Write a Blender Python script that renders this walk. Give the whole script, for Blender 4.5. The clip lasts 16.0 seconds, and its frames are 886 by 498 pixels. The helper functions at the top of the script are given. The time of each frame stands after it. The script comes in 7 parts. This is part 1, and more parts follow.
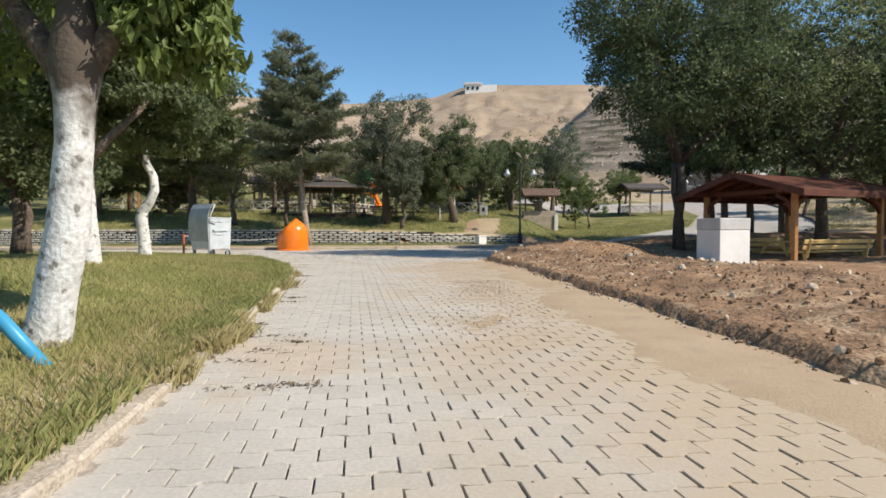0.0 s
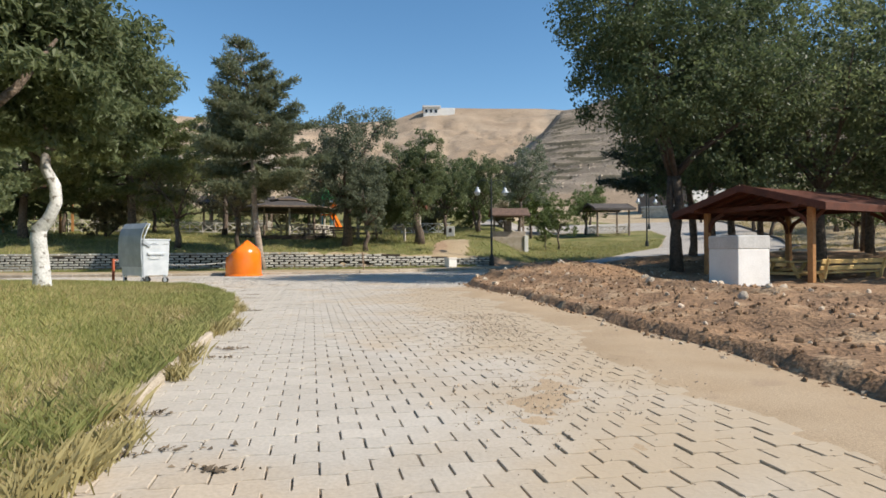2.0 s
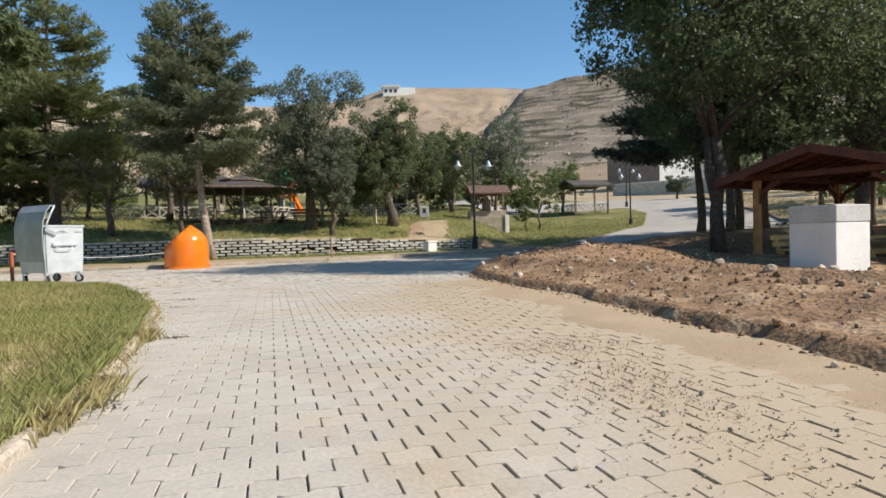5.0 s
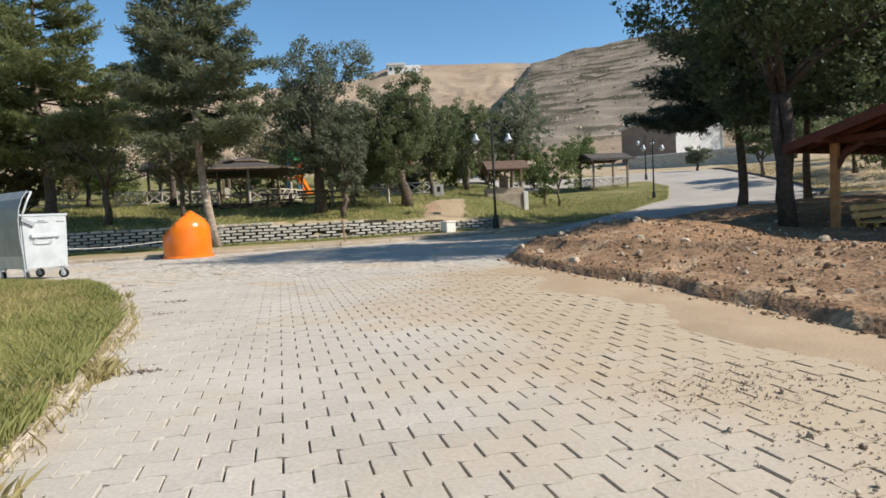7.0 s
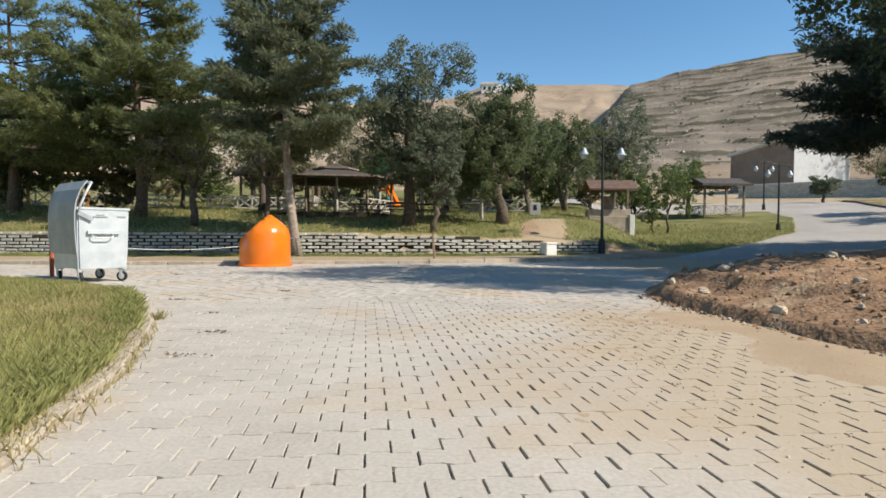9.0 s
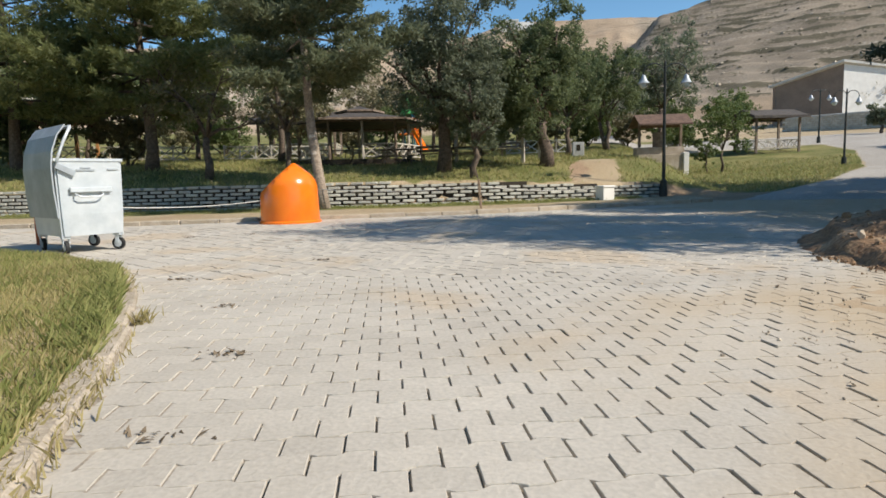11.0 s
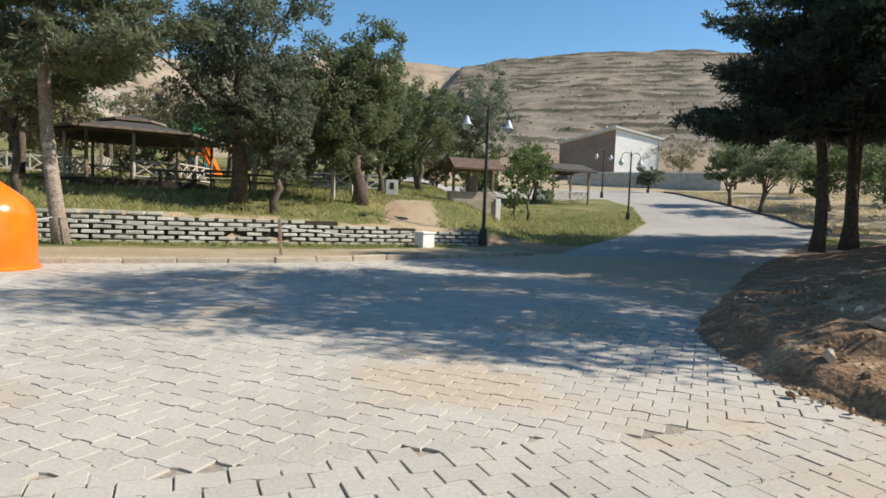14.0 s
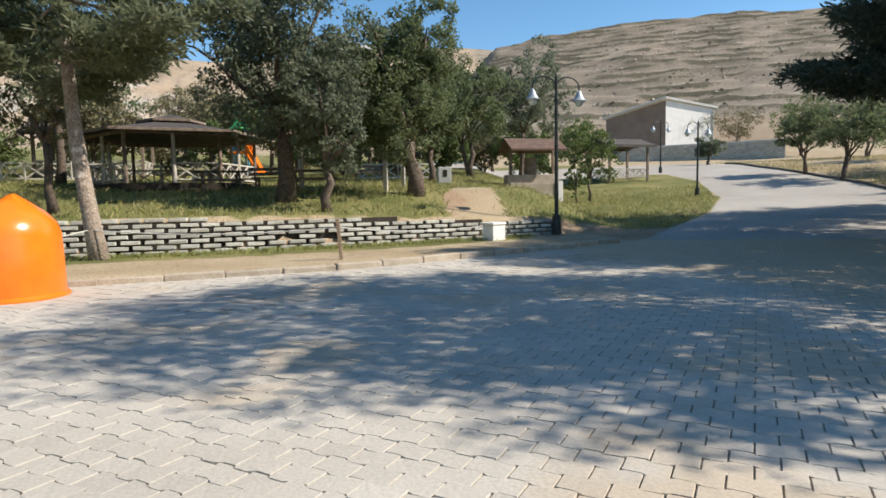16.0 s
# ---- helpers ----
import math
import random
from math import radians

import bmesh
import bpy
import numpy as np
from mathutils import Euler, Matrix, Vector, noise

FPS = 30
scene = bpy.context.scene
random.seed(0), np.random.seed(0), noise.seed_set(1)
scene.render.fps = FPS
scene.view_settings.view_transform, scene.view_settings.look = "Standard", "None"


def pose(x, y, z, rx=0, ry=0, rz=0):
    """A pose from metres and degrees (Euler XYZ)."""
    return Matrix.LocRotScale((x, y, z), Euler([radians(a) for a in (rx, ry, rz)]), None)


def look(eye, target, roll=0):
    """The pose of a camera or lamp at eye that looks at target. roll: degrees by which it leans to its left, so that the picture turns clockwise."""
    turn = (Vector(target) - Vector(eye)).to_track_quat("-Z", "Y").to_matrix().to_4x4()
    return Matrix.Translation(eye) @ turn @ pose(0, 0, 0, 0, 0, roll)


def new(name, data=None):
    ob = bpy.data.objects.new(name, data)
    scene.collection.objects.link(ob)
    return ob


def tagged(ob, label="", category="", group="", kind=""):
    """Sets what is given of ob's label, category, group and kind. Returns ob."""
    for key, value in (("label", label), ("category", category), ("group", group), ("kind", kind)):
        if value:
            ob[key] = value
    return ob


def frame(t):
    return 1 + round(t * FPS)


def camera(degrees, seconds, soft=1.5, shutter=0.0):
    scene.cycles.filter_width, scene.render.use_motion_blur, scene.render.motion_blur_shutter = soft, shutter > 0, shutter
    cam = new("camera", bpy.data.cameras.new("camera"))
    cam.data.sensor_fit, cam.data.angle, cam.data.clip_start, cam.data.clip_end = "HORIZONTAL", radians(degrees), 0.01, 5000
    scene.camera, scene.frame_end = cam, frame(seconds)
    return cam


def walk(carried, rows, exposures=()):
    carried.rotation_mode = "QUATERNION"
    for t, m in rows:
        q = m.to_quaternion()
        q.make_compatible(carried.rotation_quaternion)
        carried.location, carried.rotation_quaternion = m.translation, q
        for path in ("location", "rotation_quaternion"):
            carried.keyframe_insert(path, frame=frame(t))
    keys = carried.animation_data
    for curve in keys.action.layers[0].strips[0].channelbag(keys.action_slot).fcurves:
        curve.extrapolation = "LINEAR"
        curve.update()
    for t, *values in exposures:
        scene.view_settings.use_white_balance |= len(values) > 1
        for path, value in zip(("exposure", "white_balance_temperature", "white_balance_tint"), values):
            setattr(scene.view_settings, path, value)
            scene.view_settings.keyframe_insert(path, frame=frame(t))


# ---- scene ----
cam = camera(73.0, 16.0, 1.65)
PATH = [
    (0, (1.89, -5.524, 1.004), (1.7, -3.534, 0.938), -0.0),
    (0.5, (1.702, -4.882, 0.999), (1.477, -2.895, 1.039), 3.8),
    (1, (1.515, -4.357, 1.063), (1.224, -2.379, 1.031), 1.6),
    (1.5, (1.38, -3.718, 1.049), (1.237, -1.724, 1.12), 0.4),
    (2, (1.19, -3.016, 0.966), (1.138, -1.017, 0.975), -0.4),
    (2.5, (1.23, -2.329, 0.951), (1.273, -0.33, 0.907), 1.1),
    (3, (1.057, -1.658, 0.937), (1.088, 0.339, 0.819), -3.2),
    (5.5, (0.193, 1.311, 0.988), (0.271, 3.309, 0.944), -1.1),
    (6, (0.107, 1.792, 0.995), (0.137, 3.789, 0.887), 0.5),
    (6.5, (-0.093, 2.309, 0.999), (0.036, 4.302, 0.895), -2.2),
    (7, (-0.142, 2.702, 1.006), (-0.099, 4.698, 0.886), -3.0),
    (7.5, (-0.245, 3.284, 1.023), (-0.228, 5.283, 0.986), -1.0),
    (8, (-0.407, 4.012, 1.006), (-0.497, 6.009, 0.933), 2.9),
    (8.5, (-0.534, 4.585, 1.018), (-0.55, 6.585, 0.965), 0.9),
    (9, (-0.713, 5.307, 0.958), (-0.943, 7.293, 0.908), 0.2),
    (9.5, (-0.991, 5.922, 0.936), (-1.286, 7.897, 0.832), -1.5),
    (12, (-2.053, 8.734, 1.025), (-2.346, 10.698, 0.789), -1.3),
    (12.5, (-1.895, 9.179, 1.111), (-1.604, 11.147, 0.906), -0.1),
    (13, (-1.906, 9.543, 1.14), (-1.382, 11.465, 0.963), 1.1),
    (13.5, (-1.949, 9.937, 1.213), (-1.531, 11.89, 1.116), -0.6),
    (14, (-2.084, 10.807, 1.237), (-1.73, 12.772, 1.119), 2.2),
    (14.5, (-2.165, 11.267, 1.235), (-1.808, 13.227, 1.06), 1.1),
    (15, (-2.323, 12.044, 1.226), (-1.973, 14.003, 1.025), 1.2),
    (15.5, (-2.531, 12.607, 1.259), (-2.127, 14.56, 1.103), 3.6),
    (16, (-2.62, 13.006, 1.308), (-2.401, 14.987, 1.144), -1.1),
]
walk(cam, [(t, look(eye, target, roll)) for t, eye, target, roll in PATH], [(0.0, 0.48, 6650, 12), (9.5, 0.49, 6620, 11), (12.5, 0.36, 6630, 10), (14.0, 0.56, 6560, 10), (16.0, 0.64, 6580, 11)])

# ---- light ----
SUN_TO = Vector((0.96, -0.25, 0)).normalized() * math.cos(radians(42)) + Vector((0, 0, math.sin(radians(42))))
world = bpy.data.worlds.new("sky")
scene.world = world
world.use_nodes = True
wn = world.node_tree.nodes
sky = wn.new("ShaderNodeTexSky")
sky.sky_type, sky.sun_disc = "NISHITA", False
sky.sun_elevation, sky.sun_rotation = radians(42), math.atan2(0.96, -0.25)
sky.altitude, sky.air_density, sky.dust_density, sky.ozone_density = 900, 1.0, 0.25, 1.2
deep = wn.new("ShaderNodeHueSaturation")
deep.inputs["Saturation"].default_value, deep.inputs["Hue"].default_value = 1.22, 0.493
world.node_tree.links.new(sky.outputs[0], deep.inputs["Color"])
world.node_tree.links.new(deep.outputs[0], wn["Background"].inputs[0])
wn["Background"].inputs[1].default_value = 0.117
sun_data = bpy.data.lights.new("sun", "SUN")
sun_data.energy, sun_data.angle, sun_data.color = 4.5, radians(0.53), (1.0, 0.94, 0.84)
sun = new("sun", sun_data)
sun.matrix_world = look(SUN_TO * 200, (0, 0, 0))


# ---- materials ----
def material(name, base, other=None, scale=4.0, rough=0.8, bump=0.3, bump_scale=40.0, fine=None, metallic=0.0,
             island=0.0, per_object=0.0, spots=None, spot_scale=3.0, spot_at=0.62, spec=0.3, coords="Object"):
    """Two scales of colour variation, a bump and, if asked, spots of a third colour."""
    m = bpy.data.materials.new(name)
    m.use_nodes = True
    nt = m.node_tree
    n, l = nt.nodes, nt.links
    b = n["Principled BSDF"]
    b.inputs["Roughness"].default_value, b.inputs["Metallic"].default_value = rough, metallic
    b.inputs["Specular IOR Level"].default_value = spec
    tc = n.new("ShaderNodeTexCoord")
    if coords == "Position":
        src = n.new("ShaderNodeNewGeometry").outputs["Position"]
    else:
        src = tc.outputs[coords]
    other = other or tuple(c * 0.7 for c in base)
    fine = fine or 0.25

    def tex(s, detail=6):
        t = n.new("ShaderNodeTexNoise")
        t.inputs["Scale"].default_value, t.inputs["Detail"].default_value = s, detail
        l.new(src, t.inputs["Vector"])
        return t.outputs["Fac"]

    def mix(f, a, c, kind="MIX"):
        x = n.new("ShaderNodeMix")
        x.data_type, x.blend_type = "RGBA", kind
        for sock, v in ((x.inputs[0], f), (x.inputs[6], a), (x.inputs[7], c)):
            if isinstance(v, (int, float)):
                sock.default_value = v
            elif isinstance(v, tuple):
                sock.default_value = (*v[:3], 1)
            else:
                l.new(v, sock)
        return x.outputs[2]

    def ramp(v, a, c):
        r = n.new("ShaderNodeMapRange")
        r.inputs[1].default_value, r.inputs[2].default_value = a, c
        l.new(v, r.inputs[0])
        return r.outputs[0]

    col = mix(ramp(tex(scale), 0.35, 0.65), base, other)
    if spots:
        col = mix(ramp(tex(spot_scale, 8), spot_at, spot_at + 0.08), col, spots)
    grain = ramp(tex(bump_scale), 0.25, 0.75)
    col = mix(fine, col, grain, "OVERLAY")
    for amount, out in ((island, "Random Per Island"), (per_object, "Random")):
        if amount:
            node = n.new("ShaderNodeNewGeometry") if out != "Random" else n.new("ShaderNodeObjectInfo")
            hsv = n.new("ShaderNodeHueSaturation")
            mr = n.new("ShaderNodeMapRange")
            mr.inputs[3].default_value, mr.inputs[4].default_value = 1 - amount, 1 + amount
            l.new(node.outputs[out], mr.inputs[0])
            l.new(mr.outputs[0], hsv.inputs["Value"])
            l.new(col, hsv.inputs["Color"])
            col = hsv.outputs[0]
    l.new(col, b.inputs["Base Color"])
    if bump:
        bp = n.new("ShaderNodeBump")
        bp.inputs["Strength"].default_value, bp.inputs["Distance"].default_value = bump, 0.02
        l.new(grain, bp.inputs["Height"])
        l.new(bp.outputs[0], b.inputs["Normal"])
    return m


def leaf_material(name, a, b, glow=0.3, rough=0.5):
    m = bpy.data.materials.new(name)
    m.use_nodes = True
    n, l = m.node_tree.nodes, m.node_tree.links
    p = n["Principled BSDF"]
    p.inputs["Roughness"].default_value, p.inputs["Specular IOR Level"].default_value = rough, 0.35
    geo = n.new("ShaderNodeNewGeometry")
    big = n.new("ShaderNodeTexNoise")
    big.inputs["Scale"].default_value = 0.9
    l.new(geo.outputs["Position"], big.inputs["Vector"])
    add = n.new("ShaderNodeMath")
    add.operation = "MULTIPLY_ADD"
    add.inputs[1].default_value = 0.7
    l.new(geo.outputs["Random Per Island"], add.inputs[0])
    sub = n.new("ShaderNodeMath")
    sub.operation = "SUBTRACT"
    sub.inputs[1].default_value = 0.3
    l.new(big.outputs["Fac"], sub.inputs[0])
    l.new(sub.outputs[0], add.inputs[2])
    cr = n.new("ShaderNodeMix")
    cr.data_type = "RGBA"
    cr.inputs[6].default_value, cr.inputs[7].default_value = (*a, 1), (*b, 1)
    l.new(add.outputs[0], cr.inputs[0])
    l.new(cr.outputs[2], p.inputs["Base Color"])
    tr = n.new("ShaderNodeBsdfTranslucent")
    l.new(cr.outputs[2], tr.inputs[0])
    mx = n.new("ShaderNodeMixShader")
    mx.inputs[0].default_value = glow
    l.new(p.outputs[0], mx.inputs[1])
    l.new(tr.outputs[0], mx.inputs[2])
    l.new(mx.outputs[0], n["Material Output"].inputs[0])
    return m


def lime_material(name, z_to):
    """Limewash that wears off above a height, over knotty bark darkened for the crown's shade."""
    m = material(name, (0.62, 0.61, 0.58), (0.47, 0.46, 0.43), 5, 0.85, 0.35, 26, fine=0.3, spots=(0.20, 0.18, 0.15), spot_scale=10, spot_at=0.585)
    n, l = m.node_tree.nodes, m.node_tree.links
    p = n["Principled BSDF"]
    old = p.inputs["Base Color"].links[0].from_socket
    tc = n.new("ShaderNodeTexCoord")
    xyz = n.new("ShaderNodeSeparateXYZ")
    l.new(tc.outputs["Object"], xyz.inputs[0])
    no = n.new("ShaderNodeTexNoise")
    no.inputs["Scale"].default_value, no.inputs["Detail"].default_value = 5, 8
    l.new(tc.outputs["Object"], no.inputs["Vector"])
    ma = n.new("ShaderNodeMath")
    ma.operation = "MULTIPLY_ADD"
    ma.inputs[1].default_value = 1.6
    l.new(no.outputs["Fac"], ma.inputs[0])
    l.new(xyz.outputs[2], ma.inputs[2])
    r = n.new("ShaderNodeMapRange")
    r.inputs[1].default_value, r.inputs[2].default_value = z_to + 0.35, z_to + 0.95
    l.new(ma.outputs[0], r.inputs[0])
    x = n.new("ShaderNodeMix")
    x.data_type = "RGBA"
    l.new(r.outputs[0], x.inputs[0])
    l.new(old, x.inputs[6])
    x.inputs[7].default_value = (0.085, 0.066, 0.05, 1)
    l.new(x.outputs[2], p.inputs["Base Color"])
    return m


def ground_material(name, layers, bump=0.5):
    """layers: (attribute or '', colour, second colour, noise scale); each laid over the former by its painted-on mask and a noise."""
    m = bpy.data.materials.new(name)
    m.use_nodes = True
    n, l = m.node_tree.nodes, m.node_tree.links
    p = n["Principled BSDF"]
    p.inputs["Roughness"].default_value, p.inputs["Specular IOR Level"].default_value = 0.95, 0.15
    pos = n.new("ShaderNodeNewGeometry").outputs["Position"]

    def tex(s, detail=8):
        t = n.new("ShaderNodeTexNoise")
        t.inputs["Scale"].default_value, t.inputs["Detail"].default_value = s, detail
        l.new(pos, t.inputs["Vector"])
        return t.outputs["Fac"]

    def mixc(f, a, c):
        x = n.new("ShaderNodeMix")
        x.data_type = "RGBA"
        for sock, v in ((x.inputs[0], f), (x.inputs[6], a), (x.inputs[7], c)):
            if isinstance(v, tuple):
                sock.default_value = (*v, 1)
            else:
                l.new(v, sock)
        return x.outputs[2]

    def ramp(v, a, c):
        r = n.new("ShaderNodeMapRange")
        r.inputs[1].default_value, r.inputs[2].default_value = a, c
        l.new(v, r.inputs[0])
        return r.outputs[0]

    col = None
    for attr, a, c, s in layers:
        one = mixc(ramp(tex(s), 0.36, 0.66), a, c)
        if col is None:
            col = one
            continue
        at = n.new("ShaderNodeAttribute")
        at.attribute_name = attr
        ma = n.new("ShaderNodeMath")
        ma.operation = "MULTIPLY_ADD"
        l.new(tex(1.7), ma.inputs[0])
        ma.inputs[1].default_value = 0.8
        ad = n.new("ShaderNodeMath")
        ad.operation = "SUBTRACT"
        l.new(at.outputs["Fac"], ad.inputs[0])
        ad.inputs[1].default_value = 0.4
        l.new(ad.outputs[0], ma.inputs[2])
        col = mixc(ramp(ma.outputs[0], 0.42, 0.62), col, one)
    grain = tex(22)
    x = n.new("ShaderNodeMix")
    x.data_type, x.blend_type = "RGBA", "OVERLAY"
    x.inputs[0].default_value = 0.45
    l.new(col, x.inputs[6])
    l.new(ramp(grain, 0.25, 0.75), x.inputs[7])
    l.new(x.outputs[2], p.inputs["Base Color"])
    bp = n.new("ShaderNodeBump")
    bp.inputs["Strength"].default_value, bp.inputs["Distance"].default_value = bump, 0.05
    l.new(grain, bp.inputs["Height"])
    l.new(bp.outputs[0], p.inputs["Normal"])
    return m


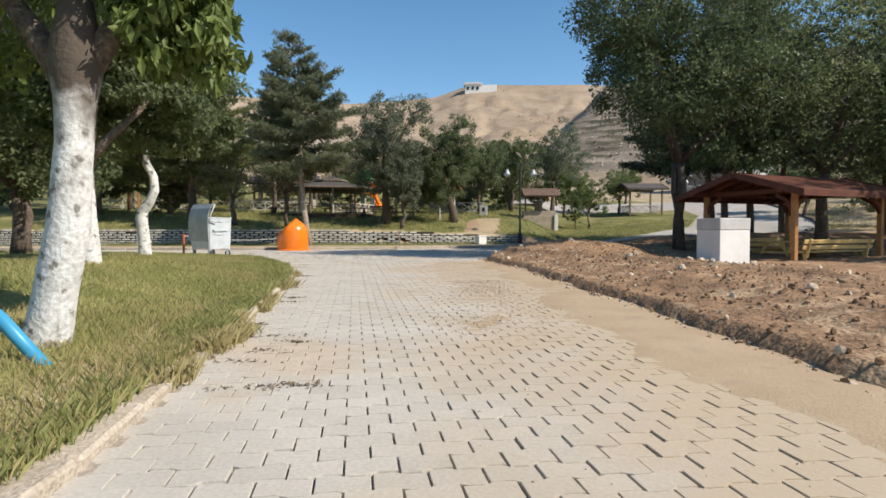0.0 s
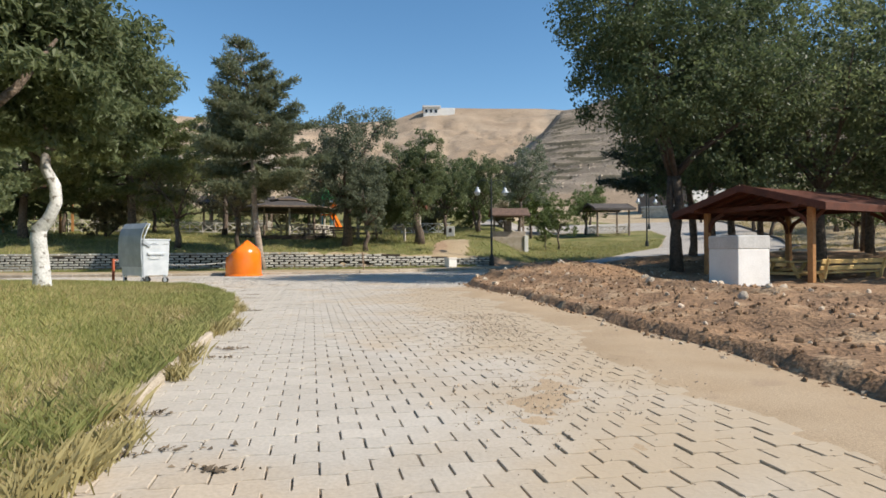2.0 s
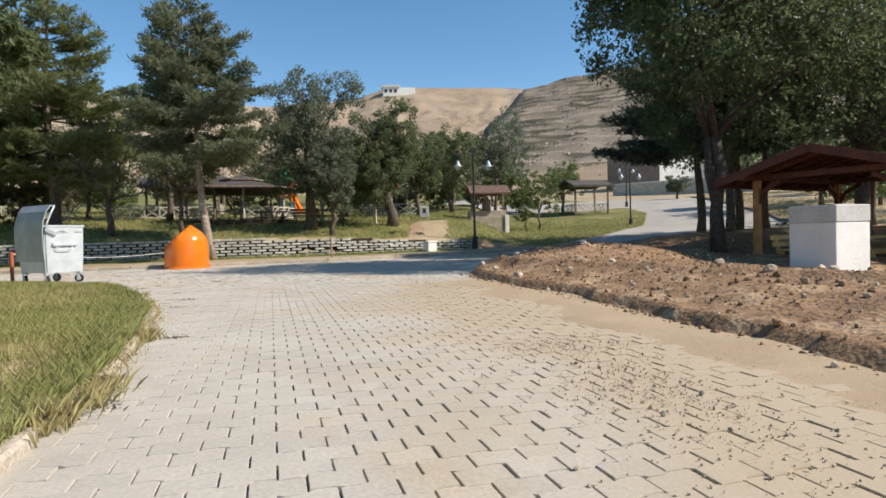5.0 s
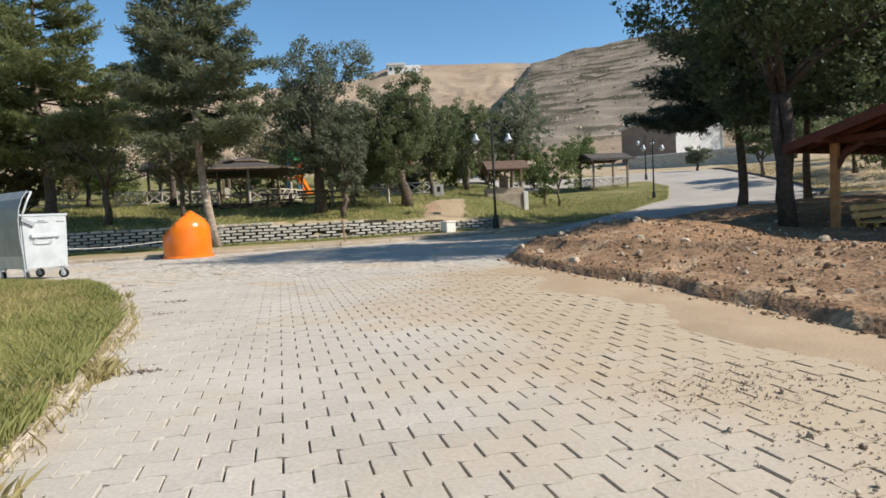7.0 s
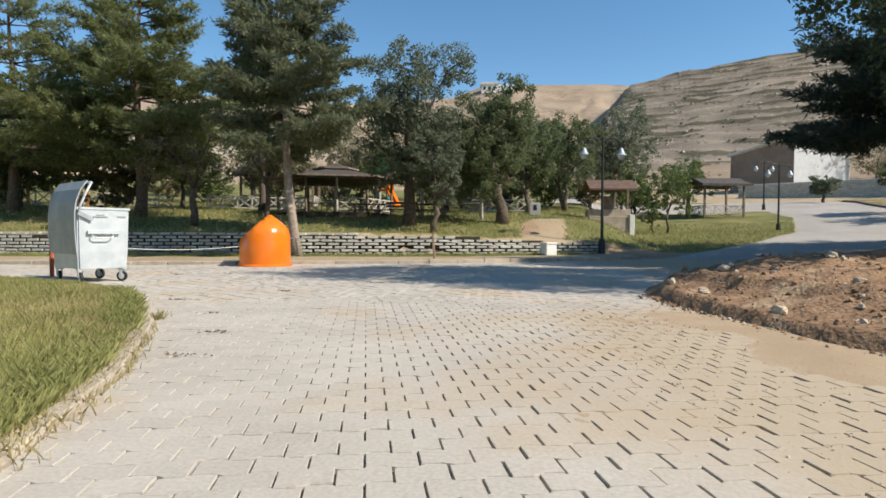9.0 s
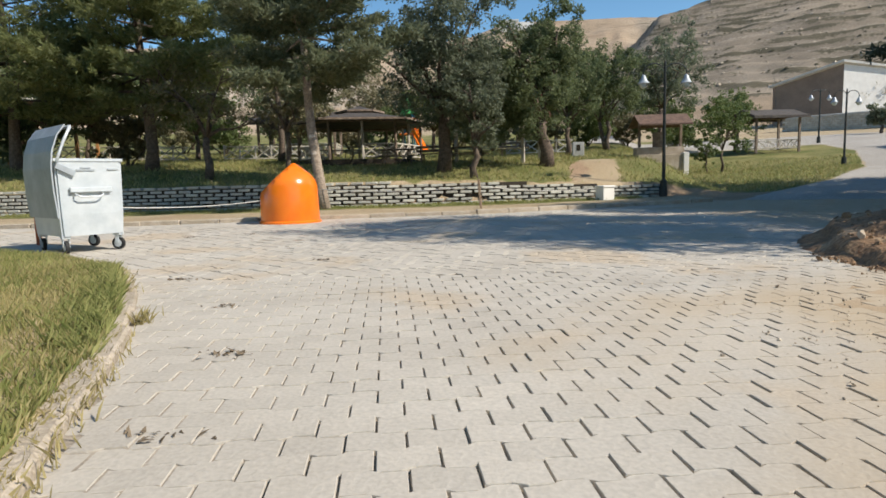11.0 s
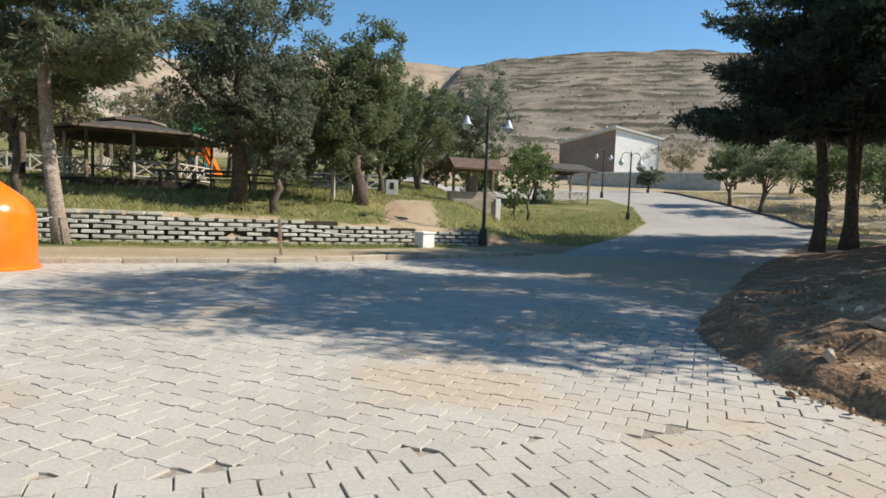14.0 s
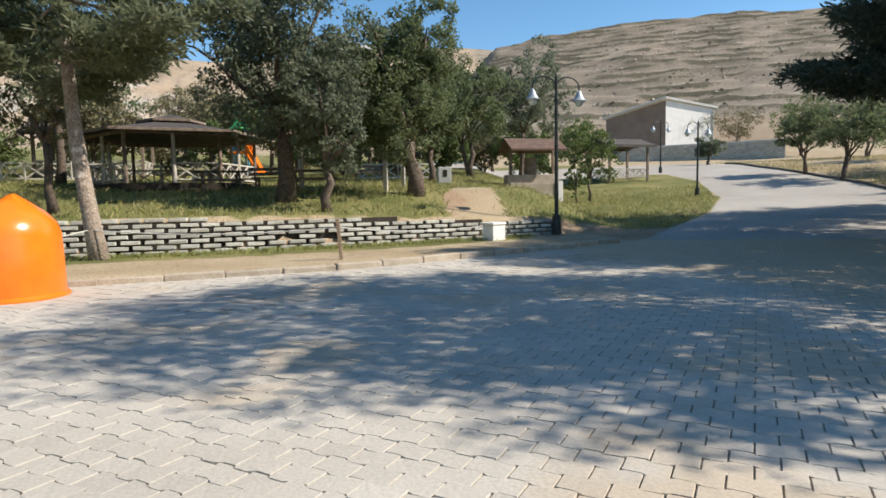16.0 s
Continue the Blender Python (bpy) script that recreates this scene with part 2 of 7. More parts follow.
M = dict(
    paver=material("paver_concrete", (0.475, 0.432, 0.368), (0.42, 0.378, 0.318), 0.7, 0.92, 0.12, 45, island=0.05, per_object=0.0, fine=0.12,
                   spots=(0.45, 0.375, 0.285), spot_scale=0.45, spot_at=0.54, coords="Position"),
    kerb=material("kerb_concrete", (0.46, 0.39, 0.31), (0.36, 0.30, 0.22), 3.0, 0.9, 0.5, 40, per_object=0.1, coords="Position"),
    kerb_dark=material("dark_kerb_concrete", (0.20, 0.17, 0.14), (0.13, 0.11, 0.09), 3.0, 0.9, 0.5, 40, per_object=0.2, coords="Position"),
    sand=material("pale_sand", (0.42, 0.318, 0.208), (0.375, 0.275, 0.172), 1.4, 0.95, 0.25, 90, fine=0.22, spots=(0.36, 0.265, 0.175), spot_scale=2.5),
    soil=material("red_soil", (0.31, 0.19, 0.105), (0.22, 0.132, 0.074), 2.2, 0.95, 0.9, 22, fine=0.5, spots=(0.38, 0.26, 0.155), spot_scale=1.8, spot_at=0.54),
    clod=material("soil_clod", (0.34, 0.215, 0.12), (0.24, 0.145, 0.083), 3, 0.95, 0.6, 30, island=0.25, per_object=0.2),
    stone=material("pale_stone", (0.50, 0.42, 0.32), (0.38, 0.30, 0.22), 3, 0.9, 0.6, 25, island=0.3, per_object=0.2),
    block=material("wall_block", (0.52, 0.50, 0.43), (0.40, 0.38, 0.33), 2.0, 0.9, 0.5, 35, island=0.12, per_object=0.15, coords="Position"),
    # near-black earth: shade of gaps and hollows is put into the colour
    earth=material("shade_dark_earth", (0.055, 0.044, 0.033), (0.035, 0.028, 0.021), 3, 0.95, 0.6, 25, coords="Position"),
    bark=material("bark", (0.16, 0.12, 0.09), (0.085, 0.065, 0.05), 9, 0.9, 0.9, 26, fine=0.5),
    # bark at about half tone, with the trunk's shade in the colour
    shaded_bark=material("shaded_bark", (0.085, 0.066, 0.05), (0.05, 0.04, 0.031), 9, 0.92, 0.8, 26, fine=0.5),
    pine_bark=material("pine_bark", (0.36, 0.295, 0.235), (0.24, 0.185, 0.14), 7, 0.9, 0.9, 22, fine=0.5, spots=(0.52, 0.47, 0.40), spot_scale=3),
    zinc=material("galvanised_steel", (0.60, 0.63, 0.64), (0.50, 0.54, 0.56), 3, 0.42, 0.08, 12, metallic=0.25, fine=0.12),
    zinc_dark=material("dull_steel", (0.42, 0.45, 0.47), (0.33, 0.36, 0.38), 3, 0.5, 0.08, 12, metallic=0.3, fine=0.12),
    rubber=material("black_rubber", (0.03, 0.03, 0.03), None, 3, 0.7, 0.1, 30),
    orange=material("orange_plastic", (0.86, 0.20, 0.012), (0.78, 0.16, 0.01), 1.2, 0.22, 0.03, 6, fine=0.06, spec=0.5),
    white=material("white_plaster", (0.76, 0.74, 0.70), (0.68, 0.66, 0.62), 1.5, 0.85, 0.2, 30, fine=0.12),
    grey=material("grey_cement", (0.56, 0.55, 0.52), (0.46, 0.45, 0.42), 2.2, 0.9, 0.3, 30, fine=0.2),
    red_wood=material("red_stained_wood", (0.125, 0.040, 0.022), (0.085, 0.029, 0.018), 3, 0.6, 0.4, 20),
    wood=material("varnished_wood", (0.40, 0.20, 0.075), (0.32, 0.15, 0.055), 5, 0.55, 0.3, 24),
    yellow_wood=material("yellow_pine_wood", (0.66, 0.45, 0.18), (0.56, 0.36, 0.13), 4, 0.5, 0.2, 24),
    old_wood=material("weathered_wood", (0.26, 0.20, 0.15), (0.16, 0.12, 0.09), 5, 0.85, 0.5, 24),
    tan_wood=material("sun_bleached_tan_wood", (0.36, 0.26, 0.175), (0.27, 0.19, 0.125), 5, 0.85, 0.4, 24),
    grey_wood=material("pale_grey_wood", (0.55, 0.50, 0.43), (0.42, 0.38, 0.32), 5, 0.85, 0.4, 24),
    roof_dark=material("dark_shingle", (0.10, 0.085, 0.07), (0.065, 0.055, 0.05), 4, 0.8, 0.6, 18, per_object=0.2),
    roof_tile=material("brown_roof", (0.16, 0.10, 0.072), (0.105, 0.068, 0.05), 4, 0.8, 0.6, 18),
    iron=material("dark_green_iron", (0.035, 0.04, 0.038), (0.025, 0.03, 0.028), 4, 0.45, 0.1, 20),
    lamp_glass=material("lamp_white_glass", (0.72, 0.74, 0.70), (0.64, 0.66, 0.62), 3, 0.3, 0.0, 8, fine=0.05),
    brown_wall=material("brown_render", (0.235, 0.18, 0.142), (0.19, 0.145, 0.115), 0.8, 0.9, 0.2, 14),
    joint=material("joint_sand", (0.36, 0.31, 0.25), (0.28, 0.235, 0.18), 1.5, 0.95, 0.4, 40, coords="Position"),
    scrub=material("dry_scrub", (0.10, 0.088, 0.055), (0.065, 0.058, 0.036), 0.5, 0.95, 0.5, 8, island=0.3, coords="Position"),
    lime_a=lime_material("limewash_a", 1.75), lime_b=lime_material("limewash_b", 1.5), lime_c=lime_material("limewash_c", 2.2),
    blue=material("blue_plastic", (0.05, 0.30, 0.47), (0.04, 0.24, 0.40), 3, 0.35, 0.03, 10, fine=0.08),
    green_plastic=material("green_plastic", (0.10, 0.48, 0.14), (0.08, 0.40, 0.11), 3, 0.4, 0.03, 10, fine=0.08),
    rope=material("pale_rope", (0.62, 0.60, 0.55), (0.5, 0.48, 0.44), 8, 0.9, 0.3, 60),
    red_paint=material("faded_red_paint", (0.50, 0.13, 0.06), (0.40, 0.10, 0.05), 6, 0.7, 0.2, 30),
    glass=material("dark_window_glass", (0.02, 0.025, 0.03), None, 2, 0.1, 0.0, 5, fine=0.0, spec=0.5),
    oak=leaf_material("oak_leaf", (0.092, 0.124, 0.054), (0.21, 0.242, 0.115), 0.58),
    oak_grey=leaf_material("grey_green_leaf", (0.105, 0.13, 0.082), (0.225, 0.248, 0.158), 0.55),
    dark_leaf=leaf_material("dark_green_leaf", (0.058, 0.088, 0.039), (0.142, 0.175, 0.080), 0.47),
    light_leaf=leaf_material("light_green_leaf", (0.075, 0.115, 0.030), (0.185, 0.225, 0.075), 0.35),
    dry_leaf=leaf_material("dry_olive_leaf", (0.13, 0.125, 0.06), (0.25, 0.21, 0.11), 0.3),
    willow=leaf_material("willow_leaf", (0.07, 0.11, 0.025), (0.20, 0.25, 0.07), 0.4),
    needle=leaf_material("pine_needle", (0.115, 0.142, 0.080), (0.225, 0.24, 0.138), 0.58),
    litter=material("dead_leaf_litter", (0.19, 0.145, 0.095), (0.12, 0.09, 0.06), 6, 0.9, 0.0, 30, island=0.4),
    # pine needle darkened: the grove's shade is put into its colour
    needle_shaded=leaf_material("shaded_pine_needle", (0.050, 0.068, 0.046), (0.11, 0.13, 0.078), 0.4),
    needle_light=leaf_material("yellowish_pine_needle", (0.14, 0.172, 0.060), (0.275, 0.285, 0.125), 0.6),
    grass=leaf_material("grass_blade", (0.15, 0.185, 0.045), (0.41, 0.39, 0.155), 0.42, 0.7),
    dry_grass=leaf_material("dry_grass_blade", (0.25, 0.21, 0.08), (0.46, 0.39, 0.19), 0.35, 0.8),
    ground=ground_material("park_ground", [("", (0.40, 0.32, 0.21), (0.33, 0.25, 0.155), 0.35), ("soil", (0.27, 0.18, 0.115), (0.35, 0.25, 0.16), 0.6),
                                           ("grass", (0.115, 0.125, 0.040), (0.235, 0.205, 0.085), 0.5), ("road", (0.385, 0.355, 0.315), (0.33, 0.30, 0.26), 0.3)]),
    lawn=ground_material("lawn_soil", [("", (0.20, 0.20, 0.06), (0.34, 0.29, 0.125), 0.9), ("soil", (0.42, 0.335, 0.205), (0.35, 0.27, 0.155), 1.2)]),
    hill=ground_material("limestone_hill", [("", (0.37, 0.285, 0.20), (0.27, 0.20, 0.135), 0.06), ("rock", (0.295, 0.24, 0.18), (0.195, 0.158, 0.118), 0.09),
                                            ("scrub", (0.085, 0.075, 0.05), (0.13, 0.11, 0.075), 0.15), ("pale", (0.46, 0.41, 0.34), (0.36, 0.31, 0.25), 0.1)], 0.6),
)


def dusty(m, colour, u0, u1):
    """Blown sand over a paving material, thicker towards the soil bank on the paving's far side."""
    n, l = m.node_tree.nodes, m.node_tree.links
    p = n["Principled BSDF"]
    old = p.inputs["Base Color"].links[0].from_socket
    pos = n.new("ShaderNodeNewGeometry").outputs["Position"]
    dot = n.new("ShaderNodeVectorMath")
    dot.operation = "DOT_PRODUCT"
    dot.inputs[1].default_value = (0.976, 0.216, 0)
    l.new(pos, dot.inputs[0])
    no = n.new("ShaderNodeTexNoise")
    no.inputs["Scale"].default_value, no.inputs["Detail"].default_value = 0.75, 7
    l.new(pos, no.inputs["Vector"])
    ma = n.new("ShaderNodeMath")
    ma.operation = "MULTIPLY_ADD"
    ma.inputs[1].default_value = 5.0
    l.new(no.outputs["Fac"], ma.inputs[0])
    xyz = n.new("ShaderNodeSeparateXYZ")
    l.new(pos, xyz.inputs[0])
    end = n.new("ShaderNodeMapRange")
    end.inputs[1].default_value, end.inputs[2].default_value, end.inputs[4].default_value = 12.0, 16.0, -6.0
    l.new(xyz.outputs[1], end.inputs[0])
    ends = n.new("ShaderNodeMath")
    l.new(dot.outputs["Value"], ends.inputs[0])
    l.new(end.outputs[0], ends.inputs[1])
    l.new(ends.outputs[0], ma.inputs[2])
    r = n.new("ShaderNodeMapRange")
    r.inputs[1].default_value, r.inputs[2].default_value, r.inputs[4].default_value = u0 + 2.5, u1 + 2.5, 0.85
    l.new(ma.outputs[0], r.inputs[0])
    x = n.new("ShaderNodeMix")
    x.data_type = "RGBA"
    l.new(r.outputs[0], x.inputs[0])
    l.new(old, x.inputs[6])
    x.inputs[7].default_value = (*colour, 1)
    l.new(x.outputs[2], p.inputs["Base Color"])


dusty(M["paver"], (0.43, 0.338, 0.228), 0.6, 2.7)
dusty(M["joint"], (0.40, 0.31, 0.21), 0.8, 3.0)


# ---- helpers for building ----
def link(name, me, mat, parent=None, label=""):
    if mat:
        me.materials.append(mat)
    ob = new(name, me)
    if parent:
        ob.parent = parent
    if label:
        ob["label"] = label
    return ob


def part(name, bm, mat, parent=None, label="", smooth=False):
    me = bpy.data.meshes.new(name)
    bm.to_mesh(me)
    bm.free()
    if smooth:
        me.polygons.foreach_set("use_smooth", [True] * len(me.polygons))
    return link(name, me, mat, parent, label)


def raw(name, verts, faces, mat, parent=None, label="", smooth=False):
    me = bpy.data.meshes.new(name)
    me.from_pydata([tuple(v) for v in np.asarray(verts, float).tolist()], [], [tuple(f) for f in np.asarray(faces).tolist()] if isinstance(faces, np.ndarray) else faces)
    if smooth:
        me.polygons.foreach_set("use_smooth", [True] * len(me.polygons))
    me.update()
    return link(name, me, mat, parent, label)


def empty(name, x, y, z, rz=0.0):
    ob = new(name)
    ob.matrix_basis = pose(x, y, z, 0, 0, rz)
    return ob


def box(bm, x0, y0, z0, x1, y1, z1, bevel=0.0, m=None):
    r = bmesh.ops.create_cube(bm, size=1.0, matrix=Matrix.Translation(((x0 + x1) / 2, (y0 + y1) / 2, (z0 + z1) / 2)) @ Matrix.Diagonal((x1 - x0, y1 - y0, z1 - z0, 1)))
    vs = r["verts"]
    if bevel:
        es = list({e for v in vs for e in v.link_edges})
        r2 = bmesh.ops.bevel(bm, geom=es, offset=bevel, segments=1, affect="EDGES")
        vs = list(set(vs) | set(r2["verts"]))
        vs = [v for v in vs if v.is_valid]
    if m is not None:
        bmesh.ops.transform(bm, matrix=m, verts=vs)
    return bm


def beam(bm, a, b, w, h, bevel=0.006):
    """A squared timber from a to b."""
    a, b = Vector(a), Vector(b)
    d = b - a
    q = d.to_track_quat("Z", "Y").to_matrix().to_4x4()
    return box(bm, -w / 2, -h / 2, 0, w / 2, h / 2, d.length, bevel, Matrix.Translation(a) @ q)


def rod(bm, a, b, r0, r1=None, n=10):
    a, b = Vector(a), Vector(b)
    r1 = r0 if r1 is None else r1
    d = b - a
    q = d.to_track_quat("Z", "Y").to_matrix().to_4x4()
    bmesh.ops.create_cone(bm, cap_ends=True, segments=n, radius1=r0, radius2=r1, depth=d.length, matrix=Matrix.Translation((a + b) / 2) @ q)
    return bm


def tube(points, radii, n=10, wob=0.0, rnd=None):
    """Vertices and faces of a tapered tube along points."""
    pts = [Vector(p) for p in points]
    vs, fs = [], []
    for i, p in enumerate(pts):
        d = (pts[min(i + 1, len(pts) - 1)] - pts[max(i - 1, 0)]).normalized()
        u = d.cross(Vector((0.31, 0.95, 0.05))).normalized()
        v = d.cross(u)
        for k in range(n):
            a = 2 * math.pi * k / n
            r = radii[i] * (1 + (rnd.uniform(-wob, wob) if rnd else 0))
            vs.append(p + (u * math.cos(a) + v * math.sin(a)) * r)
    for i in range(len(pts) - 1):
        for k in range(n):
            fs.append((i * n + k, i * n + (k + 1) % n, (i + 1) * n + (k + 1) % n, (i + 1) * n + k))
    fs.append(tuple(range(n - 1, -1, -1)))
    fs.append(tuple((len(pts) - 1) * n + k for k in range(n)))
    return vs, fs


def joined(tubes):
    vs, fs = [], []
    for v, f in tubes:
        o = len(vs)
        vs += v
        fs += [tuple(i + o for i in q) for q in f]
    return vs, fs


def smooth(a, b, x):
    t = np.clip((np.asarray(x, float) - a) / (b - a), 0, 1)
    return t * t * (3 - 2 * t)


def fbm(x, y, s, seed=0, octaves=4):
    """Cheap smooth noise of about -1 to 1 from sums of turned sines."""
    x, y = np.asarray(x, float), np.asarray(y, float)
    out, amp, rg = np.zeros(np.broadcast(x, y).shape), 1.0, np.random.RandomState(seed)
    for _ in range(octaves):
        for _ in range(3):
            a, p, q = rg.uniform(0, 6.28, 3)
            out += amp * np.sin((x * math.cos(a) + y * math.sin(a)) * s * rg.uniform(0.7, 1.3) + p + 1.3 * np.sin((x * math.sin(a) - y * math.cos(a)) * s * 0.6 + q))
        amp, s = amp * 0.55, s * 2.1
    return out / 4


# ---- plan ----
KERB_L = [(0.9, -12), (0.35, -5), (0.02, -3), (-0.3, -1.8), (-0.7, -0.2), (-1.15, 1.5), (-2.35, 6.1), (-3.4, 9.0), (-4.4, 10.9), (-5.4, 12.4), (-6.6, 13.9), (-8.6, 15.3), (-12.5, 16.6), (-32, 18.5)]
KERB_F = [(-32, 20.6), (-12.5, 22.0), (-7.6, 23.4), (-3.2, 24.7), (0.1, 26.7), (2.6, 28.3), (4.4, 29.5)]
WALL = [(-32, 25.4), (-13.4, 26.8), (-7.0, 27.9), (-2.0, 29.6), (0.6, 30.6), (3.3, 31.9)]
BANK = [(4.9, -12), (4.3, -2.2), (3.95, 0.2), (3.5, 3.0), (2.95, 6.0), (2.45, 9.5), (1.75, 12.0), (1.45, 13.6), (1.5, 15.0), (2.1, 16.6), (3.4, 18.6), (5.5, 21.2), (12, 28.5), (25, 40), (27.6, 47.6)]


def line_at(poly, t, axis=0):
    p = np.array(poly, float)
    return np.interp(t, p[:, axis], p[:, 1 - axis])


def wall_y(x):
    return line_at(WALL, x)


def kerb_x(y):
    return line_at(KERB_L, y, 1)


def bank_x(y):
    return line_at(BANK, y, 1)


def ground_z(x, y):
    x, y = np.asarray(x, float), np.asarray(y, float)
    r = np.hypot(x, y)
    right = np.interp(r, [29, 36, 44, 51, 58, 66, 75, 90, 105, 130, 200], [-0.1, 0.38, 0.92, 1.2, 2.15, 3.2, 4.2, 5.3, 7.2, 12, 14])
    left = np.interp(r, [20, 30, 34, 48, 70, 100, 130, 200], [0.95, 1.25, 1.55, 2.6, 4.6, 8.5, 11, 13])
    top = 1.0 - 0.3 * smooth(-6, 3.2, x)
    rise = smooth(0.12, 0.5, y - wall_y(x))
    back = smooth(0.5, 5.0, y - wall_y(x))
    terrace = rise * (top * (1 - back) + left * back) - 0.1 * (1 - rise)
    s = smooth(2.6, 6.5, x - 0.08 * (y - 32))
    z = terrace * (1 - s) + right * s
    far = smooth(16, 34, x - bank_x(np.minimum(y, 47)))
    z = np.where(y < 20, -0.1 + 0.25 * far, z)
    z = z + 0.05 * fbm(x, y, 0.5, 3, 3) * smooth(0.2, 1.2, z)
    z = z - 0.33 * smooth(3.6, 1.2, np.hypot(x - 4.9, (y - 40.2) * 0.8))
    behind = smooth(-30, -120, y)
    return z + behind * 2.0


def grid_mesh(name, xs, ys, zf, mat, masks=None, keep=None):
    X, Y = np.meshgrid(xs, ys)
    Z = zf(X, Y)
    nx, ny = len(xs), len(ys)
    v = np.stack([X, Y, Z], -1).reshape(-1, 3)
    i = np.arange((ny - 1) * (nx - 1))
    r, c = i // (nx - 1), i % (nx - 1)
    a = r * nx + c
    f = np.stack([a, a + 1, a + 1 + nx, a + nx], -1)
    if keep is not None:
        cx, cy = v[f].mean(1)[:, 0], v[f].mean(1)[:, 1]
        f = f[keep(cx, cy)]
    ob = raw(name, v, f, mat, smooth=True)
    for k, fn in (masks or {}).items():
        at = ob.data.attributes.new(k, "FLOAT", "POINT")
        at.data.foreach_set("value", np.clip(fn(X, Y), 0, 1).astype(np.float32).ravel())
    return ob


def spread(lo, a, b, hi, step, grow=1.18):
    mid = list(np.arange(a, b + step / 2, step))
    out, s = [], step
    while not out or out[-1] < hi:
        s *= grow
        out.append((out[-1] if out else b) + s)
    back, s = [], step
    while not back or back[-1] > lo:
        s *= grow
        back.append((back[-1] if back else a) - s)
    return np.array(back[::-1] + mid + out)


ROAD_L = [(4.4, 29.0), (11.6, 37), (17.5, 46), (21.4, 55.4), (22.2, 71)]
ROAD_R = [(11.5, 28), (25.2, 40.0), (27.8, 47.6), (31.7, 66.8), (32.0, 71)]


def road_mask(x, y):
    l, r = line_at(ROAD_L, y, 1), line_at(ROAD_R, y, 1)
    m = smooth(-0.5, 0.3, x - l) * smooth(-0.5, 0.3, r - x) * (y > 26) * (y < 74)
    top = smooth(60, 63, y) * smooth(76, 73, y) * smooth(2, 4, x) * smooth(33, 31, x)
    return np.maximum(m, top)


def grass_mask(x, y):
    d = y - wall_y(x)
    path = smooth(1.3, 0.5, np.abs(x - (0.7 + 0.12 * (y - 33)))) * smooth(40, 34, y)
    terrace = smooth(0.3, 0.9, d) * smooth(100, 75, y) * smooth(1.6, 0.2, np.abs(x) * 0 + path * 2)
    right = smooth(23, 32, x - 0.45 * y + 8) * 0.3
    g = terrace * np.where(x < 22, 1, right)
    verge = smooth(0.9, 0.2, np.abs(d + 0.55)) * (x < 2.2) * 0.85
    return np.maximum(g * 0.95 + 0.1 * fbm(x, y, 0.8, 5), verge) - road_mask(x, y)


def soil_shade_mask(x, y):
    d = y - wall_y(x)
    # darker soil stands in for shade under oaks, at slope foot and grove
    shade = smooth(4.5, 1.5, np.hypot(x + 2.5, (y - 34) * 0.8))
    foot = smooth(3.4, 1.6, np.abs(x - 4.6)) * smooth(1.0, -1.0, y - 36)
    grove = smooth(11, 15, x) * smooth(35, 28, y) * smooth(30, 24, x)
    shade = np.maximum(shade, grove)
    return np.maximum(np.maximum(shade, foot), smooth(-2.6, -0.8, d) * smooth(0.6, 0.0, d) * 0.8)


ground = grid_mesh("ground", spread(-700, -30, 34, 700, 0.5), spread(-500, 17, 60, 110, 0.4), ground_z, M["ground"],
                   dict(grass=grass_mask, soil=soil_shade_mask, road=road_mask))
tagged(ground, "gently rising park ground of dry earth and patchy grass", "ground", kind="structure")



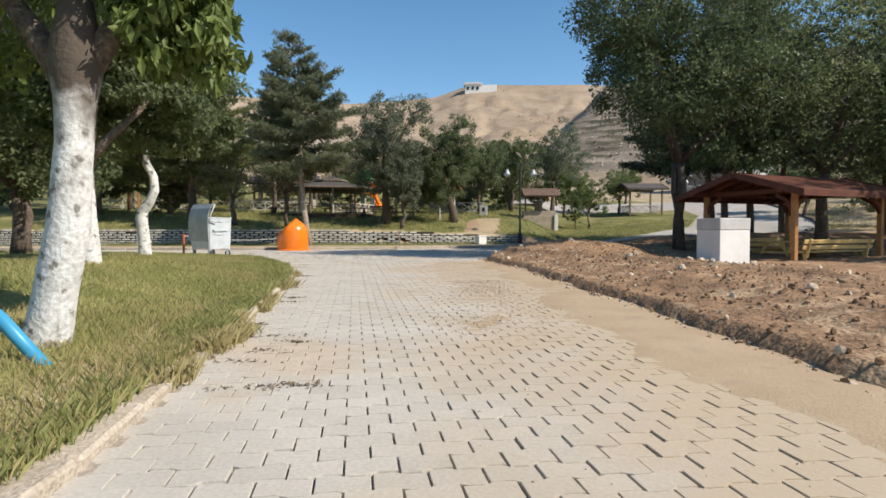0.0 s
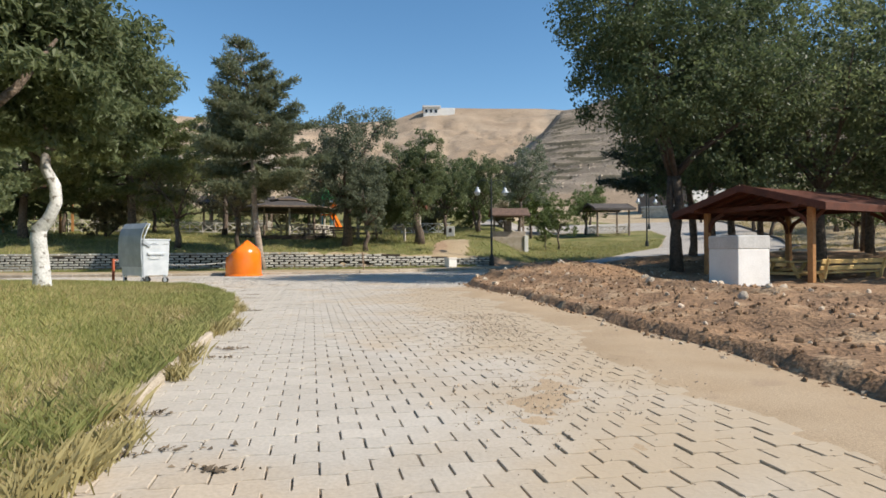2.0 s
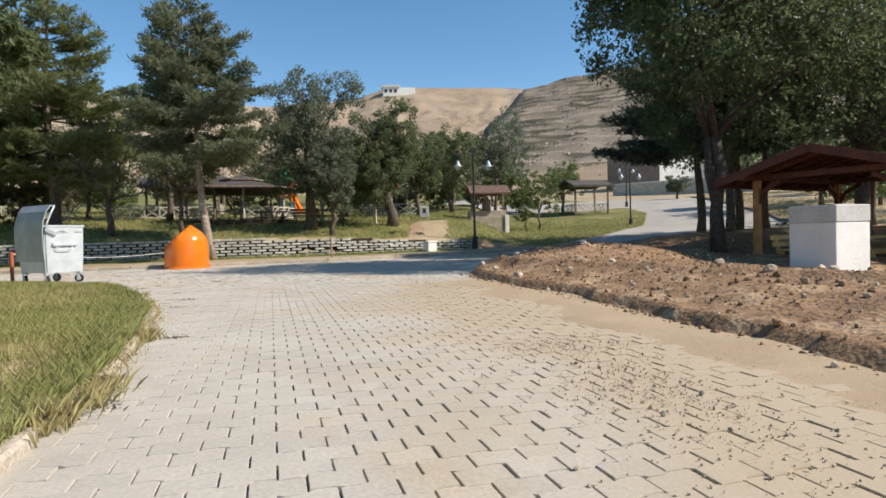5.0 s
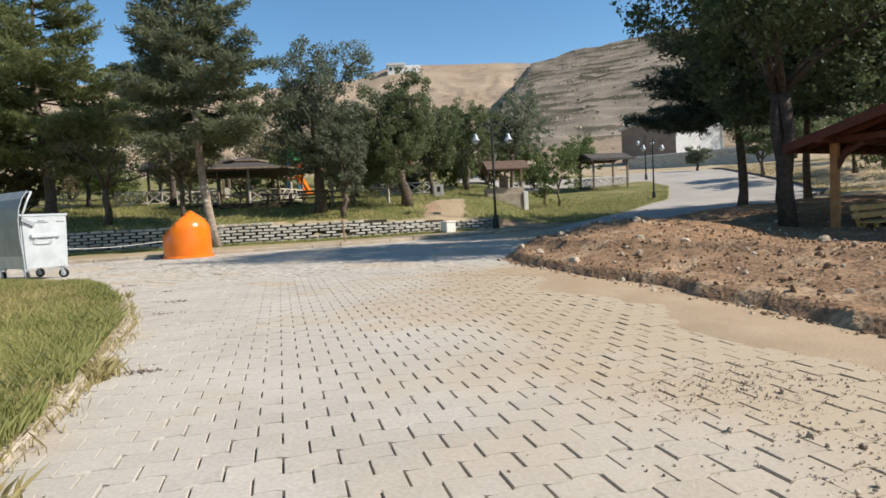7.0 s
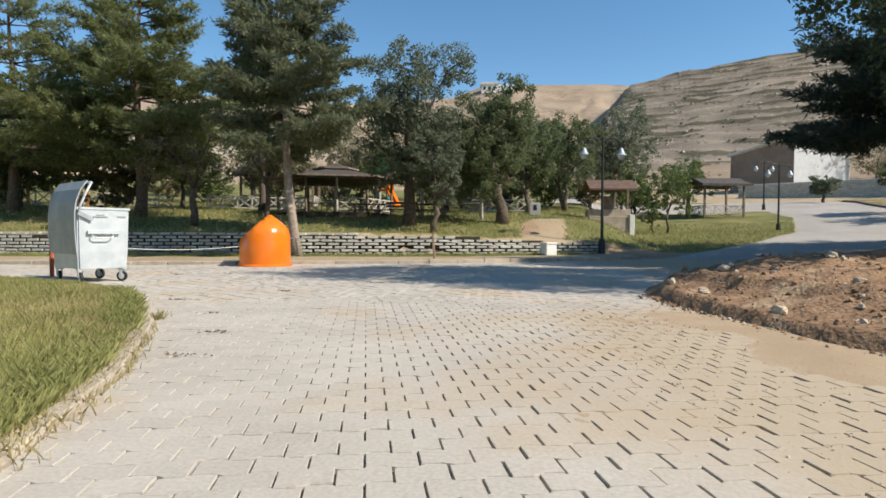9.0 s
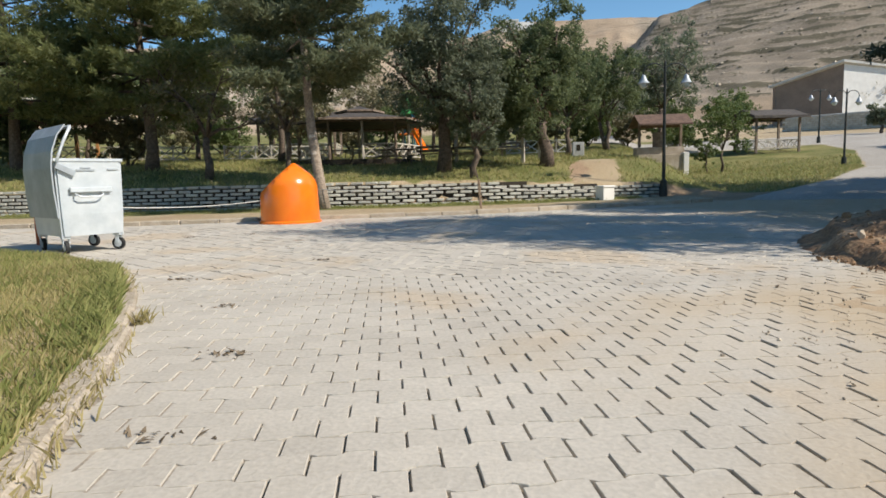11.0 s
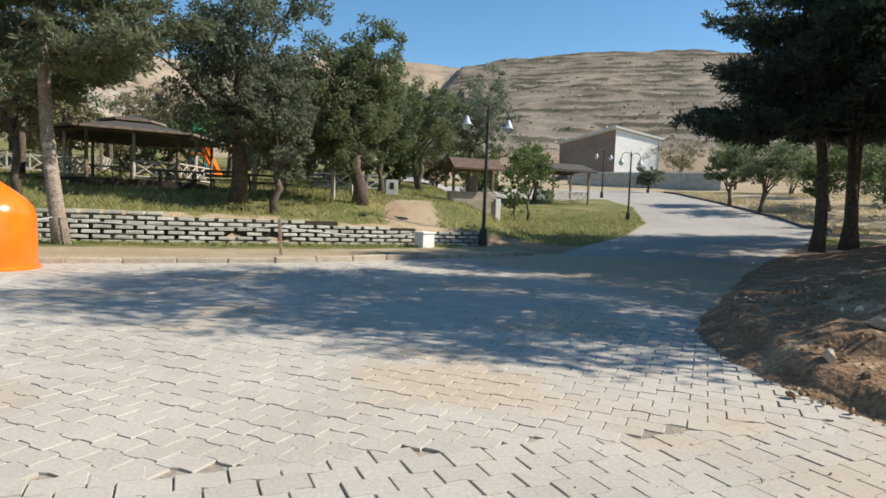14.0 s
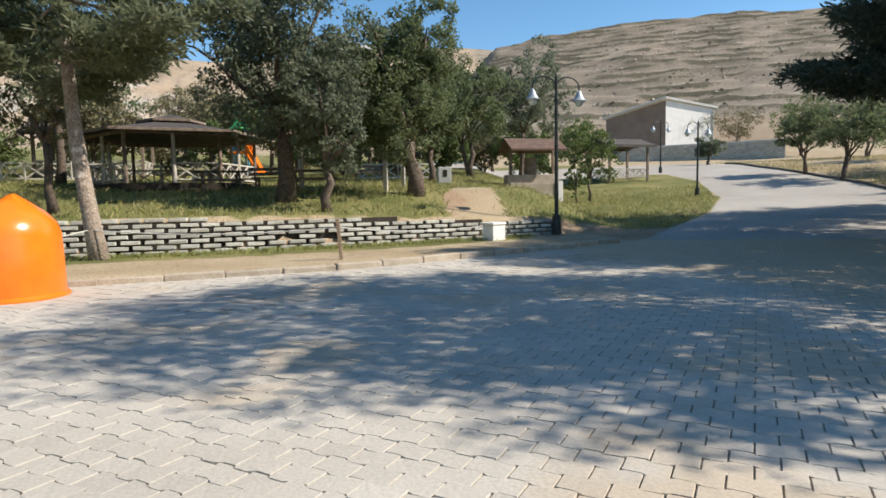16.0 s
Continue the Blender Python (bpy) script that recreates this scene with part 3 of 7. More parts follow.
# ---- hills ----
def hill_mesh():
    az = np.radians(np.arange(-75, 80.01, 0.4))
    rr = np.concatenate([np.linspace(95, 260, 215), np.linspace(262, 420, 60)])
    A, R = np.meshgrid(az, rr)
    D = np.degrees(A)
    edge = 9.2 - 4.0 * smooth(215, 150, R)
    near = smooth(edge - 2.2, edge + 1.0, D + 0.5 * fbm(D, R, 0.15, 9, 2))
    top_far = np.interp(D, [-75, -40, -25, -14, -6, -3, 0, 9, 30], [8, 11, 12.3, 12.1, 12.8, 13.8, 13.9, 13.6, 11.5])
    top_near = np.interp(D, [5, 8, 10, 15, 21, 30, 37, 55, 80], [11.5, 12.8, 13.4, 14.3, 14.8, 14.7, 14.0, 12.0, 9])
    el_far = np.interp(R, [95, 120, 180, 250, 330, 420], [3.6, 5.4, 8.0, 10.6, 13.1, 8.5]) * top_far / 13.1
    el_near = np.interp(R, [95, 108, 122, 160, 220, 250, 420], [3.6, 4.4, 7.3, 11.2, 14.7, 13.6, 6]) * top_near / 14.7
    el = np.maximum(el_far * smooth(150, 300, R), el_far * (1 - near) + el_near * near)
    Z = R * np.tan(np.radians(el))
    wave = 1.7 * fbm(R * np.sin(A), R * np.cos(A), 0.05, 4, 4)
    step = 2.5
    t = (Z + wave) / step
    terr = (np.floor(t) + smooth(0.30, 0.95, t - np.floor(t))) * step - wave
    up = smooth(112, 126, R)
    Z = Z * (1 - 0.9 * near * up) + terr * 0.9 * near * up
    Z += ((0.9 - 0.5 * near) * fbm(R * np.sin(A), R * np.cos(A), 0.16, 8, 4) + 0.8 * (1 - near) * fbm(R * np.sin(A), R * np.cos(A), 0.05, 2, 3)) * smooth(100, 135, R) * smooth(330, 300, R + 110 * near)
    gx, gy = R * np.sin(A), R * np.cos(A)
    gully = np.abs(fbm(D * 6, R * 0.25, 0.22, 17, 4))
    Z -= (1 - near) * 1.3 * smooth(0.35, 0.0, gully) * smooth(120, 160, R) * smooth(325, 290, R)
    Z += near * up * 0.38 * fbm(gx, gy, 0.55, 18, 4)
    cliff = smooth(-10, -16, D) * smooth(150, 175, R) * smooth(260, 230, R)
    Z += cliff * 3.0 * np.maximum(fbm(R * np.sin(A), R * np.cos(A), 0.12, 12, 4), 0)
    v = np.stack([R * np.sin(A), R * np.cos(A), Z - 0.6], -1).reshape(-1, 3)
    nx, ny = len(az), len(rr)
    i = np.arange((ny - 1) * (nx - 1))
    a = (i // (nx - 1)) * nx + i % (nx - 1)
    ob = raw("hill", v, np.stack([a, a + 1, a + 1 + nx, a + nx], -1), M["hill"], smooth=True)
    fr = t - np.floor(t)
    ledge = smooth(0.45, 0.75, fr) * near * up
    pale = smooth(0.28, 0.42, fr) * smooth(0.62, 0.5, fr) * near * up * 0.45 + cliff * 0.5 + (1 - near) * 0.35 * smooth(0.2, 0.7, fbm(gx, gy, 0.09, 27, 4))
    scrub = np.clip((1 - near) * smooth(0.3, 0.0, gully) * 0.45 * up + ledge * (0.64 + 0.55 * fbm(v[:, 0].reshape(R.shape), v[:, 1].reshape(R.shape), 0.25, 6, 3)), 0, 1)
    hill_points = v
    for k, val in (("rock", near * 0.85 * up + cliff * 0.2), ("scrub", scrub), ("pale", pale)):
        at = ob.data.attributes.new(k, "FLOAT", "POINT")
        at.data.foreach_set("value", np.clip(val, 0, 1).astype(np.float32).ravel())
    rg = random.Random(31)
    sv, sf = [], []
    shape = [(-1, -0.8, -0.5), (0.9, -1, -0.5), (1, 0.9, -0.5), (-0.8, 1, -0.5), (-0.5, -0.4, 0.7), (0.5, -0.6, 0.55), (0.6, 0.5, 0.8), (-0.4, 0.5, 0.6)]
    quads = [(0, 1, 5, 4), (1, 2, 6, 5), (2, 3, 7, 6), (3, 0, 4, 7), (4, 5, 6, 7)]
    sets = {"hill_scrub": ([], []), "hill_rocks": ([], [])}
    flat_near = (near * up).reshape(-1)
    for _ in range(11000):
        i = rg.randrange(len(v))
        if R.reshape(-1)[i] > 320 or abs(D.reshape(-1)[i] - 8) > 38 or rg.random() > 0.25 + 0.75 * flat_near[i]:
            continue
        V, F = sets["hill_scrub" if rg.random() < 0.45 else "hill_rocks"]
        s, o, c = rg.uniform(0.12, 0.36), len(V), math.cos(i)
        V += [(v[i, 0] + s * (x * c - y * math.sin(i)) * rg.uniform(0.7, 1.4), v[i, 1] + s * (x * math.sin(i) + y * c), v[i, 2] + s * z * 0.8) for x, y, z in shape]
        F += [tuple(k + o for k in q) for q in quads]
    tagged(raw("hill_scrub", *sets["hill_scrub"], M["scrub"]), "dark dry scrub dotted over the hillside", "scrub", kind="stuff")
    tagged(raw("hill_rocks", *sets["hill_rocks"], M["stone"]), "pale rocks strewn over the hillside", "stones", kind="stuff")
    return tagged(ob, "bare tan limestone hillside with terraced ledges of rock", "hill", kind="structure")


hill = hill_mesh()


# ---- lawn and soil bank ----
def lawn_z(x, y):
    d = (kerb_x(np.minimum(y, 16)) - x)
    north = line_at(KERB_L[9:][::-1], x) - y
    d = np.minimum(d, np.where(x < -5.4, north, d))
    hump = 0.34 * smooth(0.4, 3.5, d) * smooth(12, 5, y) + 0.05 * smooth(0, 1, d)
    z = 0.06 + hump + 0.02 * fbm(x, y, 1.4, 7)
    return np.where(d > -0.05, z, -0.12)


def in_lawn(x, y):
    return (x < kerb_x(np.minimum(y, 16)) + 0.02) & (y < np.where(x < -5.4, line_at(KERB_L[9:][::-1], x), 16))


lawn = grid_mesh("lawn", np.arange(-34, 1.2, 0.2), np.arange(-14, 19, 0.2), lawn_z, M["lawn"],
                 dict(soil=lambda x, y: 0.75 * smooth(1.0, 0.1, kerb_x(np.minimum(y, 16)) - x) + 0.25 * fbm(x, y, 0.9, 3) + 0.15), in_lawn)
tagged(lawn, "patchy lawn of green and straw-coloured grass", "lawn", kind="structure")


def bank_d(x, y):
    """Distance inside the soil bank from its edge."""
    p = np.array(BANK, float)
    best = np.full(np.shape(x), 1e9)
    for (ax, ay), (bx, by) in zip(p[:-1], p[1:]):
        vx, vy = bx - ax, by - ay
        t = np.clip(((x - ax) * vx + (y - ay) * vy) / (vx * vx + vy * vy), 0, 1)
        best = np.minimum(best, np.hypot(x - ax - t * vx, y - ay - t * vy))
    return np.where(x > bank_x(y), best, -best)


def bank_z(x, y):
    d = bank_d(x, y) + 0.09 * fbm(x, y, 2.6, 21, 3)
    crest = 0.145 * smooth(0.0, 0.17, d) + 0.16 * smooth(0.3, 1.6, d) * smooth(6.5, 2.6, d)
    mound = 0.30 * smooth(2.4, 0.0, np.hypot((x - 4.2) / 1.6, (y - 16.0) / 1.5)) + 0.25 * smooth(2.0, 0.3, np.hypot((x - 8.5) / 1.7, (y - 19.5) / 1.6))
    low = -0.10 * smooth(3.0, 6.5, d) * smooth(17, 12, y) + 0.25 * smooth(14, 20, y) * smooth(1.0, 5.0, d) + 0.35 * smooth(18, 25, y) * smooth(0.8, 4.0, d)
    rough = (0.050 * fbm(x, y, 3.1, 22, 3) + 0.034 * fbm(x, y, 11.0, 23, 3)) * smooth(0.05, 0.5, d)
    ridge = 0.10 * smooth(0.35, 0.0, np.abs((x - 3.0) * 0.92 + (y - 13.0) * 0.38)) * smooth(0.2, 0.8, d)
    return np.where(d > -0.25, -0.07 * smooth(0.02, -0.2, d) + crest + mound + low + rough + ridge, -0.12)


bank = grid_mesh("soil_bank", np.concatenate([np.arange(1.0, 8.0, 0.075), np.arange(8.0, 27, 0.3)]), np.concatenate([np.arange(-12, -2, 0.3), np.arange(-2, 20, 0.085), np.arange(20, 36, 0.3)]),
                 bank_z, M["soil"], None, lambda x, y: bank_d(x, y) > -0.4)
tagged(bank, "freshly dug bank of red-brown soil with clods and stones", "soil", kind="structure")


def sand_z(x, y):
    d = -bank_d(x, y)
    edge = 1.45 + 0.6 * fbm(x, y, 0.8, 31, 4)
    cover = smooth(edge, edge - 1.1, d) * smooth(13.9, 12.0, y)
    tongue = 0.52 * smooth(1.3, 0.2, np.abs(x - 1.5 + 0.10 * (y + 2))) * smooth(3.5, 1.0, np.abs(y + 1.0)) * smooth(-0.3, 0.6, fbm(x, y, 1.3, 37, 4))
    spot = (0.52 + 0.12 * fbm(x, y, 5, 38, 3)) * smooth(0.6, 0.1, np.hypot(x + 0.15, (y - 8.5) * 0.7) + 0.14 * fbm(x, y, 4, 39, 3))
    corner = 0.62 * smooth(1.5, 0.3, np.hypot((x - 0.9) * 0.8, (y - 11.9) * 1.1) + 0.35 * fbm(x, y, 1.6, 43, 4))
    heap = 0.64 * smooth(1.0, 0.05, np.hypot(x - 1.75, (y - 0.95) * 0.6) + 0.34 * fbm(x, y, 2.6, 44, 4))
    c = np.maximum.reduce([cover, tongue, spot, corner, heap])
    return -0.024 + 0.044 * c + (0.010 * fbm(x, y, 2.2, 33, 3) + 0.004 * fbm(x, y, 9, 34, 2)) * (0.2 + c)


sand = grid_mesh("sand", np.arange(-1.5, 5.6, 0.07), np.arange(-11, 16.5, 0.08), sand_z, M["sand"], None, lambda x, y: (bank_d(x, y) > -3.2) & (bank_d(x, y) < 0.4))
tagged(sand, "spilled pale sand drifted over the paving", "sand", kind="structure")

# ---- retaining wall ----
wall = tagged(empty("retaining_wall", 0, 0, 0), "low dry-laid wall of pale concrete blocks with dark gaps", "wall", kind="structure")
w = np.array(WALL, float)
seg = np.hypot(*np.diff(w, axis=0).T)
cum = np.concatenate([[0], np.cumsum(seg)])


def wall_point(s, back=0.0):
    x, y = np.interp(s, cum, w[:, 0]), np.interp(s, cum, w[:, 1])
    k = min(max(int(np.searchsorted(cum, s) - 1), 0), len(seg) - 1)
    dx, dy = (w[k + 1] - w[k]) / seg[k]
    return x - dy * back, y + dx * back, math.degrees(math.atan2(dy, dx))


# earth backing, its colour blackened to deepen the shade between blocks
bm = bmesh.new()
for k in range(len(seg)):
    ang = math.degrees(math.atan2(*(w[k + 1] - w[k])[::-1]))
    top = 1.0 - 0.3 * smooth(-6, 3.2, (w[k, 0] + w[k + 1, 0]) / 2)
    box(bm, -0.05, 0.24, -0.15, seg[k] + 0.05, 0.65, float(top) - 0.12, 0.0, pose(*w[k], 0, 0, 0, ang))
part("backing", bm, M["earth"], wall, "packed earth behind the blocks, blackened for shade in the gaps")


def block_mesh(seed):
    rnd = random.Random(seed)
    bm = bmesh.new()
    box(bm, -0.205, 0, 0, 0.205, 0.28, 0.088, 0.012)
    for v in bm.verts:
        v.co += Vector((rnd.uniform(-1, 1), rnd.uniform(-1, 1), rnd.uniform(-0.6, 0.6))) * 0.007
    me = bpy.data.meshes.new("block")
    bm.to_mesh(me)
    bm.free()
    me.materials.append(M["block"])
    return me


blocks = [block_mesh(k) for k in range(6)]
far_v, far_f = [], []
rnd = random.Random(5)
count = 0
for c in range(8):
    s = 0.1 + (0.26 if c % 2 else 0)
    while s < cum[-1] - 0.15:
        x, y, a = wall_point(s, 0.035 * c)
        top = 1.02 - 0.30 * float(smooth(-6, 3.2, x)) - (0.13 if x > -6.6 else 0)
        z = 0.0 + 0.128 * c
        if z + 0.1 < top + 0.05 and rnd.random() > 0.015:
            m = pose(x, y, z + rnd.uniform(-0.006, 0.006), 0, rnd.uniform(-1.2, 1.2), a + rnd.uniform(-2.5, 2.5))
            me = blocks[rnd.randrange(6)]
            if x > -12.0 and count < 300:
                ob = new("block", me)
                ob.parent = wall
                ob.matrix_basis = m
                count += 1
            else:
                o = len(far_v)
                far_v += [m @ v.co for v in me.vertices]
                far_f += [tuple(i + o for i in p.vertices) for p in me.polygons]
        s += 0.52
tagged(raw("block_field", far_v, far_f, M["block"], wall), kind="stuff")


# ---- kerbs ----
def kerb(name, poly, width, height, z0, label, length=0.8, gap=0.012):
    top = tagged(empty(name, 0, 0, 0), label, "kerb", kind="structure")
    p = np.array(poly, float)
    sg = np.hypot(*np.diff(p, axis=0).T)
    cm = np.concatenate([[0], np.cumsum(sg)])
    bm = bmesh.new()
    box(bm, -length / 2 + gap, -width / 2, -0.2, length / 2 - gap, width / 2, height, 0.02)
    me = bpy.data.meshes.new("kerb_stone")
    bm.to_mesh(me)
    bm.free()
    me.materials.append(M["kerb"])
    rnd = random.Random(name)
    s = length / 2
    while s < cm[-1]:
        x0, y0 = np.interp(s - 0.3, cm, p[:, 0]), np.interp(s - 0.3, cm, p[:, 1])
        x1, y1 = np.interp(s + 0.3, cm, p[:, 0]), np.interp(s + 0.3, cm, p[:, 1])
        ob = new("kerb_stone", me)
        ob.parent = top
        ob.matrix_basis = pose((x0 + x1) / 2 + rnd.uniform(-0.015, 0.015), (y0 + y1) / 2, z0 + rnd.uniform(-0.02, 0.012), rnd.uniform(-2.5, 2.5), rnd.uniform(-1, 1), math.degrees(math.atan2(y1 - y0, x1 - x0)) + rnd.uniform(-1, 1))
        s += length
    return top


kerb("lawn_kerb", KERB_L, 0.20, 0.06, 0.0, "worn sandy concrete kerb along the lawn")
kerb("road_kerb", KERB_F, 0.16, 0.12, 0.0, "low sandy concrete kerb before the verge", 1.0, 0.006)
edge = tagged(empty("slope_kerb", 0, 0, 0), "dark weathered concrete kerb along the slope road", "kerb", kind="structure")
bm = bmesh.new()
box(bm, -0.48, -0.1, -0.3, 0.48, 0.1, 0.16, 0.02)
kme = bpy.data.meshes.new("kerb_stone")
bm.to_mesh(kme)
bm.free()
kme.materials.append(M["kerb_dark"])
for y in np.arange(38.0, 70.0, 0.97):
    xa, xb = line_at(ROAD_R, y - 0.4, 1) + 0.2, line_at(ROAD_R, y + 0.4, 1) + 0.2
    za, zb = float(ground_z(xa, y - 0.4)), float(ground_z(xb, y + 0.4))
    ob = new("kerb_stone", kme)
    ob.parent = edge
    ob.matrix_basis = pose(float(xa + xb) / 2, float(y), (za + zb) / 2, 0, -math.degrees(math.atan2(zb - za, 0.8)), math.degrees(math.atan2(0.8, float(xb - xa))))
vx, vy = np.linspace(-32, 4.3, 150), np.linspace(0, 1, 14)
vv = [(x, line_at(KERB_F, x) * (1 - t) + (wall_y(min(x, 3.2)) + 0.25) * t, 0.085 + 0.02 * float(fbm(x, t * 6, 1.1, 41)) + 0.04 * t - 0.1 * (t < 0.01)) for t in vy for x in vx]
i = np.arange(149 * 13)
a = (i // 149) * 150 + i % 149
verge = raw("verge", np.array(vv, float), np.stack([a, a + 1, a + 151, a + 150], -1), M["ground"], smooth=True)
for k, fn in (("grass", lambda x, t: 0.95 * smooth(0.45, 0.8, t) * (x < 2)), ("soil", lambda x, t: 0.35 + 0 * t), ("road", lambda x, t: 0 * t)):
    at = verge.data.attributes.new(k, "FLOAT", "POINT")
    at.data.foreach_set("value", np.array([float(fn(x, t)) for t in vy for x in vx], np.float32))
tagged(verge, "strip of dusty earth with grass along the wall", "verge", kind="structure")



# ---- trees ----
def leaves(rnd, clumps, per, size, droop=0.0, long=1.0):
    """Leaf quads scattered in clumps (centre, radius). Returns vertices and faces."""
    rg = np.random.RandomState(rnd.randrange(1 << 30))
    C = np.repeat(np.array([c for c, _ in clumps], float), per, 0)
    Rd = np.repeat(np.array([r for _, r in clumps], float), per)
    n = len(C)
    d = rg.normal(size=(n, 3))
    d /= np.linalg.norm(d, axis=1)[:, None]
    rad = Rd * rg.uniform(0.25, 1.0, n) ** 0.6
    P = C + d * rad[:, None] * np.array([1, 1, 0.8])
    u = rg.normal(size=(n, 3)) + d * 0.5
    u[:, 2] -= droop
    u /= np.linalg.norm(u, axis=1)[:, None]
    nrm = d * 0.8 + np.array([0, 0, 0.6]) + rg.normal(size=(n, 3)) * 0.6
    v = np.cross(nrm, u)
    v /= np.linalg.norm(v, axis=1)[:, None] + 1e-9
    s = size * rg.uniform(0.6, 1.35, n)[:, None]
    a = P - u * s * 0.5 * long
    b = P + u * s * 0.5 * long
    w_ = np.cross(u, v) * s * 0.12
    V = np.stack([a, P + v * s * 0.30 + w_, b, P - v * s * 0.30 + w_], 1).reshape(-1, 3)
    F = np.arange(4 * n).reshape(-1, 4)
    return V, F


def broad_tree(name, x, y, z, height, radius, seed, mat, label, base=0.30, trunk=0.16, lean=(0, 0), leaf=0.16, per=26, clumps=150, stems=1,
               bark="bark", airy=0.0, split=0.28, flat=1.0, group="", lobe=(8, 0.5, 0.42, 0.62)):
    """Trunk and limbs as one mesh, a crown of clumps of leaves as the other."""
    rnd = random.Random(seed)
    top = empty(name, x, y, z)
    tubes, tips = [], []
    H = height
    for st in range(stems):
        off = Vector((rnd.uniform(-0.25, 0.25), rnd.uniform(-0.2, 0.2), 0)) * (st > 0)
        fork = Vector((lean[0] * split + (rnd.uniform(-0.9, 0.9) if st else 0), lean[1] * split, H * split))
        pts = [off + Vector((0, 0, -0.15)), off + fork * 0.35 + Vector((rnd.uniform(-0.08, 0.08), 0, 0)), off + fork * 0.7 + Vector((rnd.uniform(-0.12, 0.12), rnd.uniform(-0.1, 0.1), 0)), off + fork]
        t0 = trunk * (1 if st == 0 else 0.75)
        tubes.append(tube(pts, [t0 * 1.35, t0, t0 * 0.88, t0 * 0.8], 10, 0.08, rnd))
        limbs = 5 if stems == 1 else 3
        for k in range(limbs):
            a = 2 * math.pi * (k + rnd.random() * 0.6) / limbs + seed
            out = radius * rnd.uniform(0.45, 0.85)
            up = H * rnd.uniform(0.45, 0.88)
            end = Vector((lean[0] + math.cos(a) * out, lean[1] + math.sin(a) * out, up))
            mid = pts[3].lerp(end, 0.5) + Vector((rnd.uniform(-0.3, 0.3), rnd.uniform(-0.3, 0.3), rnd.uniform(-0.1, 0.4)))
            tubes.append(tube([pts[3], pts[3].lerp(mid, 0.5) + Vector((0, 0, 0.15)), mid, end], [t0 * 0.55, t0 * 0.42, t0 * 0.28, t0 * 0.1], 7, 0.08, rnd))
            for j in range(4):
                q = mid.lerp(end, rnd.random())
                e2 = q + Vector((rnd.uniform(-1, 1), rnd.uniform(-1, 1), rnd.uniform(-0.2, 0.9))) * radius * 0.4
                tubes.append(tube([q, q.lerp(e2, 0.5) + Vector((0, 0, 0.1)), e2], [t0 * 0.2, t0 * 0.13, t0 * 0.04], 5))
                tips.append(e2)
    vs, fs = joined(tubes)
    raw("trunk", vs, fs, M[bark], top, smooth=True)
    cl = []
    lo = H * base
    cen = Vector((lean[0], lean[1], (lo + H) / 2))
    hz = (H - lo) / 2
    count, far, small_, large = lobe
    lobes = [(cen + Vector((math.cos(k * 2.4 + seed) * radius * far, math.sin(k * 2.4 + seed) * radius * far, hz * rnd.uniform(-0.45, 0.6) * far * 2)), rnd.uniform(small_, large)) for k in range(count)]
    while len(cl) < clumps:
        c, s = lobes[rnd.randrange(count)] if rnd.random() > 0.25 or airy or count > 8 else (cen, 0.8)
        d = Vector((rnd.gauss(0, 1), rnd.gauss(0, 1), rnd.gauss(0, 1))).normalized() * rnd.uniform(0.35, 1.0) ** 0.5
        p = c + Vector((d.x * radius * s, d.y * radius * s, d.z * hz * s * 1.1 * flat))
        if p.z < lo * (0.8 + 0.5 * rnd.random()):
            continue
        cl.append((p, radius * rnd.uniform(0.10, 0.20) * (1 - 0.3 * airy)))
    cl += [(t, radius * 0.14) for t in tips if t.z > lo]
    V, F = leaves(rnd, cl, per, leaf)
    raw("crown", V, F, M[mat], top)
    return tagged(top, label, "tree", group)


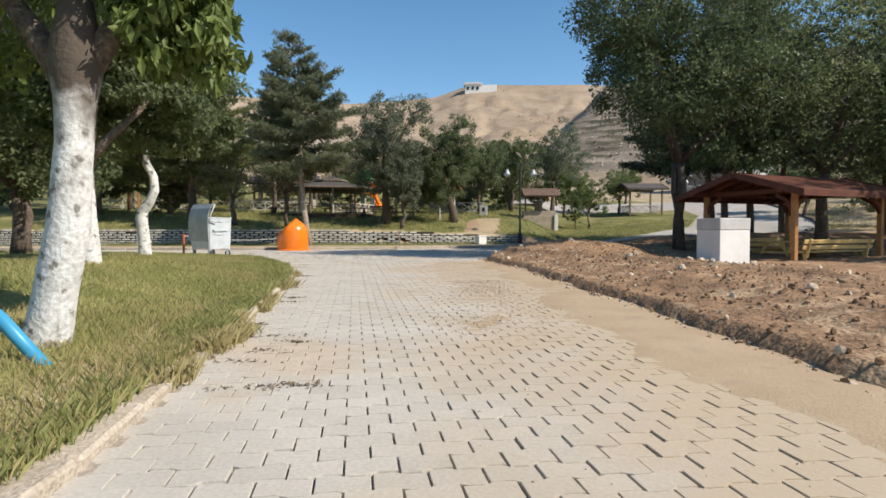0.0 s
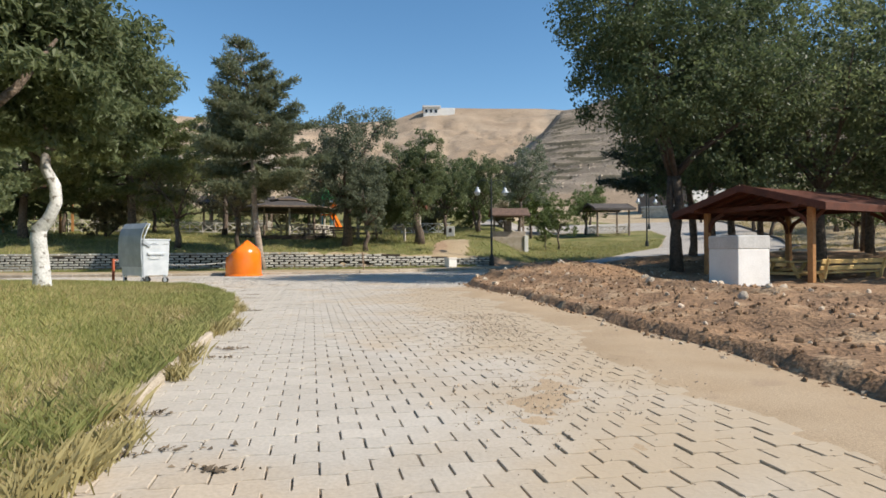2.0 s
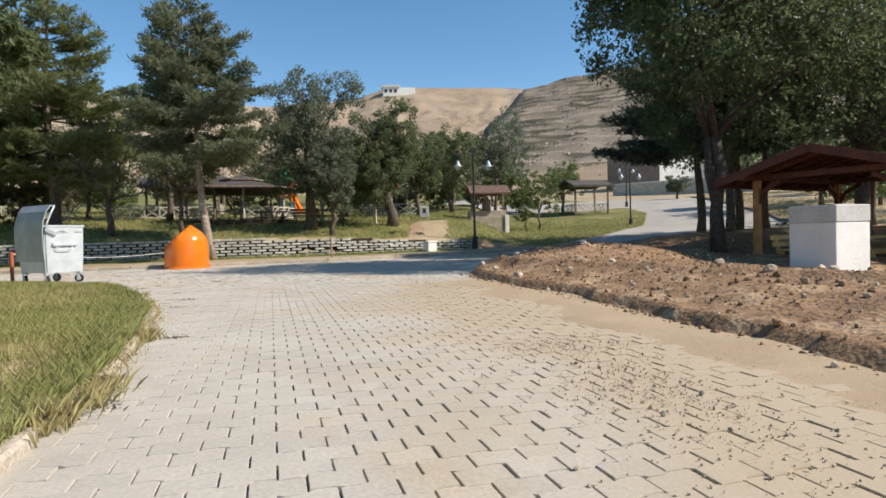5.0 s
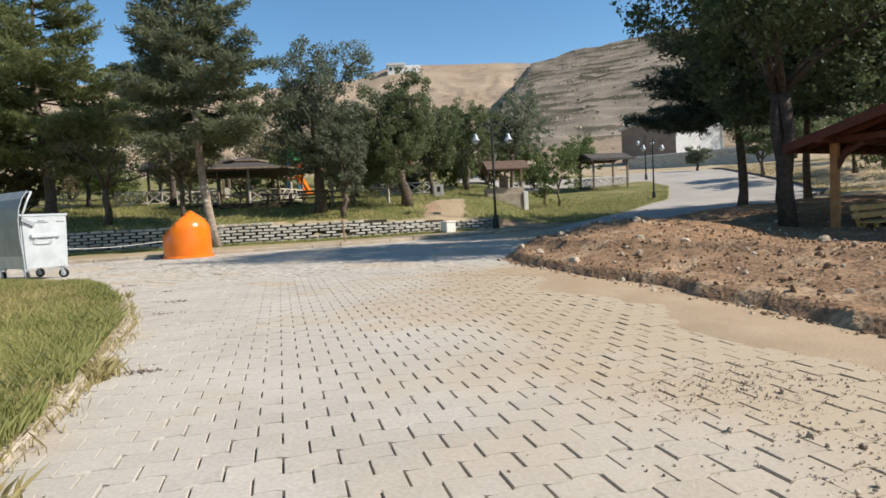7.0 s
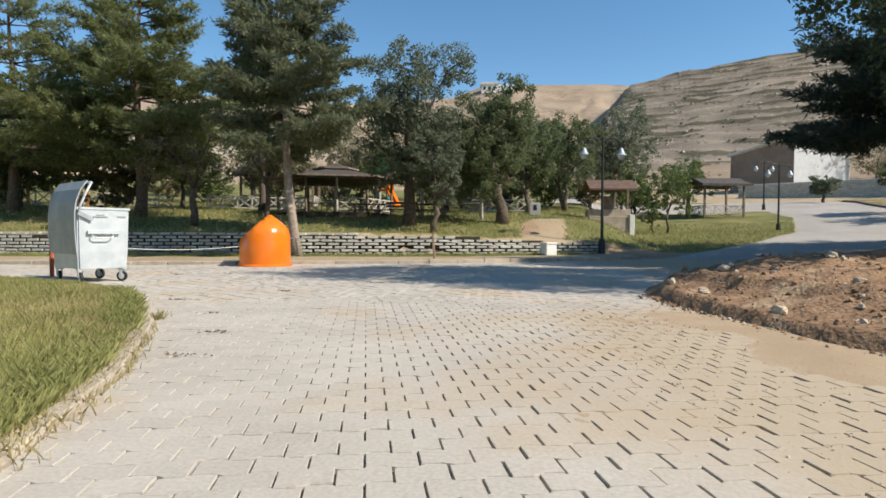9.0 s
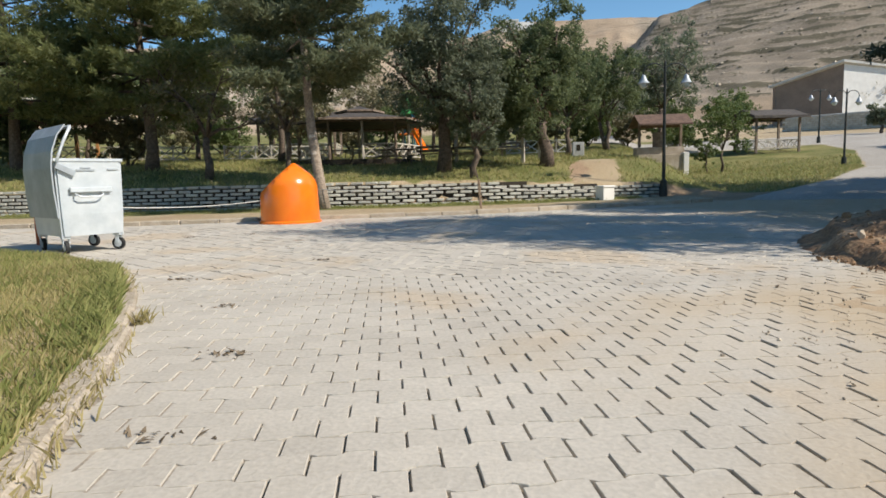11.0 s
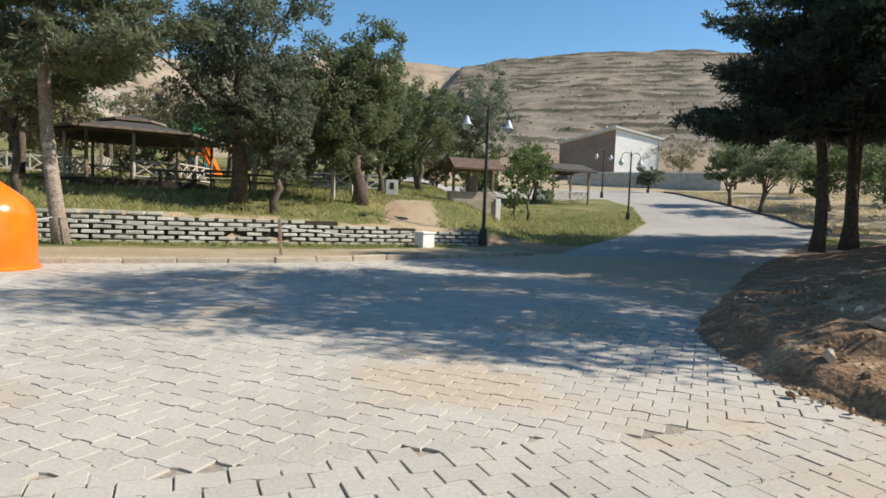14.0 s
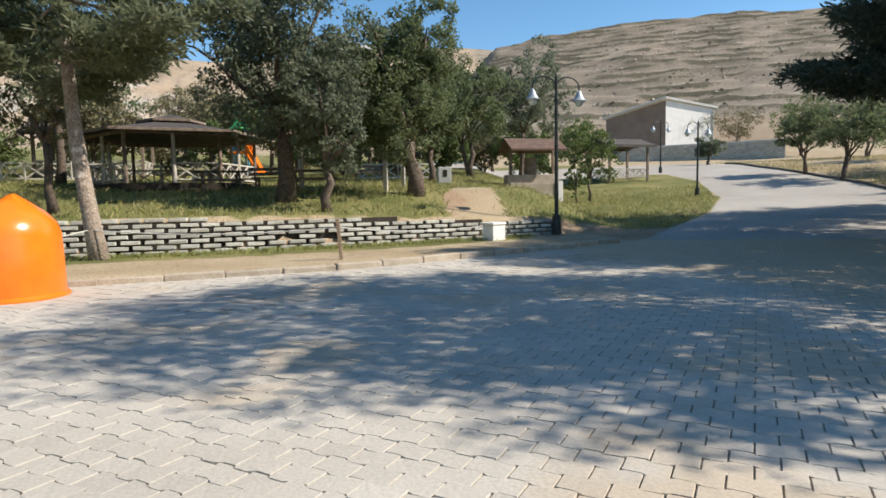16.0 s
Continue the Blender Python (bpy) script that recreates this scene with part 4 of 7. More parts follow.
def pine_tree(name, x, y, z, height, radius, seed, mat, label, base=0.28, trunk=0.17, lean=(0.0, 0.0), dense=1.0, blade=0.23, bark="pine_bark", width=0.027):
    """Whorls of boughs; each bough is a flat spray of side twigs clad in needles."""
    rnd = random.Random(seed)
    top = empty(name, x, y, z)
    H = height

    def axis(t):
        return Vector((lean[0] * t + 0.10 * math.sin(t * 7 + seed), lean[1] * t + 0.08 * math.cos(t * 6 + seed), H * t))

    steps = 14
    tubes = [tube([Vector((0, 0, -0.15))] + [axis(i / steps) for i in range(1, steps + 1)], [trunk * 1.25] + [trunk * (1 - 0.93 * i / steps) for i in range(1, steps + 1)], 10, 0.06, rnd)]
    starts, ways = [], []

    def clad(p, q, n):
        d = (q - p).normalized()
        for k in range(n):
            starts.append(p.lerp(q, (k + rnd.random()) / n))
            ways.append(d)

    t = base
    while t < 0.975:
        s = (t - base) / (1 - base)
        prof = min(1.0, 0.72 + s * 1.6) * (1 - s ** 1.25) ** 0.9 + 0.07
        n = rnd.randint(4, 6)
        for k in range(n):
            if rnd.random() < 0.10:
                continue
            a = 2 * math.pi * (k + rnd.random() * 0.8) / n + t * 40
            L = radius * prof * rnd.uniform(0.62, 1.18)
            o = axis(t)
            rise = -0.16 + 0.55 * s + rnd.uniform(-0.10, 0.14)
            out = Vector((math.cos(a), math.sin(a), rise))
            m1 = o + out * L * 0.55 + Vector((0, 0, -0.04 * L))
            e = o + out * L + Vector((0, 0, 0.10 * L))
            tubes.append(tube([o, m1, e], [trunk * 0.26 * (1 - t * 0.7) + 0.01, trunk * 0.15 * (1 - t * 0.7) + 0.007, 0.005], 5))
            side = Vector((-math.sin(a), math.cos(a), 0))
            q = max(3, int(4.2 * L * dense))
            for j in range(q):
                f = 0.22 + 0.78 * (j + rnd.random()) / q
                c = o.lerp(m1, f / 0.55) if f < 0.55 else m1.lerp(e, (f - 0.55) / 0.45)
                for sg in (-1, 1):
                    tw = (0.10 + 0.36 * L * (1.05 - f) + 0.10 * L) * rnd.uniform(0.6, 1.2)
                    way = (side * sg + out * rnd.uniform(0.5, 1.0) + Vector((0, 0, rnd.uniform(-0.18, 0.36)))).normalized()
                    clad(c, c + way * tw, max(3, int(7 * tw / 0.4)))
            clad(m1, e + out * 0.15, 5)
        t += rnd.uniform(0.040, 0.062) * (10 / max(H, 6)) ** 0.5
    for k in range(3):
        clad(axis(0.93 + 0.02 * k), axis(1.0), 12)
    vs, fs = joined(tubes)
    raw("trunk", vs, fs, M[bark], top, smooth=True)
    rg = np.random.RandomState(seed)
    per = 4
    C = np.repeat(np.array(starts, float), per, 0)
    W = np.repeat(np.array(ways, float), per, 0)
    n = len(C)
    d = W * 0.8 + rg.normal(size=(n, 3)) * 0.62 + np.array([0, 0, 0.28])
    d /= np.linalg.norm(d, axis=1)[:, None]
    C = C + rg.normal(size=(n, 3)) * 0.055
    L = blade * rg.uniform(0.6, 1.3, n)[:, None]
    s = np.cross(d, rg.normal(size=(n, 3)))
    s /= np.linalg.norm(s, axis=1)[:, None]
    V = np.stack([C - s * width * 0.6, C + d * L * 0.6 - s * width, C + d * L, C + d * L * 0.5 + s * width], 1).reshape(-1, 3)
    raw("crown", V, np.arange(4 * n).reshape(-1, 4), M[mat], top)
    return tagged(top, label, "pine tree")


def gz(x, y):
    return float(ground_z(x, y))


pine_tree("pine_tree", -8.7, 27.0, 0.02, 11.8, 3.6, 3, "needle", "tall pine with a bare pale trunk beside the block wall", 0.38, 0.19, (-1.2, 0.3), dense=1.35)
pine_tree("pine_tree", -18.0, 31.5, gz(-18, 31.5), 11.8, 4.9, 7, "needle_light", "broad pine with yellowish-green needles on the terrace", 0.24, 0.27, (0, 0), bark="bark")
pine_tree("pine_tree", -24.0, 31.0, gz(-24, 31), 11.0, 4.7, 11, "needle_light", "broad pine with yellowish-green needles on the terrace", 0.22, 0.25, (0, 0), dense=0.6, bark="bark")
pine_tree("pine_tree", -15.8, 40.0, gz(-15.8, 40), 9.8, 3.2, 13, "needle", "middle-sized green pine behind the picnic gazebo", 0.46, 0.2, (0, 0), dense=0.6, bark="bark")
broad_tree("oak_tree", -5.4, 32.2, gz(-5.4, 32.2), 7.9, 2.75, 21, "oak_grey", "evergreen oak with dense grey-green crown", 0.12, 0.26, (0.2, 0), 0.125, 80, 420, bark="bark")
broad_tree("young_tree", -4.0, 30.6, gz(-4, 30.6), 4.2, 1.4, 22, "oak_grey", "young tree with pale grey-green leaves", 0.25, 0.13, (0, 0), 0.12, 50, 100)
broad_tree("oak_tree", -1.2, 34.0, gz(-1.2, 34), 6.6, 2.35, 23, "oak", "evergreen oak with leaning dark trunk", 0.14, 0.27, (-0.75, 0.2), 0.125, 80, 400)
broad_tree("tree", 2.9, 47.5, gz(2.9, 47.5), 6.6, 2.6, 24, "oak", "green park tree with twin stems", 0.22, 0.16, (0, 0), 0.16, 60, 190, stems=2)
broad_tree("tree", 0.2, 43.0, gz(0.2, 43), 5.6, 2.2, 25, "oak", "small green park tree", 0.25, 0.15, (0, 0), 0.16, 55, 160)
broad_tree("tree", 6.6, 50.5, gz(6.6, 50.5), 9.2, 2.9, 26, "oak_grey", "airy tree with bare forked limbs", 0.36, 0.15, (0.4, 0), 0.18, 44, 170, airy=0.4, split=0.40)
broad_tree("young_tree", 9.2, 45.4, gz(9.2, 45.4), 4.6, 1.7, 27, "light_leaf", "young light-green tree on the grass slope", 0.22, 0.07, (0.1, 0), 0.16, 28, 90, airy=0.4)
broad_tree("shrub", 8.0, 44.0, gz(8.0, 44.0), 2.2, 0.8, 28, "light_leaf", "slim light-green shrub beside the shelter", 0.1, 0.04, (0, 0), 0.13, 20, 40, airy=0.5)
broad_tree("apple_tree", -14.3, 29.6, gz(-14.3, 29.6), 4.9, 2.4, 29, "dry_leaf", "thin-leaved tree with tangled branches above the wall", 0.28, 0.15, (0, 0), 0.11, 22, 120, airy=0.6, split=0.33)
broad_tree("young_tree", -10.9, 29.6, gz(-10.9, 29.6), 3.6, 1.1, 30, "dry_leaf", "thin bare-stemmed tree above the wall", 0.45, 0.11, (-0.2, 0), 0.13, 14, 36, airy=0.6, split=0.5)
broad_tree("tree", 14.5, 60.0, gz(14.5, 60), 4.6, 2.2, 31, "light_leaf", "small yellowish tree before the hill", 0.25, 0.12, (0, 0), 0.2, 24, 80)
# along the right-hand side of the paving
broad_tree("plane_tree", 8.2, 16.4, 0.2, 11.3, 4.15, 41, "dark_leaf", "large dark-leaved tree with two leaning trunks", 0.16, 0.17, (0.3, 0.95), 0.135, 92, 560, stems=2, bark="shaded_bark", lobe=(12, 0.54, 0.36, 0.54))
broad_tree("tree", 14.6, 19.6, 0.1, 11.0, 4.2, 42, "oak", "tall green tree behind the wooden shelter", 0.18, 0.22, (0.3, 0), 0.16, 55, 320)
broad_tree("tree", 19.5, 20.5, 0.1, 11.5, 4.2, 43, "dark_leaf", "tall dark tree behind the wooden shelter", 0.2, 0.22, (0, 0), 0.2, 34, 220)
# three added trees, mostly out of view, cast shade over the grove ground
broad_tree("tree", 26.5, 18.0, 0.1, 10.5, 4.2, 51, "dark_leaf", "tall dark tree added to shade the grove", 0.2, 0.2, (0, 0), 0.22, 34, 200)
broad_tree("tree", 25.0, 24.5, 0.1, 10.0, 4.2, 52, "oak", "tall green tree added to shade the grove", 0.2, 0.2, (0, 0), 0.22, 34, 200)
broad_tree("tree", 19.6, 13.6, 0.1, 10.0, 3.8, 53, "dark_leaf", "tall dark tree added to shade the grove", 0.2, 0.2, (0, 0), 0.22, 34, 200)
broad_tree("tree", 29.4, 54.8, gz(29.4, 54.8), 5.4, 2.1, 54, "oak", "small green tree beside the slope road", 0.24, 0.13, (-0.2, 0), 0.16, 46, 130, stems=2)
broad_tree("tree", 28.6, 50.2, gz(28.6, 50.2), 5.6, 2.4, 55, "oak", "small green tree with leaning stems beside the road", 0.30, 0.13, (0.7, 0), 0.16, 46, 130, stems=3, airy=0.3)
# another added tree that casts shade behind the shelter
broad_tree("tree", 22.5, 17.5, 0.1, 11.0, 4.2, 44, "oak", "tall green tree added to shade the grove", 0.2, 0.22, (0, 0), 0.2, 34, 220)
pine_tree("pine_tree", 12.95, 27.4, 0.62, 9.3, 4.5, 45, "needle_shaded", "dark shaded pine at the road's edge", 0.40, 0.20, (-0.4, 0), bark="bark")
pine_tree("pine_tree", 15.55, 29.0, 0.62, 12.0, 4.0, 46, "needle_shaded", "dark shaded pine in the grove", 0.38, 0.21, (0, 0), dense=0.55, bark="bark")
pine_tree("pine_tree", 12.3, 23.6, 0.6, 12.0, 4.2, 47, "needle_shaded", "dark shaded pine with leaning trunk", 0.36, 0.17, (0.4, 0), bark="bark")
pine_tree("pine_tree", 18.6, 31.8, 0.5, 12.0, 4.0, 48, "needle_shaded", "dark shaded pine in the grove", 0.42, 0.2, (0, 0), dense=0.5, bark="bark")
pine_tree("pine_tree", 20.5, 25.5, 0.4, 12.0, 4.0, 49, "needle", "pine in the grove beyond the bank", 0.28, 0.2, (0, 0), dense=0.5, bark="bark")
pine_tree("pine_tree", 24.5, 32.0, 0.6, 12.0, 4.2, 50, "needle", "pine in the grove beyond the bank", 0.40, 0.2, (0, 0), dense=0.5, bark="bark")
for k, (tx, ty, th, tr, mt) in enumerate([(30.5, 70, 2.8, 1.6, "oak_grey"), (34, 50, 4.6, 2.2, "light_leaf"), (42, 60, 6, 3, "oak"), (48, 80, 7, 3.5, "light_leaf"), (44, 100, 6, 4, "dry_leaf"), (50, 96, 6, 4, "dry_leaf"), (27, 36.5, 5, 2.4, "oak"), (31, 41, 5.5, 2.8, "light_leaf"), (36, 46, 6, 3, "oak"), (27, 28, 5, 2.6, "oak"), (33, 34, 6, 3.2, "oak_grey"), (40, 40, 7, 3.4, "oak"), (38, 52, 6, 3, "dry_leaf"), (47, 50, 7, 3.6, "oak"), (28, 22, 6, 3.2, "dark_leaf"), (30, 14, 8, 3.6, "dark_leaf"), (36, 22, 8, 4, "oak"), (46, 68, 6, 3, "oak")]):
    broad_tree("tree", tx, ty, gz(tx, ty), th, tr, 60 + k, mt, "low spreading tree on the dry slope", 0.2, 0.14, (0, 0), 0.2, 34, 95, stems=1 + k % 2)
# behind the terrace
for k, (tx, ty, th, tr, mt) in enumerate([(-29, 52, 3.2, 2.4, "dry_leaf"), (-24.5, 50, 2.8, 2.2, "light_leaf"), (-20, 52, 3.0, 2.4, "oak"), (-16, 54.5, 2.8, 2.2, "dry_leaf"), (-12.6, 54, 3.2, 2.3, "light_leaf"), (-8, 56, 3.0, 2.4, "dry_leaf"), (-4.6, 51.5, 2.4, 1.8, "oak_grey"),
                                          (-1.2, 50.5, 2.4, 1.7, "dry_leaf"), (2.4, 56, 2.8, 2.0, "light_leaf"), (6.0, 60, 2.8, 2.0, "dry_leaf"), (10.6, 63, 2.6, 2.0, "light_leaf"), (-25.5, 33.0, 3.2, 2.1, "oak"), (-30.5, 31.5, 3.4, 2.2, "dark_leaf"), (-21.2, 34.4, 2.8, 1.7, "dry_leaf")]):
    broad_tree("bush", tx, ty, gz(tx, ty), th, tr, 110 + k, mt, "spreading bush behind the picnic places", 0.04, 0.07, (0, 0), 0.18, 40, 110, stems=3)
for k, (tx, ty, th, tr, mt) in enumerate([(-22, 42, 5.5, 2.6, "light_leaf"), (-17, 46, 5, 2.6, "dry_leaf"), (-27, 39, 6, 2.8, "oak"), (-9, 52, 5.5, 2.8, "light_leaf"), (-14, 58, 6, 3, "dry_leaf"), (-3, 58, 6, 2.8, "oak"), (-31, 36, 6.5, 3, "oak"), (-21, 56, 6.5, 3.4, "oak"), (-30, 48, 7, 3.4, "light_leaf"), (-5, 44, 4.2, 1.8, "oak"), (-36, 44, 7, 3.4, "oak"), (-26, 62, 7.5, 3.6, "oak"), (-18, 66, 7, 3.4, "dry_leaf"), (-10, 68, 7, 3.6, "oak"), (-2, 70, 7, 3.4, "light_leaf"), (4, 66, 6.5, 3.2, "oak"), (9, 72, 6, 3, "oak_grey"), (-33, 60, 8, 3.8, "oak_grey"), (-40, 54, 8, 3.8, "oak"), (0, 54, 5.5, 2.6, "oak_grey"), (8.5, 58, 5, 2.4, "light_leaf"), (18, 74, 5, 2.6, "light_leaf")]):
    broad_tree("tree", tx, ty, gz(tx, ty), th, tr, 80 + k, mt, "park tree among the picnic places", 0.18, 0.14, (0, 0), 0.21, 32, 120, airy=0.2)



# ---- limewashed trees on the lawn ----
def lime_tree(x, y, z, pts, radii, bark, crown, seed, mat, leaf, label, droop=0.8, limbs=(), long=1.5):
    """Trunk through pts (local); limbs of dark bark; crown: clumps (centre, radii, number, leaves in each)."""
    rnd = random.Random(seed)
    top = empty("limewashed_tree", x, y, z)
    fine, fr = [], []
    for i in range(len(pts) - 1):
        for t in (0, 0.34, 0.67):
            fine.append(Vector(pts[i]).lerp(Vector(pts[i + 1]), t))
            fr.append(radii[i] + (radii[i + 1] - radii[i]) * t)
    vs, fs = tube(fine + [pts[-1]], fr + [radii[-1]], 18, 0.045, rnd)
    raw("trunk", vs, fs, M[bark], top, "limewashed white bark with dark knots", smooth=True)
    vs, fs = joined([tube(a[0], a[1], 9, 0.06, rnd) for a in limbs])
    raw("limb", vs, fs, M["bark"], top, smooth=True)
    V, F, o = [], [], 0
    for c, r, n, per in crown:
        cl = []
        for _ in range(n):
            d = Vector((rnd.gauss(0, 1), rnd.gauss(0, 1), rnd.gauss(0, 1))).normalized() * rnd.uniform(0.2, 1) ** 0.5
            cl.append((Vector(c) + Vector((d.x * r[0], d.y * r[1], d.z * r[2])), 0.32 * min(r)))
        v, f = leaves(rnd, cl, per, leaf, droop, long)
        V.append(v)
        F.append(f + o)
        o += len(v)
    raw("crown", np.concatenate(V), np.concatenate(F), M[mat], top)
    return tagged(top, label, "tree", "limewashed trees on the lawn")


lime_tree(-1.48, -1.4, 0.12, [(-0.01, 0, -0.2), (0.02, 0, 0.08), (0.10, 0, 0.42), (0.21, 0, 0.9), (0.27, 0, 1.5), (0.28, 0, 1.8), (0.28, 0.02, 2.1), (0.27, 0.05, 2.6)], [0.215, 0.165, 0.15, 0.142, 0.128, 0.14, 0.18, 0.11], "lime_a",
          [((0.2, 0.3, 3.7), (1.3, 1.3, 0.95), 130, 60), ((0.85, 0.45, 2.62), (0.50, 0.60, 0.62), 75, 60), ((-1.0, 0.3, 2.9), (0.8, 1.0, 0.8), 60, 50), ((0.1, -0.9, 4.0), (1.3, 0.9, 0.7), 50, 50)], 5, "willow", 0.085,
          "stout limewashed tree with drooping narrow leaves", 1.6,
          [([(0.28, 0.02, 1.95), (0.55, 0.15, 2.45), (0.9, 0.4, 3.0), (1.1, 0.55, 3.5)], [0.11, 0.08, 0.05, 0.02]), ([(0.28, 0.02, 1.9), (-0.1, 0.1, 2.35), (-0.6, 0.25, 2.9), (-1.0, 0.3, 3.5)], [0.12, 0.09, 0.06, 0.02])])
lime_tree(-4.93, 3.9, 0.32, [(0, 0, -0.25), (-0.02, 0, 0.4), (-0.06, 0, 0.9), (-0.08, 0, 1.4), (-0.08, 0, 1.75), (0.0, 0, 2.2), (0.1, 0, 2.8)], [0.19, 0.15, 0.14, 0.13, 0.12, 0.10, 0.07], "lime_b",
          [((-0.3, 0.6, 4.4), (1.7, 1.7, 1.5), 170, 95), ((0.5, 1.2, 3.5), (1.0, 1.0, 0.8), 60, 80), ((0.1, 0.9, 2.75), (1.5, 1.4, 0.65), 90, 95), ((-1.3, 0.6, 3.0), (1.2, 1.2, 0.8), 70, 85)], 6, "oak", 0.09, "limewashed tree with a dark spreading crown", 0.6,
          [([(-0.08, 0, 1.7), (0.25, 0.1, 2.2), (0.7, 0.3, 2.7), (1.0, 0.6, 3.4)], [0.09, 0.07, 0.05, 0.02]), ([(-0.05, 0, 2.0), (-0.5, 0.2, 2.7), (-0.9, 0.4, 3.6)], [0.09, 0.06, 0.02])])
lime_tree(-6.03, 7.2, 0.42, [(0, 0, -0.2), (-0.03, 0, 0.4), (-0.08, 0, 0.85), (-0.06, 0, 0.98), (0.10, 0, 1.15), (0.24, 0, 1.45), (0.22, 0, 1.75), (0.05, 0, 2.05), (0.06, 0, 2.4), (0.1, 0, 3.0)], [0.15, 0.125, 0.125, 0.12, 0.10, 0.095, 0.09, 0.085, 0.07, 0.05], "lime_c",
          [((0.1, 0.8, 3.9), (1.6, 1.5, 1.4), 150, 90), ((-1.0, 0.3, 3.6), (1.0, 1.2, 1.0), 60, 75), ((0.6, 0.9, 2.9), (1.2, 1.1, 0.6), 60, 75)], 7, "oak", 0.095, "crooked limewashed tree with a bent trunk", 0.5,
          [([(0.05, 0, 2.0), (-0.5, 0.2, 2.6), (-1.0, 0.3, 3.4)], [0.06, 0.045, 0.02]), ([(0.06, 0, 2.3), (0.5, 0.5, 3.0), (0.8, 0.9, 3.8)], [0.05, 0.04, 0.015])])
broad_tree("tree", -12.0, 10.5, 0.3, 6.6, 2.9, 95, "oak", "dark-leaved tree at the back of the lawn", 0.22, 0.16, (0, 0), 0.17, 50, 300)
broad_tree("tree", -9.5, 4.5, 0.3, 6.2, 2.6, 96, "dark_leaf", "dark-leaved tree at the back of the lawn", 0.22, 0.16, (0, 0), 0.17, 50, 280)
broad_tree("tree", -15.5, 15.0, 0.2, 6.5, 2.6, 97, "oak", "green tree at the back of the lawn", 0.26, 0.15, (0, 0), 0.18, 45, 240)
broad_tree("tree", -17.5, 9.0, 0.2, 7.5, 3.2, 98, "dark_leaf", "dark-leaved tree at the back of the lawn", 0.2, 0.16, (0, 0), 0.2, 45, 250)

hoop = tagged(empty("blue_pipe", 0, 0, 0), "bent blue plastic pipe stuck in the lawn", "pipe")
vs, fs = tube([(-1.0, -1.9, 0.03), (-1.38, -1.9, 0.42), (-1.66, -1.9, 0.62), (-1.84, -1.9, 0.67), (-2.02, -1.9, 0.61), (-2.3, -1.9, 0.38), (-2.55, -1.9, 0.08)], [0.045] * 7, 12)
raw("pipe", vs, fs, M["blue"], hoop, smooth=True)


